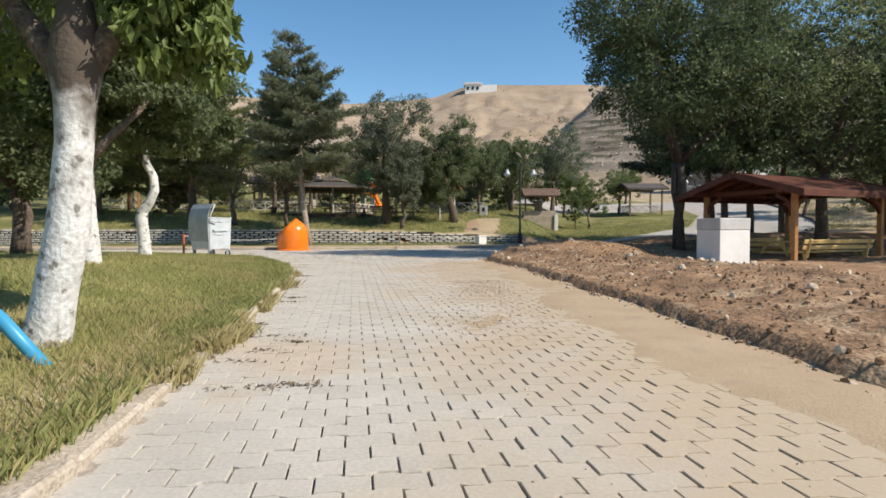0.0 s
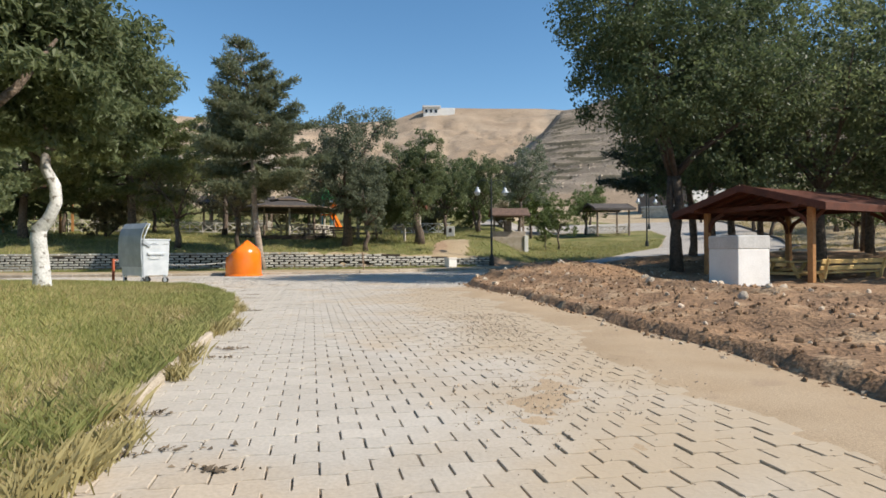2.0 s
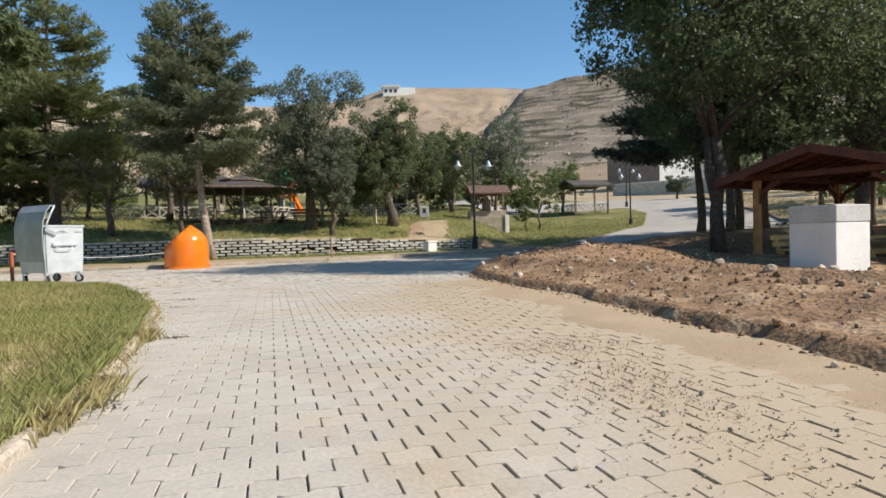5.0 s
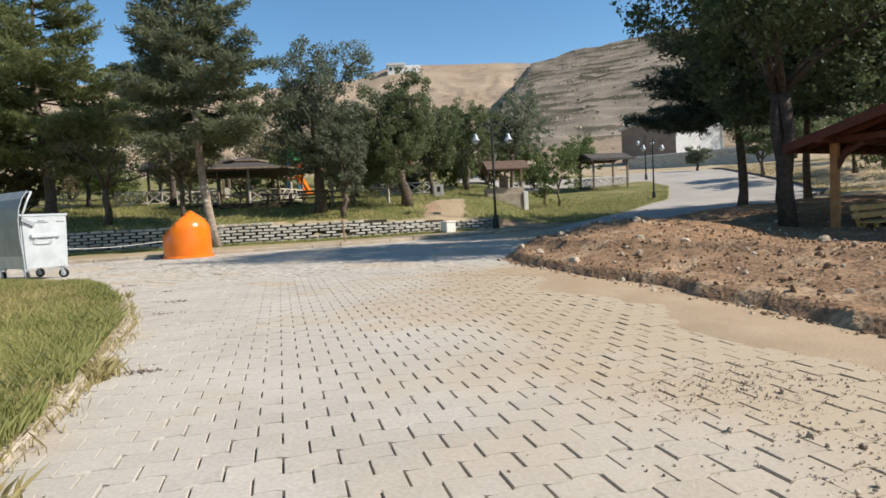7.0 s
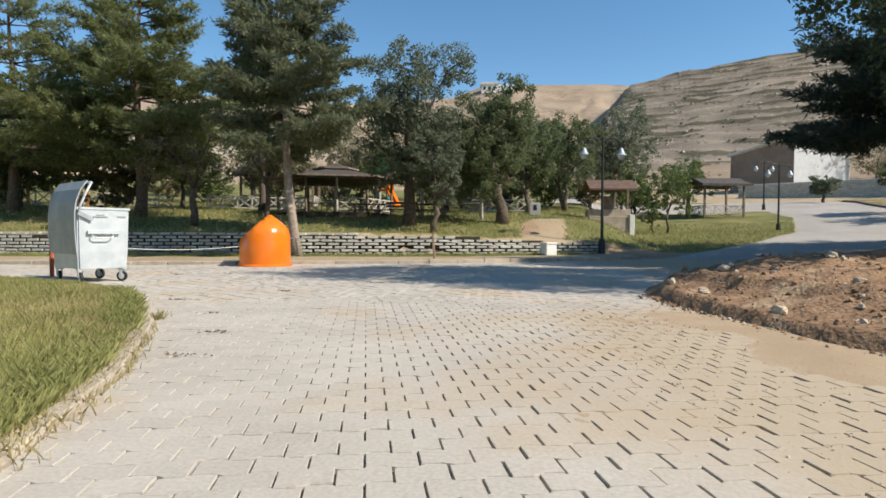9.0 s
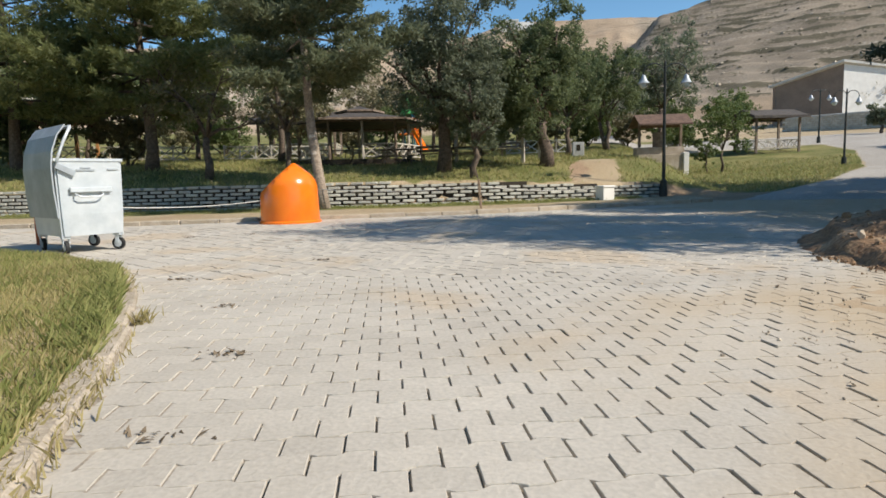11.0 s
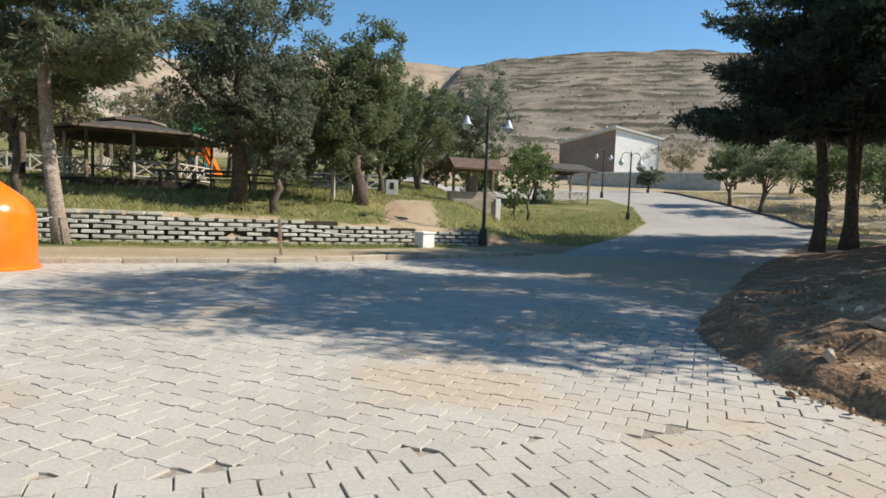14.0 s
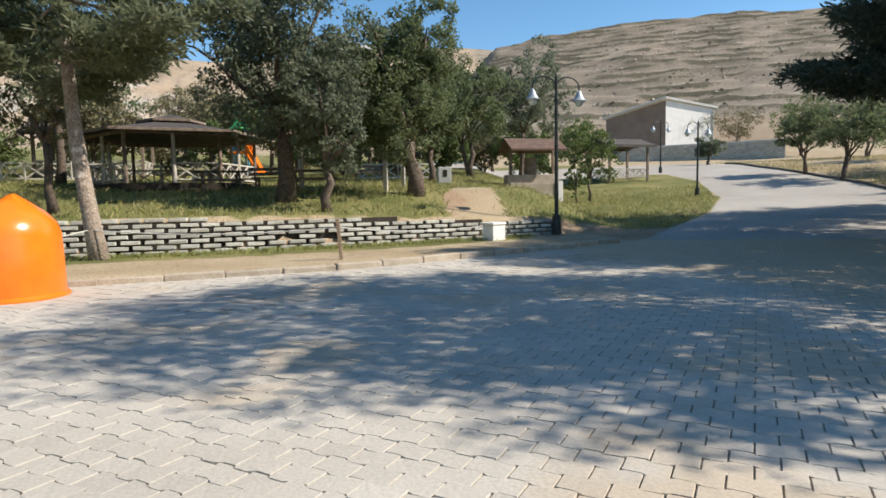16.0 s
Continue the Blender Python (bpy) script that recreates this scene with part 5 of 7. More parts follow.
# ---- waste container ----
def waste_container():
    top = empty("waste_container", -9.12, 16.42, 0.0, 58)
    bm = bmesh.new()
    z0, z1 = 0.27, 1.43
    ring = []
    for z, k in ((z0, 0.93), (0.6, 0.965), (z1, 1.0)):
        ring.append([bm.verts.new((sx * 0.475 * k, sy * 0.65 * k, z)) for sx, sy in ((-1, -1), (1, -1), (1, 1), (-1, 1))])
    bm.faces.new(ring[0][::-1])
    for a, b in zip(ring[:-1], ring[1:]):
        for i in range(4):
            bm.faces.new((a[i], a[(i + 1) % 4], b[(i + 1) % 4], b[i]))
    inner = [bm.verts.new((v.co.x * 0.95, v.co.y * 0.96, z1)) for v in ring[-1]]
    deep = [bm.verts.new((v.co.x * 0.90, v.co.y * 0.92, 0.4)) for v in ring[-1]]
    for i in range(4):
        bm.faces.new((ring[-1][i], ring[-1][(i + 1) % 4], inner[(i + 1) % 4], inner[i]))
        bm.faces.new((inner[i], inner[(i + 1) % 4], deep[(i + 1) % 4], deep[i]))
    bm.faces.new(deep)
    bmesh.ops.bevel(bm, geom=[e for e in bm.edges if abs(e.verts[0].co.z - e.verts[1].co.z) > 0.2 and max(abs(e.verts[0].co.x), 0) > 0.43], offset=0.03, segments=2, affect="EDGES")
    body = part("body", bm, M["zinc"], top)
    bm = bmesh.new()
    for a, b in (((-0.49, -0.665), (0.49, -0.625)), ((-0.49, 0.625), (0.49, 0.665)), ((0.455, -0.62), (0.495, 0.62)), ((-0.495, -0.62), (-0.455, 0.62))):
        box(bm, a[0], a[1], 1.395, b[0], b[1], 1.445, 0.008)
    part("rim", bm, M["zinc"], body)
    bm = bmesh.new()
    box(bm, -0.31, -0.70, 0.93, 0.28, -0.655, 1.01, 0.01)
    part("lifting_pocket", bm, M["zinc"], body)
    vs, fs = tube([(-0.24, -0.66, 0.93), (-0.23, -0.72, 0.89), (-0.17, -0.73, 0.865), (0.08, -0.73, 0.865), (0.14, -0.72, 0.89), (0.15, -0.66, 0.93)], [0.012] * 6, 8)
    raw("handle", vs, fs, M["zinc"], body, smooth=True)
    for x, z, wd in ((-0.06, 1.27, 0.26), (-0.06, 1.305, 0.14), (0.33, 1.28, 0.16)):
        bm = bmesh.new()
        box(bm, x - wd / 2, -0.664, z - 0.011, x + wd / 2, -0.650, z + 0.011, 0.001)
        part("lettering", bm, M["zinc_dark"], body, "worn unreadable stencil line")
    prof = [(-0.495, 0.55), (-0.525, 0.95), (-0.53, 1.30), (-0.50, 1.55), (-0.42, 1.78), (-0.30, 1.95)]
    bm = bmesh.new()
    rows = []
    for y in (-0.66, 0.66):
        rows.append([[bm.verts.new((x + o, y, z)) for x, z in prof] for o in (0.0, 0.022)])
    for r in range(2):
        for i in range(len(prof) - 1):
            bm.faces.new((rows[0][r][i], rows[1][r][i], rows[1][r][i + 1], rows[0][r][i + 1]))
    for k in range(2):
        for i in range(len(prof) - 1):
            bm.faces.new((rows[k][0][i], rows[k][0][i + 1], rows[k][1][i + 1], rows[k][1][i]))
    for i in (0, len(prof) - 1):
        bm.faces.new((rows[0][0][i], rows[1][0][i], rows[1][1][i], rows[0][1][i]))
    bmesh.ops.recalc_face_normals(bm, faces=bm.faces)
    lid = part("lid", bm, M["zinc_dark"], top, "dull grey curved lid swung open", smooth=False)
    vs, fs = joined([tube([(-0.46, y, 1.36), (-0.40, y, 1.52), (-0.32, y, 1.72), (-0.22, y, 1.92)], [0.022] * 4, 8) for y in (-0.66, 0.66)] + [tube([(-0.22, -0.66, 1.92), (-0.22, 0.66, 1.92)], [0.02] * 2, 8)])
    raw("lid_edge", vs, fs, M["zinc"], lid, "bright rolled lid edge", smooth=True)
    for y in (-0.685, 0.685):
        bm = bmesh.new()
        beam(bm, (-0.47, y, 1.34), (-0.22, y, 1.21), 0.025, 0.09)
        part("arm", bm, M["zinc_dark"], lid)
    for x, y in ((0.38, -0.52), (-0.38, -0.52), (0.38, 0.52), (-0.38, 0.52)):
        ar = random.Random(x * 10 + y).uniform(-40, 40)
        caster = new("caster")
        caster.parent = top
        caster.matrix_basis = pose(x, y, 0, 0, 0, ar)
        b2 = bmesh.new()
        rod(b2, (-0.025, 0, 0.1), (0.025, 0, 0.1), 0.1, n=20)
        part("wheel", b2, M["rubber"], caster)
        b2 = bmesh.new()
        rod(b2, (-0.03, 0, 0.1), (0.03, 0, 0.1), 0.06, n=16)
        box(b2, -0.05, -0.03, 0.1, -0.035, 0.03, 0.24, 0.003)
        box(b2, 0.035, -0.03, 0.1, 0.05, 0.03, 0.24, 0.003)
        box(b2, -0.06, -0.06, 0.23, 0.06, 0.06, 0.275, 0.003)
        part("fork", b2, M["zinc"], caster)
    return tagged(top, "galvanised steel waste container on casters with open lid", "waste container")


waste_container()


# ---- orange bell ----
def orange_bell():
    top = empty("recycling_bell", -8.0, 22.35, 0.0, 20)
    bm = bmesh.new()
    prof = [(0.735, 0.0), (0.74, 0.03), (0.73, 0.5), (0.715, 0.92), (0.67, 1.08), (0.54, 1.24), (0.36, 1.38), (0.18, 1.51), (0.06, 1.56), (0.0, 1.565)]
    n = 48
    rings = [[bm.verts.new((r * math.cos(2 * math.pi * k / n), r * math.sin(2 * math.pi * k / n), z)) for k in range(n)] for r, z in prof[:-1]]
    tip = bm.verts.new((0, 0, prof[-1][1]))
    for a, b in zip(rings[:-1], rings[1:]):
        for k in range(n):
            bm.faces.new((a[k], a[(k + 1) % n], b[(k + 1) % n], b[k]))
    for k in range(n):
        bm.faces.new((rings[-1][k], rings[-1][(k + 1) % n], tip))
    bm.faces.new(rings[0][::-1])
    co, no = Vector((-0.73, 0, 0.74)), Vector((-0.73, 0, 0.80)).normalized()
    cut = bmesh.ops.bisect_plane(bm, geom=bm.verts[:] + bm.edges[:] + bm.faces[:], plane_co=co, plane_no=no, clear_outer=True)
    edges = [e for e in cut["geom_cut"] if isinstance(e, bmesh.types.BMEdge)]
    bmesh.ops.edgeloop_fill(bm, edges=edges)
    bmesh.ops.bevel(bm, geom=edges, offset=0.025, segments=2, affect="EDGES")
    body = part("body", bm, M["orange"], top, smooth=True)
    body.data.polygons.foreach_set("use_smooth", [len(p.vertices) < 8 for p in body.data.polygons])
    bm = bmesh.new()
    edge = [(0.742, 0.0), (0.785, 0.0), (0.785, 0.035), (0.742, 0.07)]
    rows = [[bm.verts.new((r * math.cos(2 * math.pi * k / n), r * math.sin(2 * math.pi * k / n), z)) for k in range(n)] for r, z in edge]
    for i in range(4):
        a, b = rows[i], rows[(i + 1) % 4]
        for k in range(n):
            bm.faces.new((a[k], a[(k + 1) % n], b[(k + 1) % n], b[k]))
    bmesh.ops.recalc_face_normals(bm, faces=bm.faces)
    part("base_rim", bm, M["orange"], top, "flared orange foot rim")
    return tagged(top, "glossy orange plastic recycling bell with slanted side", "recycling bell")


orange_bell()

# ---- stake, rope, posts, box ----
stake = tagged(empty("stake", -3.35, 25.6, 0.05), "leaning weathered wooden stake in the verge", "stake")
bm = bmesh.new()
beam(bm, (0, 0, -0.1), (-0.07, 0.0, 0.92), 0.075, 0.075)
part("pole", bm, M["tan_wood"], stake)
post = tagged(empty("marker_post", -10.7, 17.3, 0.02), "short red-painted post beside the container", "post")
bm = bmesh.new()
rod(bm, (0, 0, -0.1), (0, 0, 0.78), 0.045, n=12)
rod(bm, (0, 0, 0.72), (-0.02, 0.3, 0.74), 0.02, n=8)
part("pole", bm, M["red_paint"], post)
rope = tagged(empty("rope", 0, 0, 0), "sagging pale rope tied between post, pine and stake", "rope")
pts = []
for a, b, sag in (((-10.7, 17.3, 0.74), (-8.85, 26.85, 0.80), 0.28), ((-8.85, 26.82, 0.80), (-3.41, 25.6, 0.78), 0.12), ((-3.41, 25.6, 0.78), (0.5, 30.0, 0.55), 0.12)):
    a, b = Vector(a), Vector(b)
    pts += [a.lerp(b, t) - Vector((0, 0, sag * 4 * t * (1 - t))) for t in np.linspace(0, 1, 14)]
vs, fs = tube(pts, [0.012] * len(pts), 6)
raw("line", vs, fs, M["rope"], rope, smooth=True)
cab = tagged(empty("utility_box", 0.75, 30.0, 0.10, 38), "small white utility box with sloping lid", "utility box")
bm = bmesh.new()
box(bm, -0.27, -0.2, 0, 0.27, 0.2, 0.46, 0.012)
part("body", bm, M["white"], cab)
bm = bmesh.new()
box(bm, -0.30, -0.23, 0.46, 0.30, 0.23, 0.53, 0.015)
part("lid", bm, M["white"], cab)

# ---- cement pillar by the shelter ----
pil = tagged(empty("barbecue_pillar", 8.15, 12.05, -0.15, 23), "square white masonry barbecue pillar with grey cement top", "barbecue")
bm = bmesh.new()
box(bm, -0.52, -0.45, -0.1, 0.52, 0.45, 1.13, 0.015)
part("body", bm, M["white"], pil)
bm = bmesh.new()
box(bm, -0.53, -0.46, 1.13, 0.53, 0.46, 1.46, 0.02)
part("band", bm, M["grey"], pil, "grey unpainted cement band")
bm = bmesh.new()
box(bm, -0.3, -0.25, 1.46, 0.3, 0.25, 1.475, 0.004)
part("recess", bm, M["earth"], pil, "sooty fire recess")
bm = bmesh.new()
box(bm, 0.53, -0.62, -0.02, 2.1, 0.3, 0.10, 0.02)
part("slab", bm, M["grey"], pil)


# ---- wooden shelters ----
def shelter(name, x, y, z, rz, w_, d_, eave, ridge, post_mat, roof_mat, label, over=0.55, braces=True, rails=False, roof_parts="gable", bench=False):
    """Gabled shelter; the ridge runs along local x. Origin: middle of the floor."""
    top = empty(name, x, y, z, rz)
    for sx in (-1, 1):
        for sy in (-1, 1):
            bm = bmesh.new()
            beam(bm, (sx * w_ / 2, sy * d_ / 2, -0.2), (sx * w_ / 2, sy * d_ / 2, eave), 0.15, 0.15)
            p = part("post", bm, M[post_mat], top)
            if braces:
                for dx, dy in ((-sx, 0), (0, -sy)):
                    bm = bmesh.new()
                    a = Vector((sx * w_ / 2, sy * d_ / 2, eave - 0.62))
                    q = [a, a + Vector((dx * 0.2, dy * 0.2, 0.36)), a + Vector((dx * 0.6, dy * 0.6, 0.58))]
                    beam(bm, q[0], q[1], 0.09, 0.11)
                    beam(bm, q[1], q[2], 0.09, 0.11)
                    part("brace", bm, M[roof_mat if roof_mat == "red_wood" else post_mat], p)
    bm = bmesh.new()
    for sy in (-1, 1):
        beam(bm, (-w_ / 2 - over, sy * d_ / 2, eave + 0.07), (w_ / 2 + over, sy * d_ / 2, eave + 0.07), 0.14, 0.14)
    for sx in (-1, 1):
        beam(bm, (sx * w_ / 2, -d_ / 2 - 0.2, eave + 0.07), (sx * w_ / 2, d_ / 2 + 0.2, eave + 0.07), 0.12, 0.14)
    part("ring_beam", bm, M[roof_mat if roof_mat == "red_wood" else post_mat], top)
    slope = (ridge - eave - 0.15) / (d_ / 2)
    ye, ze = d_ / 2 + over, eave + 0.15 - over * slope
    for sy in (-1, 1):
        bm = bmesh.new()
        c = [(-w_ / 2 - over, sy * ye, ze), (w_ / 2 + over, sy * ye, ze), (w_ / 2 + over, 0, ridge), (-w_ / 2 - over, 0, ridge)]
        lo = [bm.verts.new(p) for p in c]
        hi = [bm.verts.new((p[0], p[1], p[2] + 0.07)) for p in c]
        bm.faces.new(lo)
        bm.faces.new(hi)
        for i in range(4):
            bm.faces.new((lo[i], lo[(i + 1) % 4], hi[(i + 1) % 4], hi[i]))
        bmesh.ops.recalc_face_normals(bm, faces=bm.faces)
        rf = part("roof", bm, M[roof_mat], top)
        n = int((w_ + 2 * over) / 0.6)
        for k in range(n + 1):
            bm = bmesh.new()
            xx = -w_ / 2 - over + 0.05 + k * (w_ + 2 * over - 0.1) / n
            beam(bm, (xx, sy * (ye - 0.02), ze - 0.045), (xx, 0, ridge - 0.045), 0.06, 0.08)
            part("rafter", bm, M[roof_mat], rf)
    for sy in (-1, 1):
        bm = bmesh.new()
        beam(bm, (-w_ / 2 - over, sy * (ye + 0.03), ze + 0.0), (w_ / 2 + over, sy * (ye + 0.03), ze + 0.0), 0.05, 0.2)
        part("fascia", bm, M[roof_mat], top)
    for sx in (-1, 1):
        bm = bmesh.new()
        xx = sx * (w_ / 2 + over - 0.03)
        for sy in (-1, 1):
            beam(bm, (xx, sy * (ye + 0.02), ze + 0.0), (xx, 0, ridge + 0.02), 0.05, 0.20)
        part("bargeboard", bm, M[roof_mat], top)
    if rails:
        for sx, sy, ax in ((0, -1, 0), (0, 1, 0), (-1, 0, 1), (1, 0, 1)):
            half = (w_ if ax == 0 else d_) / 2 - 0.08
            mm = pose(sx * w_ / 2, sy * d_ / 2, 0, 0, 0, 90 * ax)
            bm = bmesh.new()
            for zz in (0.15, 0.8):
                beam(bm, mm @ Vector((-half, 0, zz)), mm @ Vector((half, 0, zz)), 0.06, 0.06)
            k = max(1, int(2 * half / 0.8))
            for i in range(k):
                a, b = -half + i * 2 * half / k, -half + (i + 1) * 2 * half / k
                beam(bm, mm @ Vector((a, 0, 0.15)), mm @ Vector((b, 0, 0.8)), 0.045, 0.045)
                beam(bm, mm @ Vector((a, 0, 0.8)), mm @ Vector((b, 0, 0.15)), 0.045, 0.045)
                beam(bm, mm @ Vector((a, 0, 0.15)), mm @ Vector((a, 0, 0.8)), 0.045, 0.045)
            part("railing", bm, M["grey_wood"], top, "pale crossed-bar railing")
    return tagged(top, label, "shelter")


SH = pose(11.6, 15.6, -0.15, 0, 0, 30)
shelter("picnic_shelter", 11.6, 15.6, -0.15, 30, 4.2, 3.2, 2.25, 2.85, "wood", "red_wood", "wooden picnic shelter with dark red gabled roof", 0.7)


def picnic_bench(name, m, mat, label, length=1.9, back=True, table=False):
    top = new(name)
    top.matrix_basis = m
    L = length / 2
    rows = [(-0.20, 0.44, 0.13), (-0.05, 0.44, 0.13), (0.10, 0.44, 0.13)]
    for k, (y, z, wd) in enumerate(rows):
        bm = bmesh.new()
        box(bm, -L, y - wd / 2, z, L, y + wd / 2, z + 0.04, 0.008)
        part("seat_board", bm, M[mat], top)
    if back:
        for z in (0.60, 0.78):
            bm = bmesh.new()
            box(bm, -L, -0.02, -0.06, L, 0.02, 0.06, 0.008, pose(0, 0.24 + (z - 0.6) * 0.25, z, -12, 0, 0))
            part("back_board", bm, M[mat], top)
    for sx in (-1, 1):
        for y0, y1, zt in ((-0.2, -0.12, 0.44), (0.22, 0.10, 0.44)) + (((0.2, 0.32, 0.86),) if back else ()):
            bm = bmesh.new()
            beam(bm, (sx * (L - 0.25), y0, 0.0 if zt < 0.5 else 0.3), (sx * (L - 0.25), y1, zt), 0.06, 0.08)
            part("leg", bm, M[mat], top)
    return tagged(top, label, "bench")


def picnic_table(m, mat, label, length=1.8):
    top = new("picnic_table")
    top.matrix_basis = m
    L = length / 2
    for k in range(5):
        bm = bmesh.new()
        y = -0.32 + k * 0.16
        box(bm, -L, y - 0.072, 0.72, L, y + 0.072, 0.76, 0.008)
        part("top_board", bm, M[mat], top)
    for sy in (-1, 1):
        for k in range(2):
            bm = bmesh.new()
            y = sy * (0.60 + k * 0.15)
            box(bm, -L, y - 0.068, 0.42, L, y + 0.068, 0.46, 0.008)
            part("seat_board", bm, M[mat], top)
    for sx in (-1, 1):
        for sy in (-1, 1):
            bm = bmesh.new()
            beam(bm, (sx * (L - 0.3), sy * 0.66, 0.0), (sx * (L - 0.3), sy * 0.25, 0.72), 0.06, 0.09)
            part("leg", bm, M[mat], top)
        bm = bmesh.new()
        beam(bm, (sx * (L - 0.3), -0.8, 0.39), (sx * (L - 0.3), 0.8, 0.39), 0.05, 0.08)
        part("crossbar", bm, M[mat], top)
    return tagged(top, label, "picnic table")


picnic_bench("bench", SH @ pose(0.0, -1.35, 0.0, 0, 0, 180), "yellow_wood", "yellow pine bench with slatted back under the shelter", 3.4)
picnic_bench("bench", SH @ pose(0.0, 1.2, 0.0, 0, 0, 0), "yellow_wood", "yellow pine bench with slatted back under the shelter", 3.4)
picnic_table(SH @ pose(0.0, 0.0, 0.0), "yellow_wood", "yellow pine picnic table under the shelter", 2.2)
shelter("picnic_shelter", 16.4, 58.5, gz(16.4, 58.5) + 0.1, 12, 3.4, 2.6, 2.5, 3.1, "old_wood", "roof_dark", "far picnic shelter with dark roof and railings", 0.5, False, True)
shelter("picnic_shelter", -27.3, 37.0, gz(-27.3, 37.0), 20, 3.2, 3.0, 2.4, 3.3, "wood", "red_wood", "wooden picnic shelter with red gabled roof on the terrace", 0.5)
shelter("picnic_shelter", -3.4, 36.8, gz(-3.4, 36.8), -15, 3.2, 3.0, 2.1, 2.9, "grey_wood", "red_wood", "wooden picnic shelter with red gabled roof behind the oaks", 0.5)
shelter("picnic_shelter", -17.5, 47.5, gz(-17.5, 47.5), 10, 5.0, 3.0, 2.2, 2.9, "old_wood", "roof_dark", "long dark-roofed shelter among the trees", 0.5, False, True)


# ---- hexagonal gazebo ----
def gazebo():
    cx, cy = -10.8, 38.8
    top = empty("gazebo", cx, cy, gz(cx, cy) - 0.02, -12)
    R, eave = 3.2, 2.0
    pts = [Vector((R * math.cos(math.radians(60 * k + 30)), R * math.sin(math.radians(60 * k + 30)), 0)) for k in range(6)]
    bm = bmesh.new()
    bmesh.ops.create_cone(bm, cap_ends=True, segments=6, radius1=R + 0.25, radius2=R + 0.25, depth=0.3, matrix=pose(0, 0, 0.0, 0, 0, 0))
    # near-black floor colour carries the shade under the roof
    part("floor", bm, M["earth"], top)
    for k, p in enumerate(pts):
        q = pts[(k + 1) % 6]
        for s in (0.0, 0.5):
            o = p.lerp(q, s)
            bm = bmesh.new()
            rod(bm, o + Vector((0, 0, 0.1)), o + Vector((0, 0, eave)), 0.075, 0.065, 9)
            part("post", bm, M["grey_wood" if s else "old_wood"], top)
            o2 = p.lerp(q, s + 0.5)
            if k == 4 and s == 0.0:
                continue
            bm = bmesh.new()
            for zz in (0.28, 0.88):
                rod(bm, o + Vector((0, 0, zz)), o2 + Vector((0, 0, zz)), 0.04, n=7)
            mid = o.lerp(o2, 0.5)
            for a, b in ((o, mid), (mid, o2)):
                rod(bm, a + Vector((0, 0, 0.3)), b + Vector((0, 0, 0.86)), 0.028, n=6)
                rod(bm, a + Vector((0, 0, 0.86)), b + Vector((0, 0, 0.3)), 0.028, n=6)
            rod(bm, mid + Vector((0, 0, 0.28)), mid + Vector((0, 0, 0.88)), 0.03, n=6)
            part("railing", bm, M["grey_wood"], top, "pale crossed-stick railing")
        bm = bmesh.new()
        rod(bm, p + Vector((0, 0, eave)), q + Vector((0, 0, eave)), 0.07, n=8)
        part("ring_beam", bm, M["old_wood"], top)
    for r0, z0, r1, z1 in ((R + 0.85, eave - 0.02, 1.2, eave + 0.5), (1.3, eave + 0.62, 0.0, eave + 0.95)):
        for k in range(6):
            a0, a1 = math.radians(60 * k + 30), math.radians(60 * k + 90)
            bm = bmesh.new()
            c = [(r0 * math.cos(a0), r0 * math.sin(a0), z0), (r0 * math.cos(a1), r0 * math.sin(a1), z0)]
            c += [(r1 * math.cos(a1), r1 * math.sin(a1), z1), (r1 * math.cos(a0), r1 * math.sin(a0), z1)] if r1 else [(0, 0, z1)]
            lo = [bm.verts.new(p) for p in c]
            hi = [bm.verts.new((p[0], p[1], p[2] + 0.07)) for p in c]
            bm.faces.new(lo)
            bm.faces.new(hi)
            for i in range(len(c)):
                bm.faces.new((lo[i], lo[(i + 1) % len(c)], hi[(i + 1) % len(c)], hi[i]))
            bmesh.ops.recalc_face_normals(bm, faces=bm.faces)
            rf = part("roof_panel", bm, M["roof_dark"], top)
            bm = bmesh.new()
            beam(bm, Vector(c[0]) + Vector((0, 0, 0.05)), Vector(c[1]) + Vector((0, 0, 0.05)), 0.05, 0.10)
            part("fascia", bm, M["old_wood"], rf, "weathered eaves board")
    bm = bmesh.new()
    for k in range(6):
        a = math.radians(60 * k + 30)
        rod(bm, (1.1 * math.cos(a), 1.1 * math.sin(a), eave + 0.48), (1.1 * math.cos(a), 1.1 * math.sin(a), eave + 0.68), 0.05, n=6)
    part("lantern_post", bm, M["old_wood"], top)
    return tagged(top, "round timber gazebo with dark two-tier roof", "gazebo")


gazebo()
picnic_table(pose(-10.6, 38.6, gz(-10.8, 38.8) + 0.13, 0, 0, 15), "grey_wood", "pale wooden picnic table inside the gazebo")
picnic_bench("bench", pose(-9.2, 40.4, gz(-10.8, 38.8) + 0.13, 0, 0, -25), "grey_wood", "pale plank bench inside the gazebo", 1.9)
picnic_table(pose(-8.1, 35.3, gz(-8.1, 35.3), 0, 0, 20), "old_wood", "dark weathered picnic table beside the gazebo")
picnic_table(pose(-4.9, 35.6, gz(-4.9, 35.6), 0, 0, -5), "old_wood", "dark weathered picnic table under the oaks", 2.0)
picnic_bench("bench", pose(-6.6, 37.4, gz(-6.6, 37.4), 0, 0, 170), "old_wood", "weathered plank bench under the oaks", 1.8)
picnic_bench("bench", pose(-2.9, 42.5, gz(-2.9, 42.5), 0, 0, 5), "old_wood", "weathered plank bench behind the oaks", 1.8)
bin_ = tagged(empty("litter_bin", 0.6, 41.0, gz(0.6, 41)), "grey box-shaped litter bin on the grass", "litter bin")
bm = bmesh.new()
box(bm, -0.3, -0.3, 0, 0.3, 0.3, 0.75, 0.02)
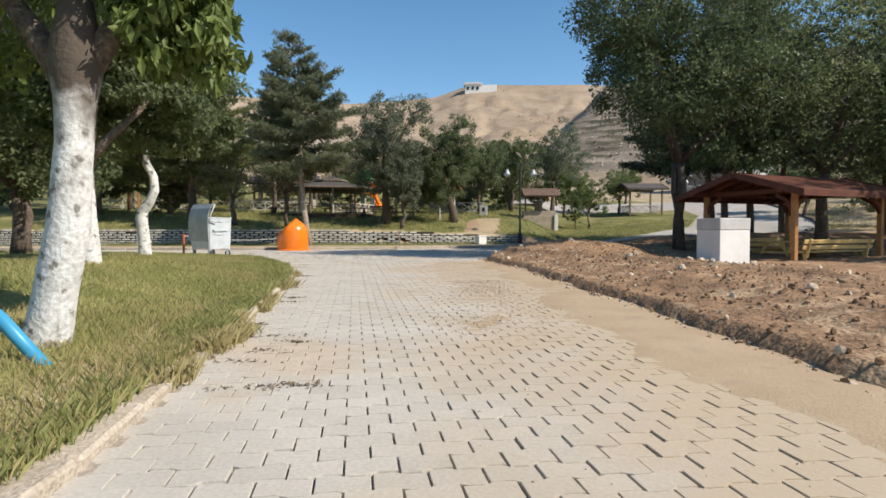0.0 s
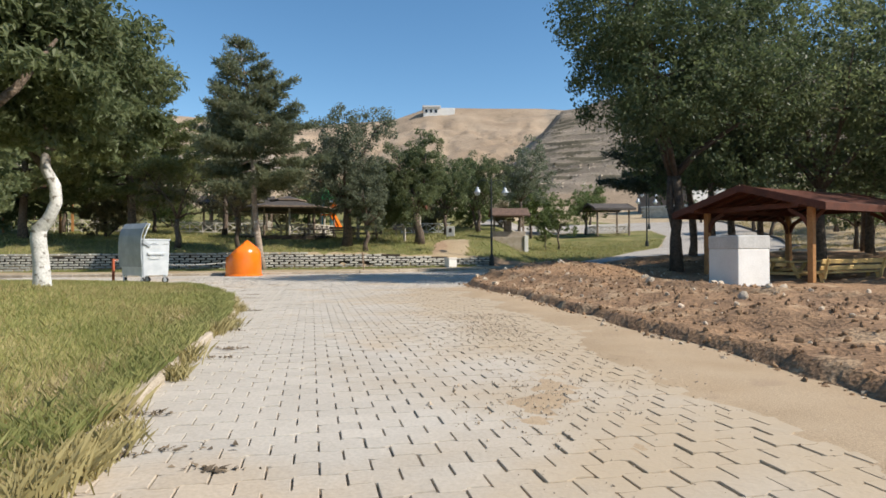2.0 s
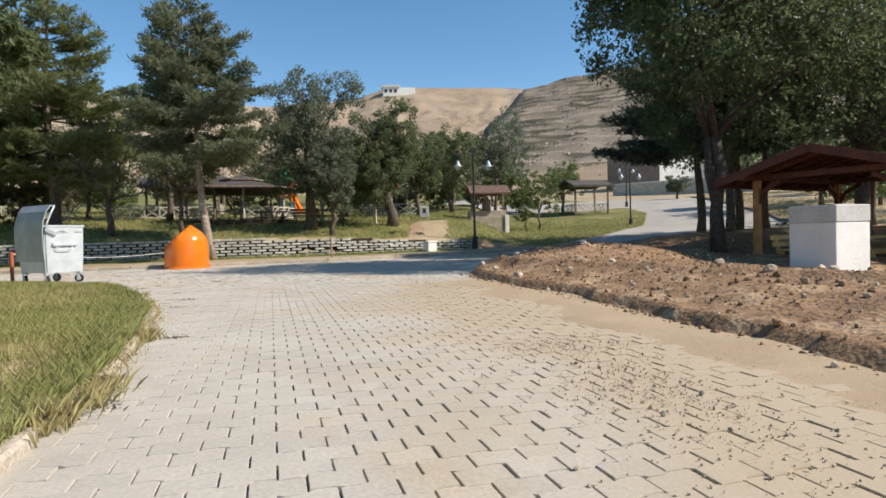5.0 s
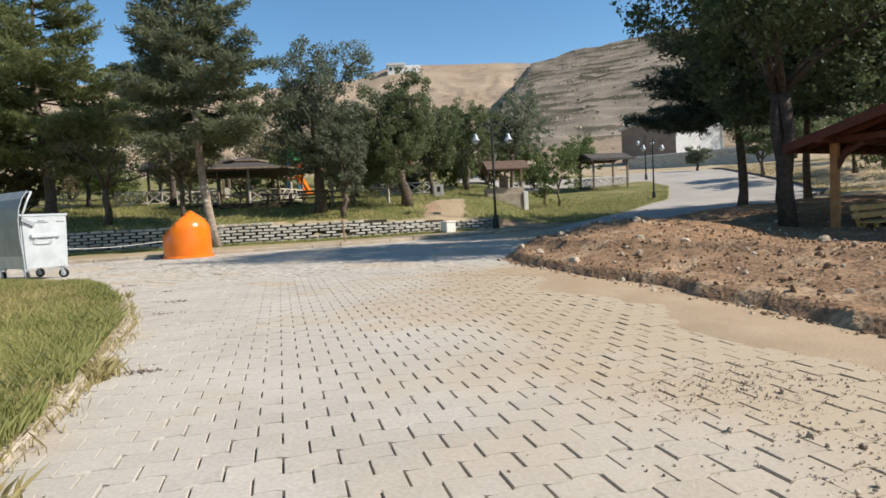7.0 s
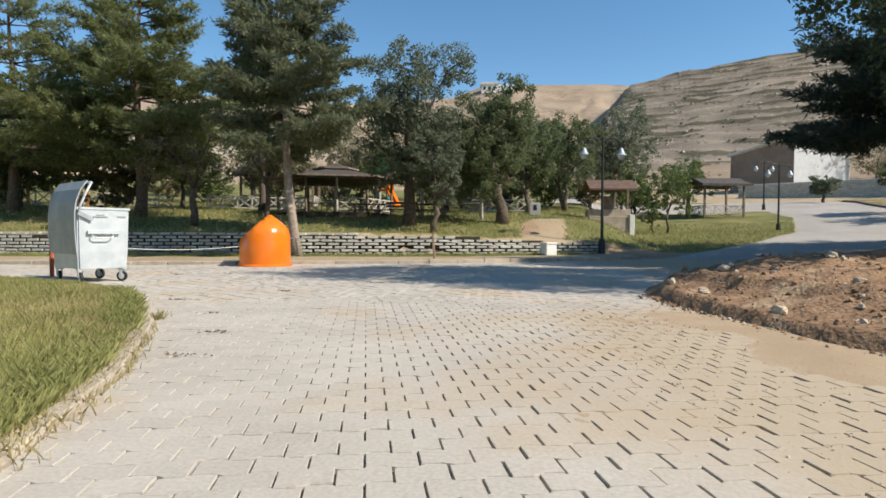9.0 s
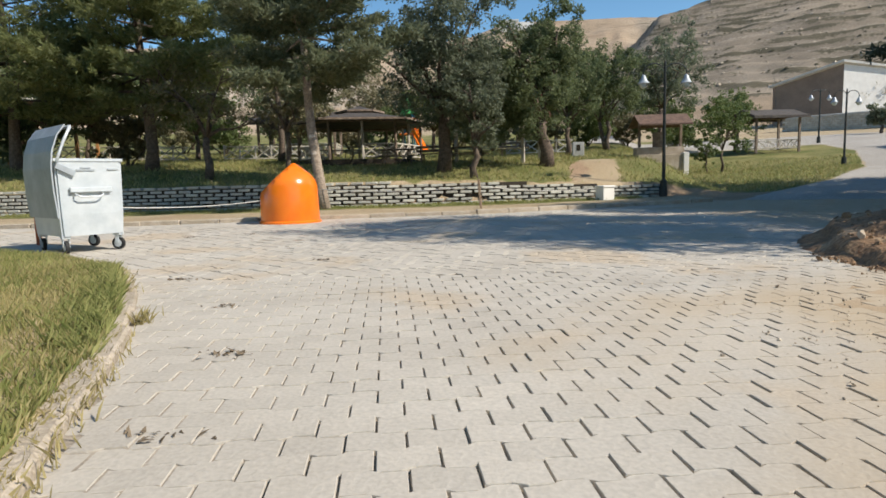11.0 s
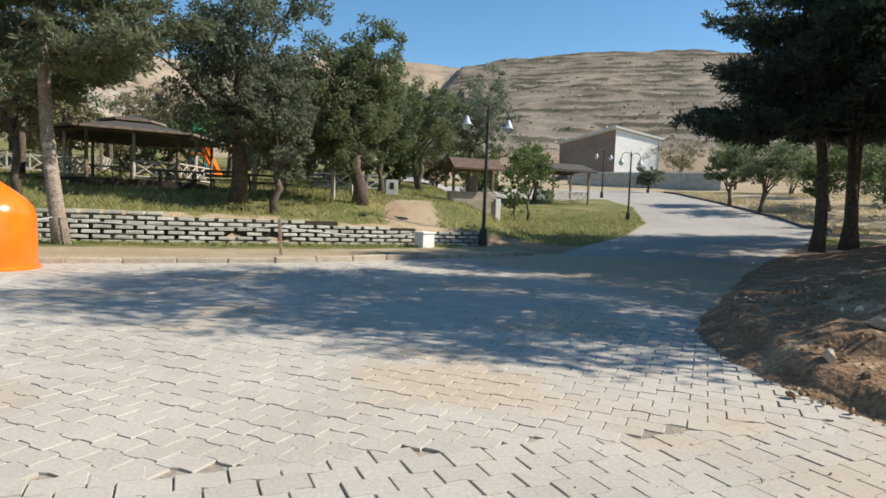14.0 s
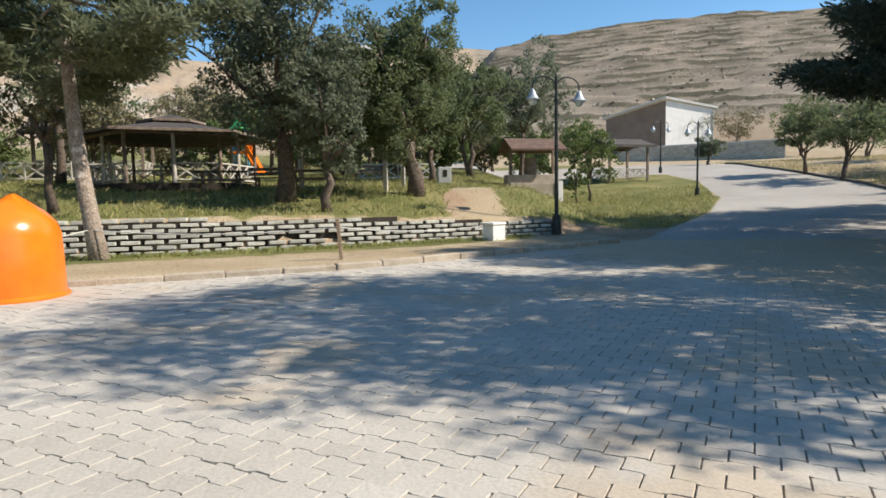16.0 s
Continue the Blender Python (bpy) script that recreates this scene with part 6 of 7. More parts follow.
part("body", bm, M["grey"], bin_)
# dark sheet on the front in place of the hollow's shade
bm = bmesh.new()
box(bm, -0.1, -0.31, 0.3, 0.1, -0.3, 0.62, 0.0)
part("opening", bm, M["earth"], bin_)

for x0, y0, x1, y1 in ((-3.4, 45.2, 0.6, 44.9), (-20, 41.5, -14, 43.5), (-30, 38, -22, 41)):
    fence = tagged(empty("lattice_fence", x0, y0, gz(x0, y0)), "pale crossed-bar wooden fence", "fence", "pale fences on the terrace")
    n = max(2, int(math.hypot(x1 - x0, y1 - y0) / 0.85))
    for k in range(n):
        a, b = (Vector((x0 + (x1 - x0) * t, y0 + (y1 - y0) * t, 0)) for t in (k / n, (k + 1) / n))
        za, zb = gz(a.x, a.y), gz(b.x, b.y)
        a, b = Vector((a.x - x0, a.y - y0, za - gz(x0, y0))), Vector((b.x - x0, b.y - y0, zb - gz(x0, y0)))
        U = lambda p, z: p + Vector((0, 0, z))
        bm = bmesh.new()
        beam(bm, U(a, -0.1), U(a, 0.95), 0.07, 0.07)
        part("post", bm, M["grey_wood"], fence)
        bm = bmesh.new()
        for p, q in ((U(a, 0.15), U(b, 0.15)), (U(a, 0.85), U(b, 0.85)), (U(a, 0.15), U(b, 0.85)), (U(a, 0.85), U(b, 0.15))):
            beam(bm, p, q, 0.045, 0.06)
        part("panel", bm, M["white" if x0 > -5 else "grey_wood"], fence)

# playground tower far behind
tower = tagged(empty("playground_tower", -10.6, 50.5, gz(-10.6, 50.5)), "playground tower with green cone roof and orange slide", "playground")
bm = bmesh.new()
bmesh.ops.create_cone(bm, cap_ends=True, segments=8, radius1=0.62, radius2=0.02, depth=1.1, matrix=Matrix.Translation((0, 0, 3.35)))
part("roof", bm, M["green_plastic"], tower, "green cone roof")
for k in range(4):
    a = math.pi / 4 + k * math.pi / 2
    bm = bmesh.new()
    rod(bm, (0.5 * math.cos(a), 0.5 * math.sin(a), 0), (0.5 * math.cos(a), 0.5 * math.sin(a), 2.85), 0.05, n=8)
    part("post", bm, M["blue"], tower)
bm = bmesh.new()
beam(bm, (0.5, -0.2, 1.5), (1.4, -1.3, 0.1), 0.6, 0.08)
beam(bm, (0.45, -0.5, 1.7), (1.35, -1.6, 0.3), 0.06, 0.3)
part("slide", bm, M["orange"], tower, "orange slide")
bm = bmesh.new()
box(bm, -0.55, -0.55, 1.35, 0.55, 0.55, 1.45, 0.01)
box(bm, 0.35, -0.58, 1.45, 0.8, 0.2, 2.5, 0.02)
part("platform", bm, M["orange"], tower)


# ---- roofed fountain by the path ----
def roofed_fountain():
    top = empty("roofed_fountain", 4.95, 41.3, gz(4.95, 41.3) + 0.02, 8)
    bm = bmesh.new()
    box(bm, -1.35, -0.45, -0.4, 1.0, 0.45, 0.72, 0.02)
    box(bm, -1.35, -0.1, 0.72, 1.2, 0.45, 1.12, 0.02)
    part("base", bm, M["kerb"], top)
    bm = bmesh.new()
    box(bm, 1.0, -0.55, -0.4, 1.28, 0.5, 0.80, 0.02)
    part("pier", bm, M["white"], top, "white painted end pier")
    for x in (-1.1, 1.1):
        bm = bmesh.new()
        beam(bm, (x, 0.2, 1.1), (x, 0.2, 2.45), 0.12, 0.12)
        part("post", bm, M["old_wood"], top)
    bm = bmesh.new()
    rod(bm, (-0.1, 0.15, 1.11), (-0.1, 0.15, 1.9), 0.30, 0.30, 16)
    part("barrel", bm, M["old_wood"], top, "dark wooden barrel")
    for sy in (-1, 1):
        bm = bmesh.new()
        c = [(-1.4, 0.2 + sy * 0.95, 2.22), (1.4, 0.2 + sy * 0.95, 2.22), (1.4, 0.2, 2.78), (-1.4, 0.2, 2.78)]
        lo = [bm.verts.new(p) for p in c]
        hi = [bm.verts.new((p[0], p[1], p[2] + 0.08)) for p in c]
        bm.faces.new(lo)
        bm.faces.new(hi)
        for i in range(4):
            bm.faces.new((lo[i], lo[(i + 1) % 4], hi[(i + 1) % 4], hi[i]))
        bmesh.ops.recalc_face_normals(bm, faces=bm.faces)
        part("roof", bm, M["roof_tile"], top, "brown pitched roof")
    return tagged(top, "small roofed stone fountain with white pier", "fountain")


roofed_fountain()


# ---- street lamps ----
def street_lamp(x, y, z, h, rz):
    top = empty("street_lamp", x, y, z, rz)
    bm = bmesh.new()
    rod(bm, (0, 0, -0.1), (0, 0, 0.5), 0.16, 0.13, 14)
    rod(bm, (0, 0, 0.5), (0, 0, 0.62), 0.085, 0.05, 14)
    part("base", bm, M["iron"], top)
    bm = bmesh.new()
    rod(bm, (0, 0, 0.6), (0, 0, h), 0.066, 0.045, 12)
    rod(bm, (0, 0, h), (0, 0, h + 0.14), 0.03, 0.004, 10)
    for zz in (0.9, h * 0.55, h - 0.75):
        rod(bm, (0, 0, zz - 0.04), (0, 0, zz + 0.04), 0.065, 0.065, 12)
    part("pole", bm, M["iron"], top)
    for s in (-1, 1):
        pts = [(0, 0, h - 0.8)] + [(s * (0.36 - 0.36 * math.cos(a)) * 1.15, 0, h - 0.36 + 0.34 * math.sin(a)) for a in np.linspace(0.1, math.pi * 0.93, 9)]
        pts += [(s * 0.82, 0, h - 0.42)]
        vs, fs = tube(pts, [0.024] * len(pts), 7)
        arm = raw("arm", vs, fs, M["iron"], top, smooth=True)
        bm = bmesh.new()
        n = 16
        prof = [(0.03, 0.0), (0.07, -0.05), (0.11, -0.16), (0.17, -0.27), (0.235, -0.33)]
        rings = [[bm.verts.new((s * 0.82 + r * math.cos(2 * math.pi * k / n), r * math.sin(2 * math.pi * k / n), h - 0.42 + z_)) for k in range(n)] for r, z_ in prof]
        for a, b in zip(rings[:-1], rings[1:]):
            for k in range(n):
                bm.faces.new((a[k], b[k], b[(k + 1) % n], a[(k + 1) % n]))
        bm.faces.new(rings[0])
        part("bell_shade", bm, M["zinc_dark"], arm, "pale metal bell-shaped shade", smooth=True)
        bm = bmesh.new()
        bmesh.ops.create_uvsphere(bm, u_segments=14, v_segments=8, radius=0.15, matrix=Matrix.Translation((s * 0.82, 0, h - 0.76)) @ Matrix.Diagonal((1, 1, 1.15, 1)))
        part("globe", bm, M["lamp_glass"], arm, "frosted glass globe", smooth=True)
    return tagged(top, "dark iron street lamp with two bell-shaped lights", "street lamp", "street lamps along the road")


street_lamp(3.1, 31.6, 0.25, 4.85, 12)
street_lamp(17.2, 48.3, gz(17.2, 48.3), 4.55, 15)
street_lamp(22.0, 62.9, gz(22, 62.9), 4.4, 15)


# ---- building on the slope ----
def building():
    top = empty("building", 39.05, 96.0, 8.9)
    A, B, C = Vector((0, 0, 0)), Vector((8.2, 1.5, 0)), Vector((-6.9, 5.0, 0))
    D = B + C - A
    zA, zB, zC = 6.2, 5.0, 3.9

    def slab(name, p, q, hp, hq, mat, label=""):
        bm = bmesh.new()
        n = (q - p).cross(Vector((0, 0, 1))).normalized() * 0.3
        lo = [p, q, q - n, p - n]
        hs = [hp, hq, hq, hp]
        a = [bm.verts.new(v + Vector((0, 0, -2.0))) for v in lo]
        b = [bm.verts.new(v + Vector((0, 0, h))) for v, h in zip(lo, hs)]
        bm.faces.new(a)
        bm.faces.new(b)
        for i in range(4):
            bm.faces.new((a[i], a[(i + 1) % 4], b[(i + 1) % 4], b[i]))
        bmesh.ops.recalc_face_normals(bm, faces=bm.faces)
        return part(name, bm, M[mat], top, label)

    slab("wall", C, A, zC, zA, "brown_wall", "brown rendered wall")
    slab("wall", A, B, zA, zB, "white", "white rendered wall")
    slab("wall", B, D, zB, 3.0, "white")
    slab("wall", D, C, 3.0, zC, "brown_wall")
    bm = bmesh.new()
    c = [A + Vector((-0.3, -0.5, zA)), B + Vector((0.5, -0.3, zB)), D + Vector((0.5, 0.4, 3.0)), C + Vector((-0.6, 0, zC))]
    lo = [bm.verts.new(p) for p in c]
    hi = [bm.verts.new(p + Vector((0, 0, 0.3))) for p in c]
    bm.faces.new(lo)
    bm.faces.new(hi)
    for i in range(4):
        bm.faces.new((lo[i], lo[(i + 1) % 4], hi[(i + 1) % 4], hi[i]))
    bmesh.ops.recalc_face_normals(bm, faces=bm.faces)
    part("roof", bm, M["grey"], top, "flat sloping roof edge")
    return tagged(top, "white and brown rendered building with sloping roof", "building")


building()
yard = tagged(empty("yard_wall", 29.6, 90.6, 5.3, -35.5), "long grey block wall below the building", "wall")
bm = bmesh.new()
box(bm, 0, 0.06, -2, 19.5, 0.5, 2.2, 0.03)
part("core", bm, M["joint"], yard)
bm = bmesh.new()
box(bm, -0.1, -0.1, 2.2, 19.6, 0.6, 2.42, 0.03)
part("coping", bm, M["grey"], yard)
yv, yf, yr = [], [], random.Random(88)
for c in range(12):
    for k in range(33):
        x0, z0 = k * 0.6 + (0.3 if c % 2 else 0.0), -0.9 + c * 0.26
        x1, z1, y0, o = min(x0 + 0.57, 19.5), z0 + 0.235, yr.uniform(-0.02, 0.02), len(yv)
        yv += [(x0, 0.1, z0), (x1, 0.1, z0), (x1, 0.1, z1), (x0, 0.1, z1), (x0 + 0.02, y0, z0 + 0.02), (x1 - 0.02, y0, z0 + 0.02), (x1 - 0.02, y0, z1 - 0.02), (x0 + 0.02, y0, z1 - 0.02)]
        yf += [tuple(i + o for i in q) for q in ((4, 5, 6, 7), (0, 1, 5, 4), (1, 2, 6, 5), (2, 3, 7, 6), (3, 0, 4, 7))]
tagged(raw("block_field", yv, yf, M["block"], yard), kind="stuff")
hb = tagged(empty("hilltop_house", -9.0, 316, 73.6, 4), "pale flat-roofed house on the hilltop", "house")
bm = bmesh.new()
box(bm, -8, -3, -6, 8.5, 4, 3.4, 0.1)
part("wall", bm, M["white"], hb)
bm = bmesh.new()
box(bm, -8.6, -3.6, 3.4, 1.0, 4.5, 4.6, 0.1)
part("roof", bm, M["grey"], hb)
for x in (-6.5, -4, -1.5):
    bm = bmesh.new()
    box(bm, x - 0.6, -3.2, 0.9, x + 0.6, -2.98, 2.5)
    part("window", bm, M["glass"], hb)



# ---- stones, clods and pebbles ----
def rock_mesh(seed, mat, sub=2):
    rnd = random.Random(seed)
    bm = bmesh.new()
    bmesh.ops.create_icosphere(bm, subdivisions=sub, radius=1.0)
    cut = [(Vector((rnd.gauss(0, 1), rnd.gauss(0, 1), rnd.gauss(0, 1))).normalized(), rnd.uniform(0.55, 0.85)) for _ in range(7)]
    for v in bm.verts:
        for n, d in cut:
            k = v.co.dot(n)
            if k > d:
                v.co -= n * (k - d)
        v.co *= rnd.uniform(0.96, 1.04)
        v.co.z *= 0.72
    me = bpy.data.meshes.new("stone")
    bm.to_mesh(me)
    bm.free()
    me.materials.append(mat)
    return me


def bz(x, y):
    return float(bank_z(np.array(x), np.array(y)))


rocks = [rock_mesh(k, M["stone"]) for k in range(5)]
clods = [rock_mesh(20 + k, M["clod"]) for k in range(5)]
rnd = random.Random(77)
for k, (x, y, s) in enumerate([(1.95, 14.0, 0.12), (3.6, 13.3, 0.13), (3.95, 12.2, 0.12), (2.1, 12.0, 0.12), (3.0, 11.6, 0.10), (4.8, 8.4, 0.12), (5.6, 11.3, 0.14), (6.5, 9.6, 0.13), (5.0, 5.1, 0.12), (2.6, 15.2, 0.14), (7.2, 10.9, 0.16), (4.3, 15.4, 0.13)]):
    ob = tagged(new("boulder", rocks[k % 5]), "pale angular stone lying on the dug soil", "stone", "loose stones on the soil bank")
    ob.matrix_basis = pose(x, y, bz(x, y) + s * 0.3, rnd.uniform(-20, 20), rnd.uniform(-20, 20), rnd.uniform(0, 360)) @ Matrix.Scale(s * 0.75, 4)


def scatter(name, n, place, size, meshes, mat, label, sink=0.25, seed=1, low=True):
    rg = random.Random(seed)
    shapes = []
    for me in meshes:
        shapes.append((np.array([v.co for v in me.vertices]), [tuple(p.vertices) for p in me.polygons]))
    V, F, o = [], [], 0
    for _ in range(n):
        x, y, z = place(rg)
        s = size * math.exp(rg.gauss(0, 0.45))
        sv, sf = shapes[rg.randrange(len(shapes))]
        R = np.array(Euler((rg.uniform(0, 6), rg.uniform(0, 6), rg.uniform(0, 6))).to_matrix())
        V.append((sv * [s * rg.uniform(0.8, 1.3), s, s * rg.uniform(0.6, 1)]) @ R.T + [x, y, z + s * sink])
        F += [tuple(i + o for i in f) for f in sf]
        o += len(sv)
    return tagged(raw(name, np.concatenate(V), F, mat), label, "stones", kind="stuff")


small = [rock_mesh(40 + k, M["clod"], 1) for k in range(5)]


pool = np.random.RandomState(4).uniform((1.4, -2.5), (9.5, 18.5), (14000, 2))
pool = pool[bank_d(pool[:, 0], pool[:, 1]) > 0.1]
pool = np.column_stack([pool, bank_z(pool[:, 0], pool[:, 1])])


def on_bank(rg):
    return tuple(pool[rg.randrange(len(pool))])


def bank_foot(rg):
    y = rg.uniform(-3, 15)
    x = float(bank_x(y)) - abs(rg.gauss(0, 0.10)) + 0.04
    return x, y, 0.005


def gravel(rg):
    pick = rg.random()
    if pick < 0.45:
        cx, cy, sx, sy = ((1.45, 4.6, 0.22, 0.7), (1.7, 0.9, 0.25, 0.5), (1.5, 5.8, 0.35, 0.25), (0.95, 11.9, 0.55, 0.4), (1.75, 4.2, 0.2, 0.5))[rg.randrange(5)]
        return rg.gauss(cx, sx), rg.gauss(cy, sy), 0.004
    if pick < 0.75:
        y = rg.uniform(0.5, 11.5)
        x = float(bank_x(y)) - 1.55 + rg.gauss(0, 0.5) - 0.02 * y
    else:
        y = rg.uniform(-4, 14)
        x = float(bank_x(y)) - rg.uniform(0.1, 2.6)
    return x, y, 0.0


scatter("soil_clods", 6500, on_bank, 0.019, small, M["clod"], "crumbled clods of red-brown soil over the bank", 0.2, 2)
scatter("soil_stones", 380, on_bank, 0.028, small, M["stone"], "pale stones scattered over the soil bank", 0.3, 3)
scatter("foot_clods", 520, bank_foot, 0.018, small, M["clod"], "clods fallen at the foot of the bank", 0.3, 4)
scatter("gravel", 5200, gravel, 0.0048, small, M["stone"], "loose gravel strewn over the sandy paving", 0.25, 5)
scatter("foot_stones", 150, bank_foot, 0.019, small, M["stone"], "pale stones along the foot of the bank", 0.3, 6)


# ---- grass ----
def blades(name, pts, height, width, mat, label, seed, lean=0.5):
    rg = np.random.RandomState(seed)
    P = np.asarray(pts, float)
    n = len(P)
    h = height * rg.uniform(0.45, 1.3, n)
    a = rg.uniform(0, 2 * np.pi, n)
    ln = np.stack([np.cos(a), np.sin(a), np.zeros(n)], 1) * (h * rg.uniform(0.1, lean * 1.6, n))[:, None]
    b = a + np.pi / 2 + rg.uniform(-0.6, 0.6, n)
    sd = np.stack([np.cos(b), np.sin(b), np.zeros(n)], 1) * (width * rg.uniform(0.6, 1.3, n))[:, None]
    up = np.array([0, 0, 1.0]) * h[:, None]
    V = np.stack([P - sd, P + sd, P + up * 0.6 + ln * 0.4 + sd * 0.6, P + up + ln], 1).reshape(-1, 3)
    return tagged(raw(name, V, np.arange(4 * n).reshape(-1, 4), M[mat]), label, "grass", kind="stuff")


rg = np.random.RandomState(9)


def lawn_points(n, far, dry):
    y = rg.uniform(-9.5, 16.5, n)
    x = kerb_x(np.minimum(y, 16)) - 0.04 - far * rg.uniform(0, 1, n) ** 1.6
    k = (y < np.where(x < -5.4, line_at(KERB_L[9:][::-1], x), 16) - 0.05)
    f = fbm(x, y, 0.9, 3)
    k &= (f > -0.1 + 0.25 * rg.normal(size=n)) if dry else (f < 0.45 + 0.3 * rg.normal(size=n))
    x, y = x[k], y[k]
    return np.stack([x, y, lawn_z(x, y) - 0.01], 1)


blades("lawn_grass", lawn_points(180000, 8.0, False), 0.075, 0.0038, "grass", "green and yellowing lawn grass", 1, 0.5)
blades("dry_lawn_grass", lawn_points(108000, 7.0, True), 0.08, 0.0038, "dry_grass", "straw-coloured dry lawn grass", 2, 0.5)
y = rg.uniform(-4.5, 13.8, 22000)
x = kerb_x(y) + 0.10 * smooth(-1.5, 1.5, y) * smooth(7.5, 5.5, y) - np.abs(rg.normal(0, 0.2, 22000))
k = (fbm(x, y, 1.8, 51) > -0.25) & ((y > -0.8) | (rg.uniform(0, 1, 22000) < 0.3))
blades("kerb_grass", np.stack([x[k], y[k], lawn_z(x[k], y[k]) - 0.01], 1), 0.105, 0.004, "grass", "longer grass hanging over the kerb", 3, 0.6)
x2 = kerb_x(y) + 0.09 + np.abs(rg.normal(0, 0.09, 22000))
k = fbm(x2, y, 2.2, 52) > 0.55
blades("kerb_weeds", np.stack([x2[k], y[k], 0 * y[k] - 0.005], 1), 0.10, 0.005, "dry_grass", "dry weeds growing along the kerb's foot", 4, 0.7)
y = rg.uniform(-1.5, 15, 13000)
x = kerb_x(y) + np.abs(rg.normal(0, 0.09, 13000)) - 0.07
k = (fbm(x, y, 1.6, 53) > 0.0) & (y < 13.9)
blades("kerb_overgrowth", np.stack([x[k], y[k], 0 * y[k]], 1), 0.08, 0.0042, "dry_grass", "straw-coloured grass spilling onto the paving", 8, 0.6)
n = 62000
x, y = rg.uniform(-26, 20, n), rg.uniform(27, 53, n)
k = (y - wall_y(np.minimum(x, 3.2)) > 0.55) & (grass_mask(x, y) > 0.45 + 0.2 * rg.normal(size=n)) & (road_mask(x, y) < 0.3)
x, y = x[k], y[k]
h = rg.uniform(size=len(x)) < 0.72
z = ground_z(x, y) - 0.01
blades("terrace_grass", np.stack([x, y, z], 1)[h], 0.16, 0.014, "grass", "rough green grass on the terrace", 5, 0.8)
blades("dry_terrace_grass", np.stack([x, y, z], 1)[~h], 0.17, 0.012, "dry_grass", "straw-coloured grass on the terrace", 6, 0.8)
n = 9000
x = rg.uniform(-20, 2.2, n)
y = wall_y(x) - np.abs(rg.normal(0, 0.35, n)) - 0.05
blades("verge_grass", np.stack([x, y, 0 * x + 0.09], 1), 0.12, 0.009, "grass", "tufts of grass at the wall's foot", 7, 0.8)


n = 16000
y = rg.uniform(38, 72, n)
x = line_at(ROAD_R, y, 1) + 0.5 + 22 * rg.uniform(0, 1, n) ** 1.5
k = fbm(x, y, 0.5, 57) > -0.2
x, y = x[k], y[k]
blades("slope_grass", np.stack([x, y, ground_z(x, y) - 0.01], 1), 0.17, 0.02, "dry_grass", "straw-coloured dry grass on the slope", 9, 0.8)

tuft = []
for cx, cy, n in ((-0.86, 0.3, 260), (-0.58, -0.58, 240), (-0.46, -0.88, 260), (-0.25, -1.9, 160), (-1.28, 2.2, 200), (-1.75, 4.0, 200)):
    tuft += [(cx + abs(rnd.gauss(0, 0.07)), cy + rnd.gauss(0, 0.13), 0.0) for _ in range(n)]
blades("weed_clumps", tuft, 0.15, 0.005, "dry_grass", "brown dry weeds in clumps at the kerb", 22, 0.6)


# ---- paving ----
ANG = radians(13.9)
CU, CV = np.array([math.cos(ANG), math.sin(ANG)]), np.array([-math.sin(ANG), math.cos(ANG)])
LEN, ROW, HEAD, BED = 0.23, 0.157, 0.0043, 0.0012
ANG2 = radians(-34)
CU2, CV2 = np.array([math.cos(ANG2), math.sin(ANG2)]), np.array([-math.sin(ANG2), math.cos(ANG2)])
road = tagged(empty("road", 0, 0, 0), "light grey interlocking concrete paving dusted with sand", "road", kind="structure")


def paver_shape(flip, seed):
    """An interlocking paver with stepped long sides: top, chamfer and sides."""
    rnd = random.Random(seed)
    s = -1 if flip else 1
    a = 0.012 * s
    us = [0.0, 0.09, 0.14, LEN]
    up = [a, a, -a, -a]
    outline = [(u, v - ROW / 2) for u, v in zip(us, up)] + [(u, v + ROW / 2) for u, v in list(zip(us, up))[::-1]]
    c = (LEN / 2, 0.0)
    vs = []
    dz = rnd.uniform(-0.003, 0.003)
    for grow, z in ((0.003, dz), (0.0, dz - 0.005), (0.0, -0.045)):
        for u, v in outline:
            du = max(-1, min(1, (u - c[0]) / (LEN / 2)))
            vs.append((u - (HEAD + grow) * (1 if du > 0.9 else -1 if du < -0.9 else 0), v - (BED + grow * 0.3) * (1 if v > 0 else -1), z + rnd.uniform(-0.0012, 0.0012)))
    n = len(outline)
    fs = [tuple(range(n))]
    for r in (0, 1):
        for k in range(n):
            fs.append((r * n + k, (r + 1) * n + k, (r + 1) * n + (k + 1) % n, r * n + (k + 1) % n))
    return np.array(vs) - [LEN / 2, 0, 0], fs


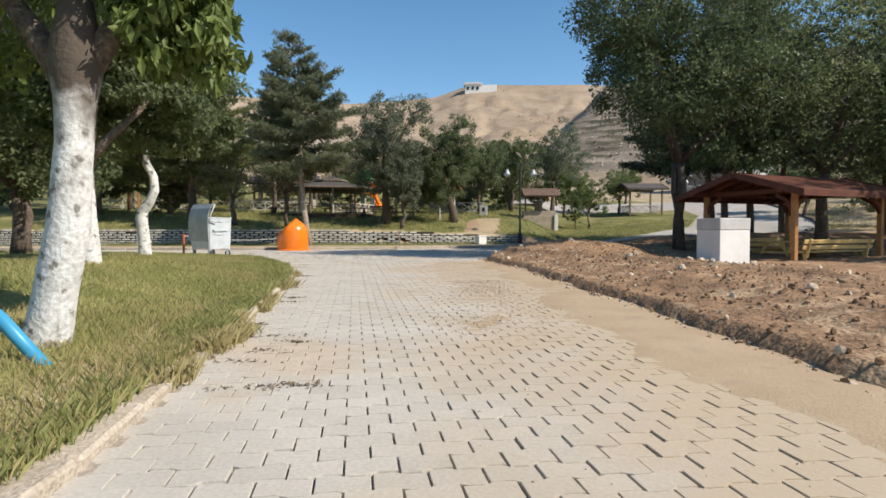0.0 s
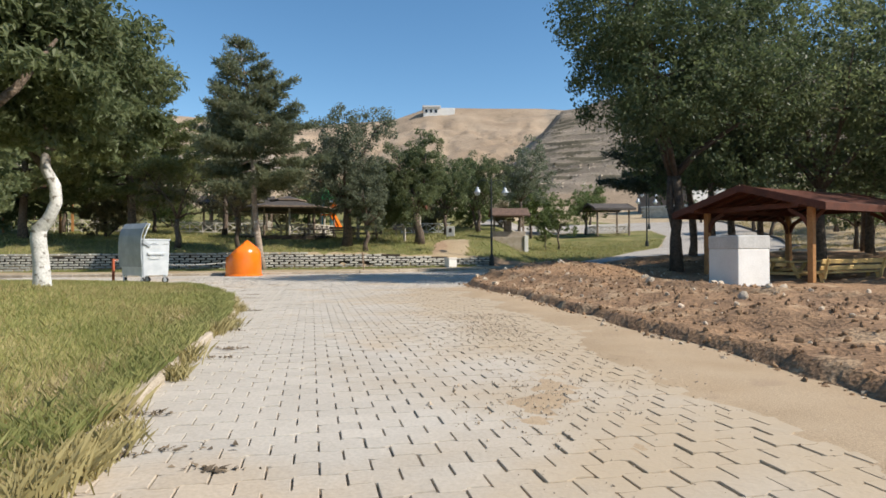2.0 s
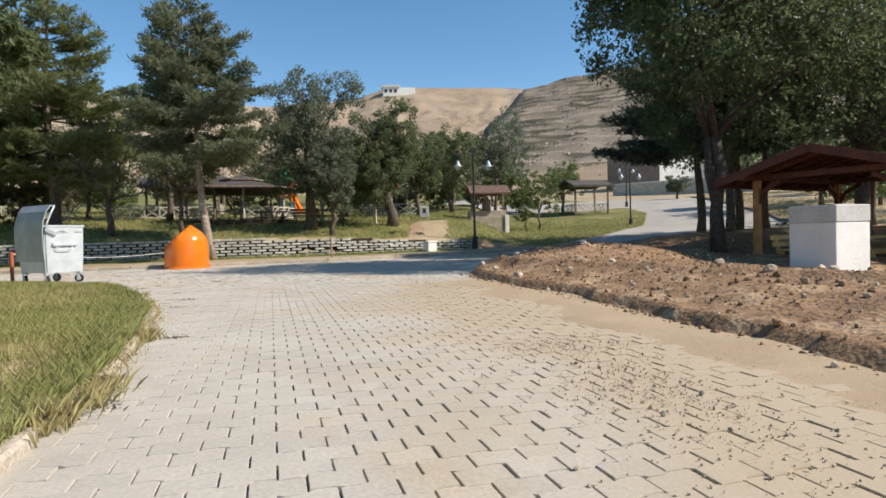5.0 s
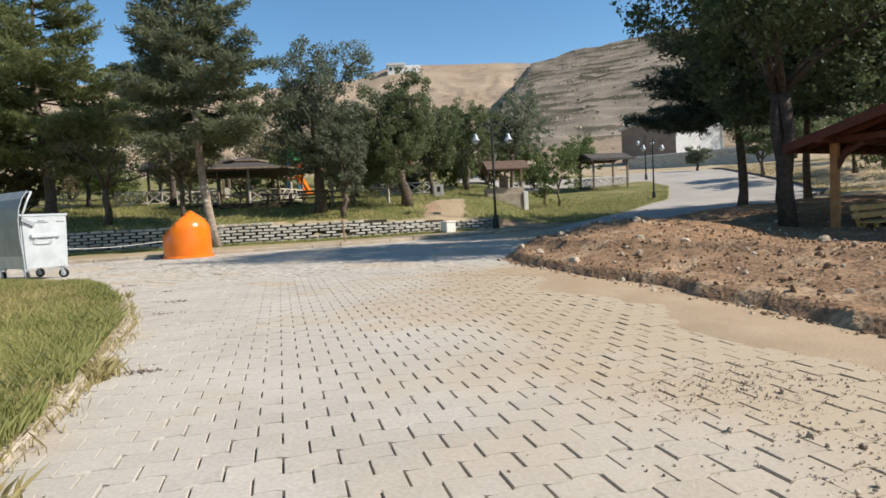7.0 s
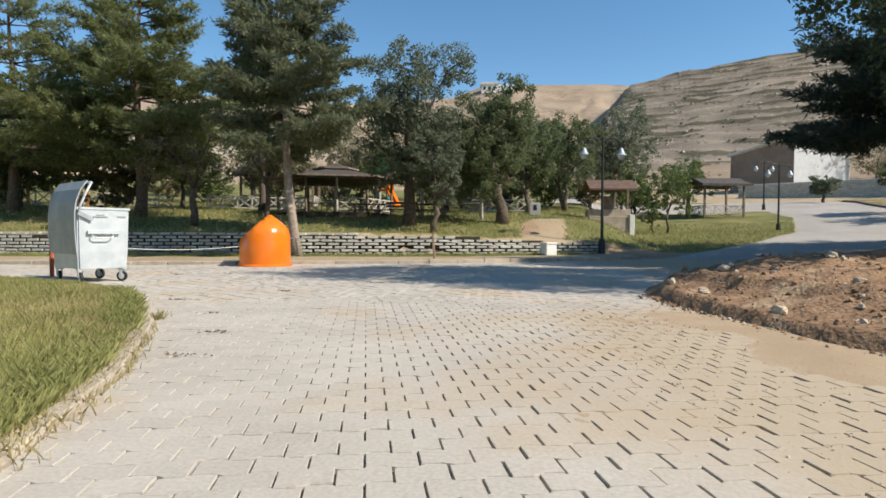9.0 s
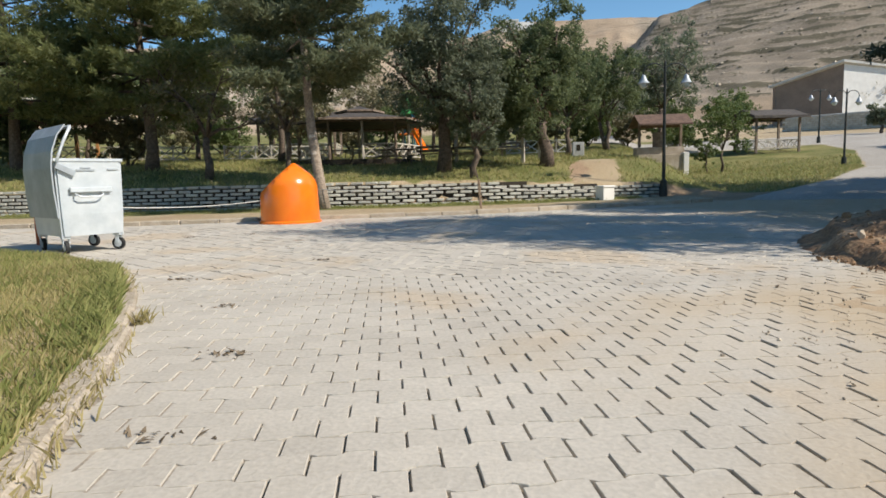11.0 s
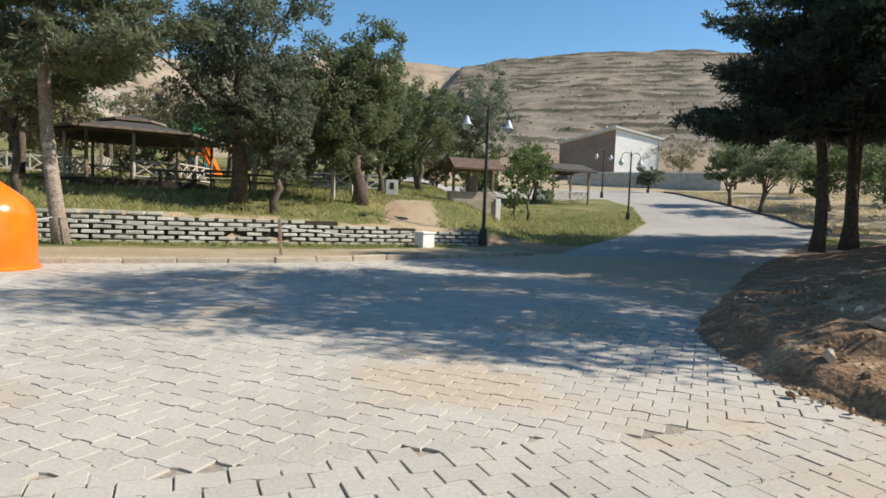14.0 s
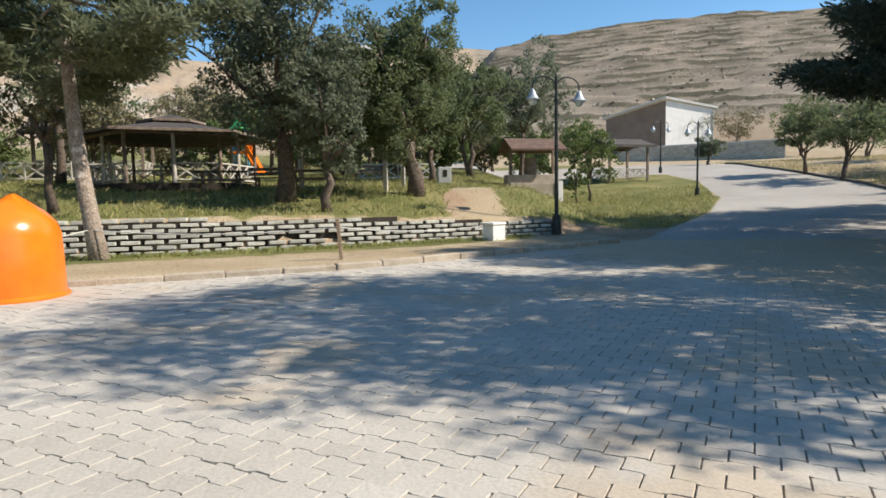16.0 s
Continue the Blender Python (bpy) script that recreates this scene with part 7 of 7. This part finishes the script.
shapes = [[paver_shape(f, 7 * i + f) for i in range(5)] for f in (0, 1)]
pav_me = []
for f in (0, 1):
    row_ = []
    for v, fc in shapes[f]:
        me = bpy.data.meshes.new("paver")
        me.from_pydata([tuple(p) for p in v.tolist()], [], fc)
        me.materials.append(M["paver"])
        row_.append(me)
    pav_me.append(row_)
V, F, o, singles = [], [], 0, 0
rnd = random.Random(12)
for ang, cu, cv, field in ((ANG, CU, CV, 0), (ANG2, CU2, CV2, 1)):
    q, r = np.meshgrid(np.arange(-150, 150), np.arange(-190, 230))
    u = q * LEN + (r % 2) * LEN / 2
    X, Y = cu[0] * u + cv[0] * r * ROW, cu[1] * u + cv[1] * r * ROW
    seam = Y - (13.74 + 0.12 * (X + 2))
    ok = (Y > -9) & (Y < 31.5) & (X > -17) & (X < 15) & ((seam < 0.05) if field == 0 else (seam > 0.03))
    ok &= ~((Y < 13.9) & (X < kerb_x(Y) + 0.04)) & ~((Y >= 13.9) & (X < -6.6) & (Y < line_at(KERB_L[9:][::-1], X) + 0.05))
    ok &= ~((X < 4.6) & (Y > line_at(KERB_F, X) - 0.02)) & ~((X >= 4.6) & (Y > 29.5 + (X - 4.6) * 0.9)) & (X < bank_x(Y) + 0.25)
    for x, y, f, zn in zip(X[ok], Y[ok], (r % 2)[ok], 0.006 * fbm(X[ok], Y[ok], 0.7, 61, 2)):
        i = rnd.randrange(5)
        zz = float(zn) + rnd.uniform(-0.002, 0.002) - 0.004 * field
        tilt = rnd.uniform(-0.6, 0.6), rnd.uniform(-0.6, 0.6)
        if singles < 300 and abs(x + 0.6) < 1.0 and 6.2 < y < 13.5:
            ob = new("paver", pav_me[f][i])
            ob.parent = road
            ob.matrix_basis = pose(float(x), float(y), zz, *tilt, math.degrees(ang))
            singles += 1
        else:
            v, fc = shapes[f][i]
            R = np.array(Euler((radians(tilt[0]), radians(tilt[1]), ang)).to_matrix())
            V.append(v @ R.T + [x, y, zz])
            F += [tuple(j + o for j in t) for t in fc]
            o += len(v)
tagged(raw("paver_field", np.concatenate(V), F, M["paver"], road), kind="stuff")


def bed_z(x, y):
    u = x * CU[0] + y * CU[1]
    fill = np.maximum(smooth(-0.2, -1.4, u + 0.5 * fbm(x, y, 0.8, 71, 3)), 0.75 * smooth(15, 19, y))
    fill = np.maximum(fill, 0.8 * smooth(1.6, 3.4, u + 0.5 * fbm(x, y, 0.9, 72, 3)) * smooth(14, 12, y))
    z = -0.021 + 0.017 * np.clip(fill + 0.35 * fbm(x, y, 1.7, 73, 3), -0.1, 0.85 - 0.3 * smooth(12, 14, y))
    out = (y > line_at(KERB_F, np.minimum(x, 4.4)) + 0.1) & (x < 4.4)
    return np.where(out, -0.09, z)


bed = grid_mesh("bedding", np.arange(-18, 15, 0.22), np.arange(-10, 33, 0.22), bed_z, M["joint"])
bed.parent = road
bed["label"] = "sandy joints between the pavers"
LITTER = [(0.14, -1.95), (0.44, -1.87), (0.64, -1.82), (-0.7, 0.55), (0.06, -0.37), (-0.19, -0.09), (-0.45, -0.19), (0.0, -0.79), (-0.11, -1.17), (-1.1, 2.97), (-1.02, 2.47),
          (-4.3, 12.1), (-5.5, 13.4), (-3.55, 10.8), (-3.3, 9.7), (-8.4, 18.4), (-4.5, 14.9), (-7.4, 18.9), (-2.2, 6.9), (-1.6, 4.4)]
# dead leaves and straw blown together on the paving
lit = []
for k, (cx, cy) in enumerate(LITTER):
    for _ in range(12 + (k * 17) % 26):
        lit.append((cx + rnd.gauss(0, 0.07 + 0.02 * (k % 3)), cy + rnd.gauss(0, 0.03 + 0.015 * (k % 2)), 0.004))
ob = blades("leaf_litter", lit, 0.014, 0.016, "litter", "dead leaves and straw blown into the joints", 21, 3.0)
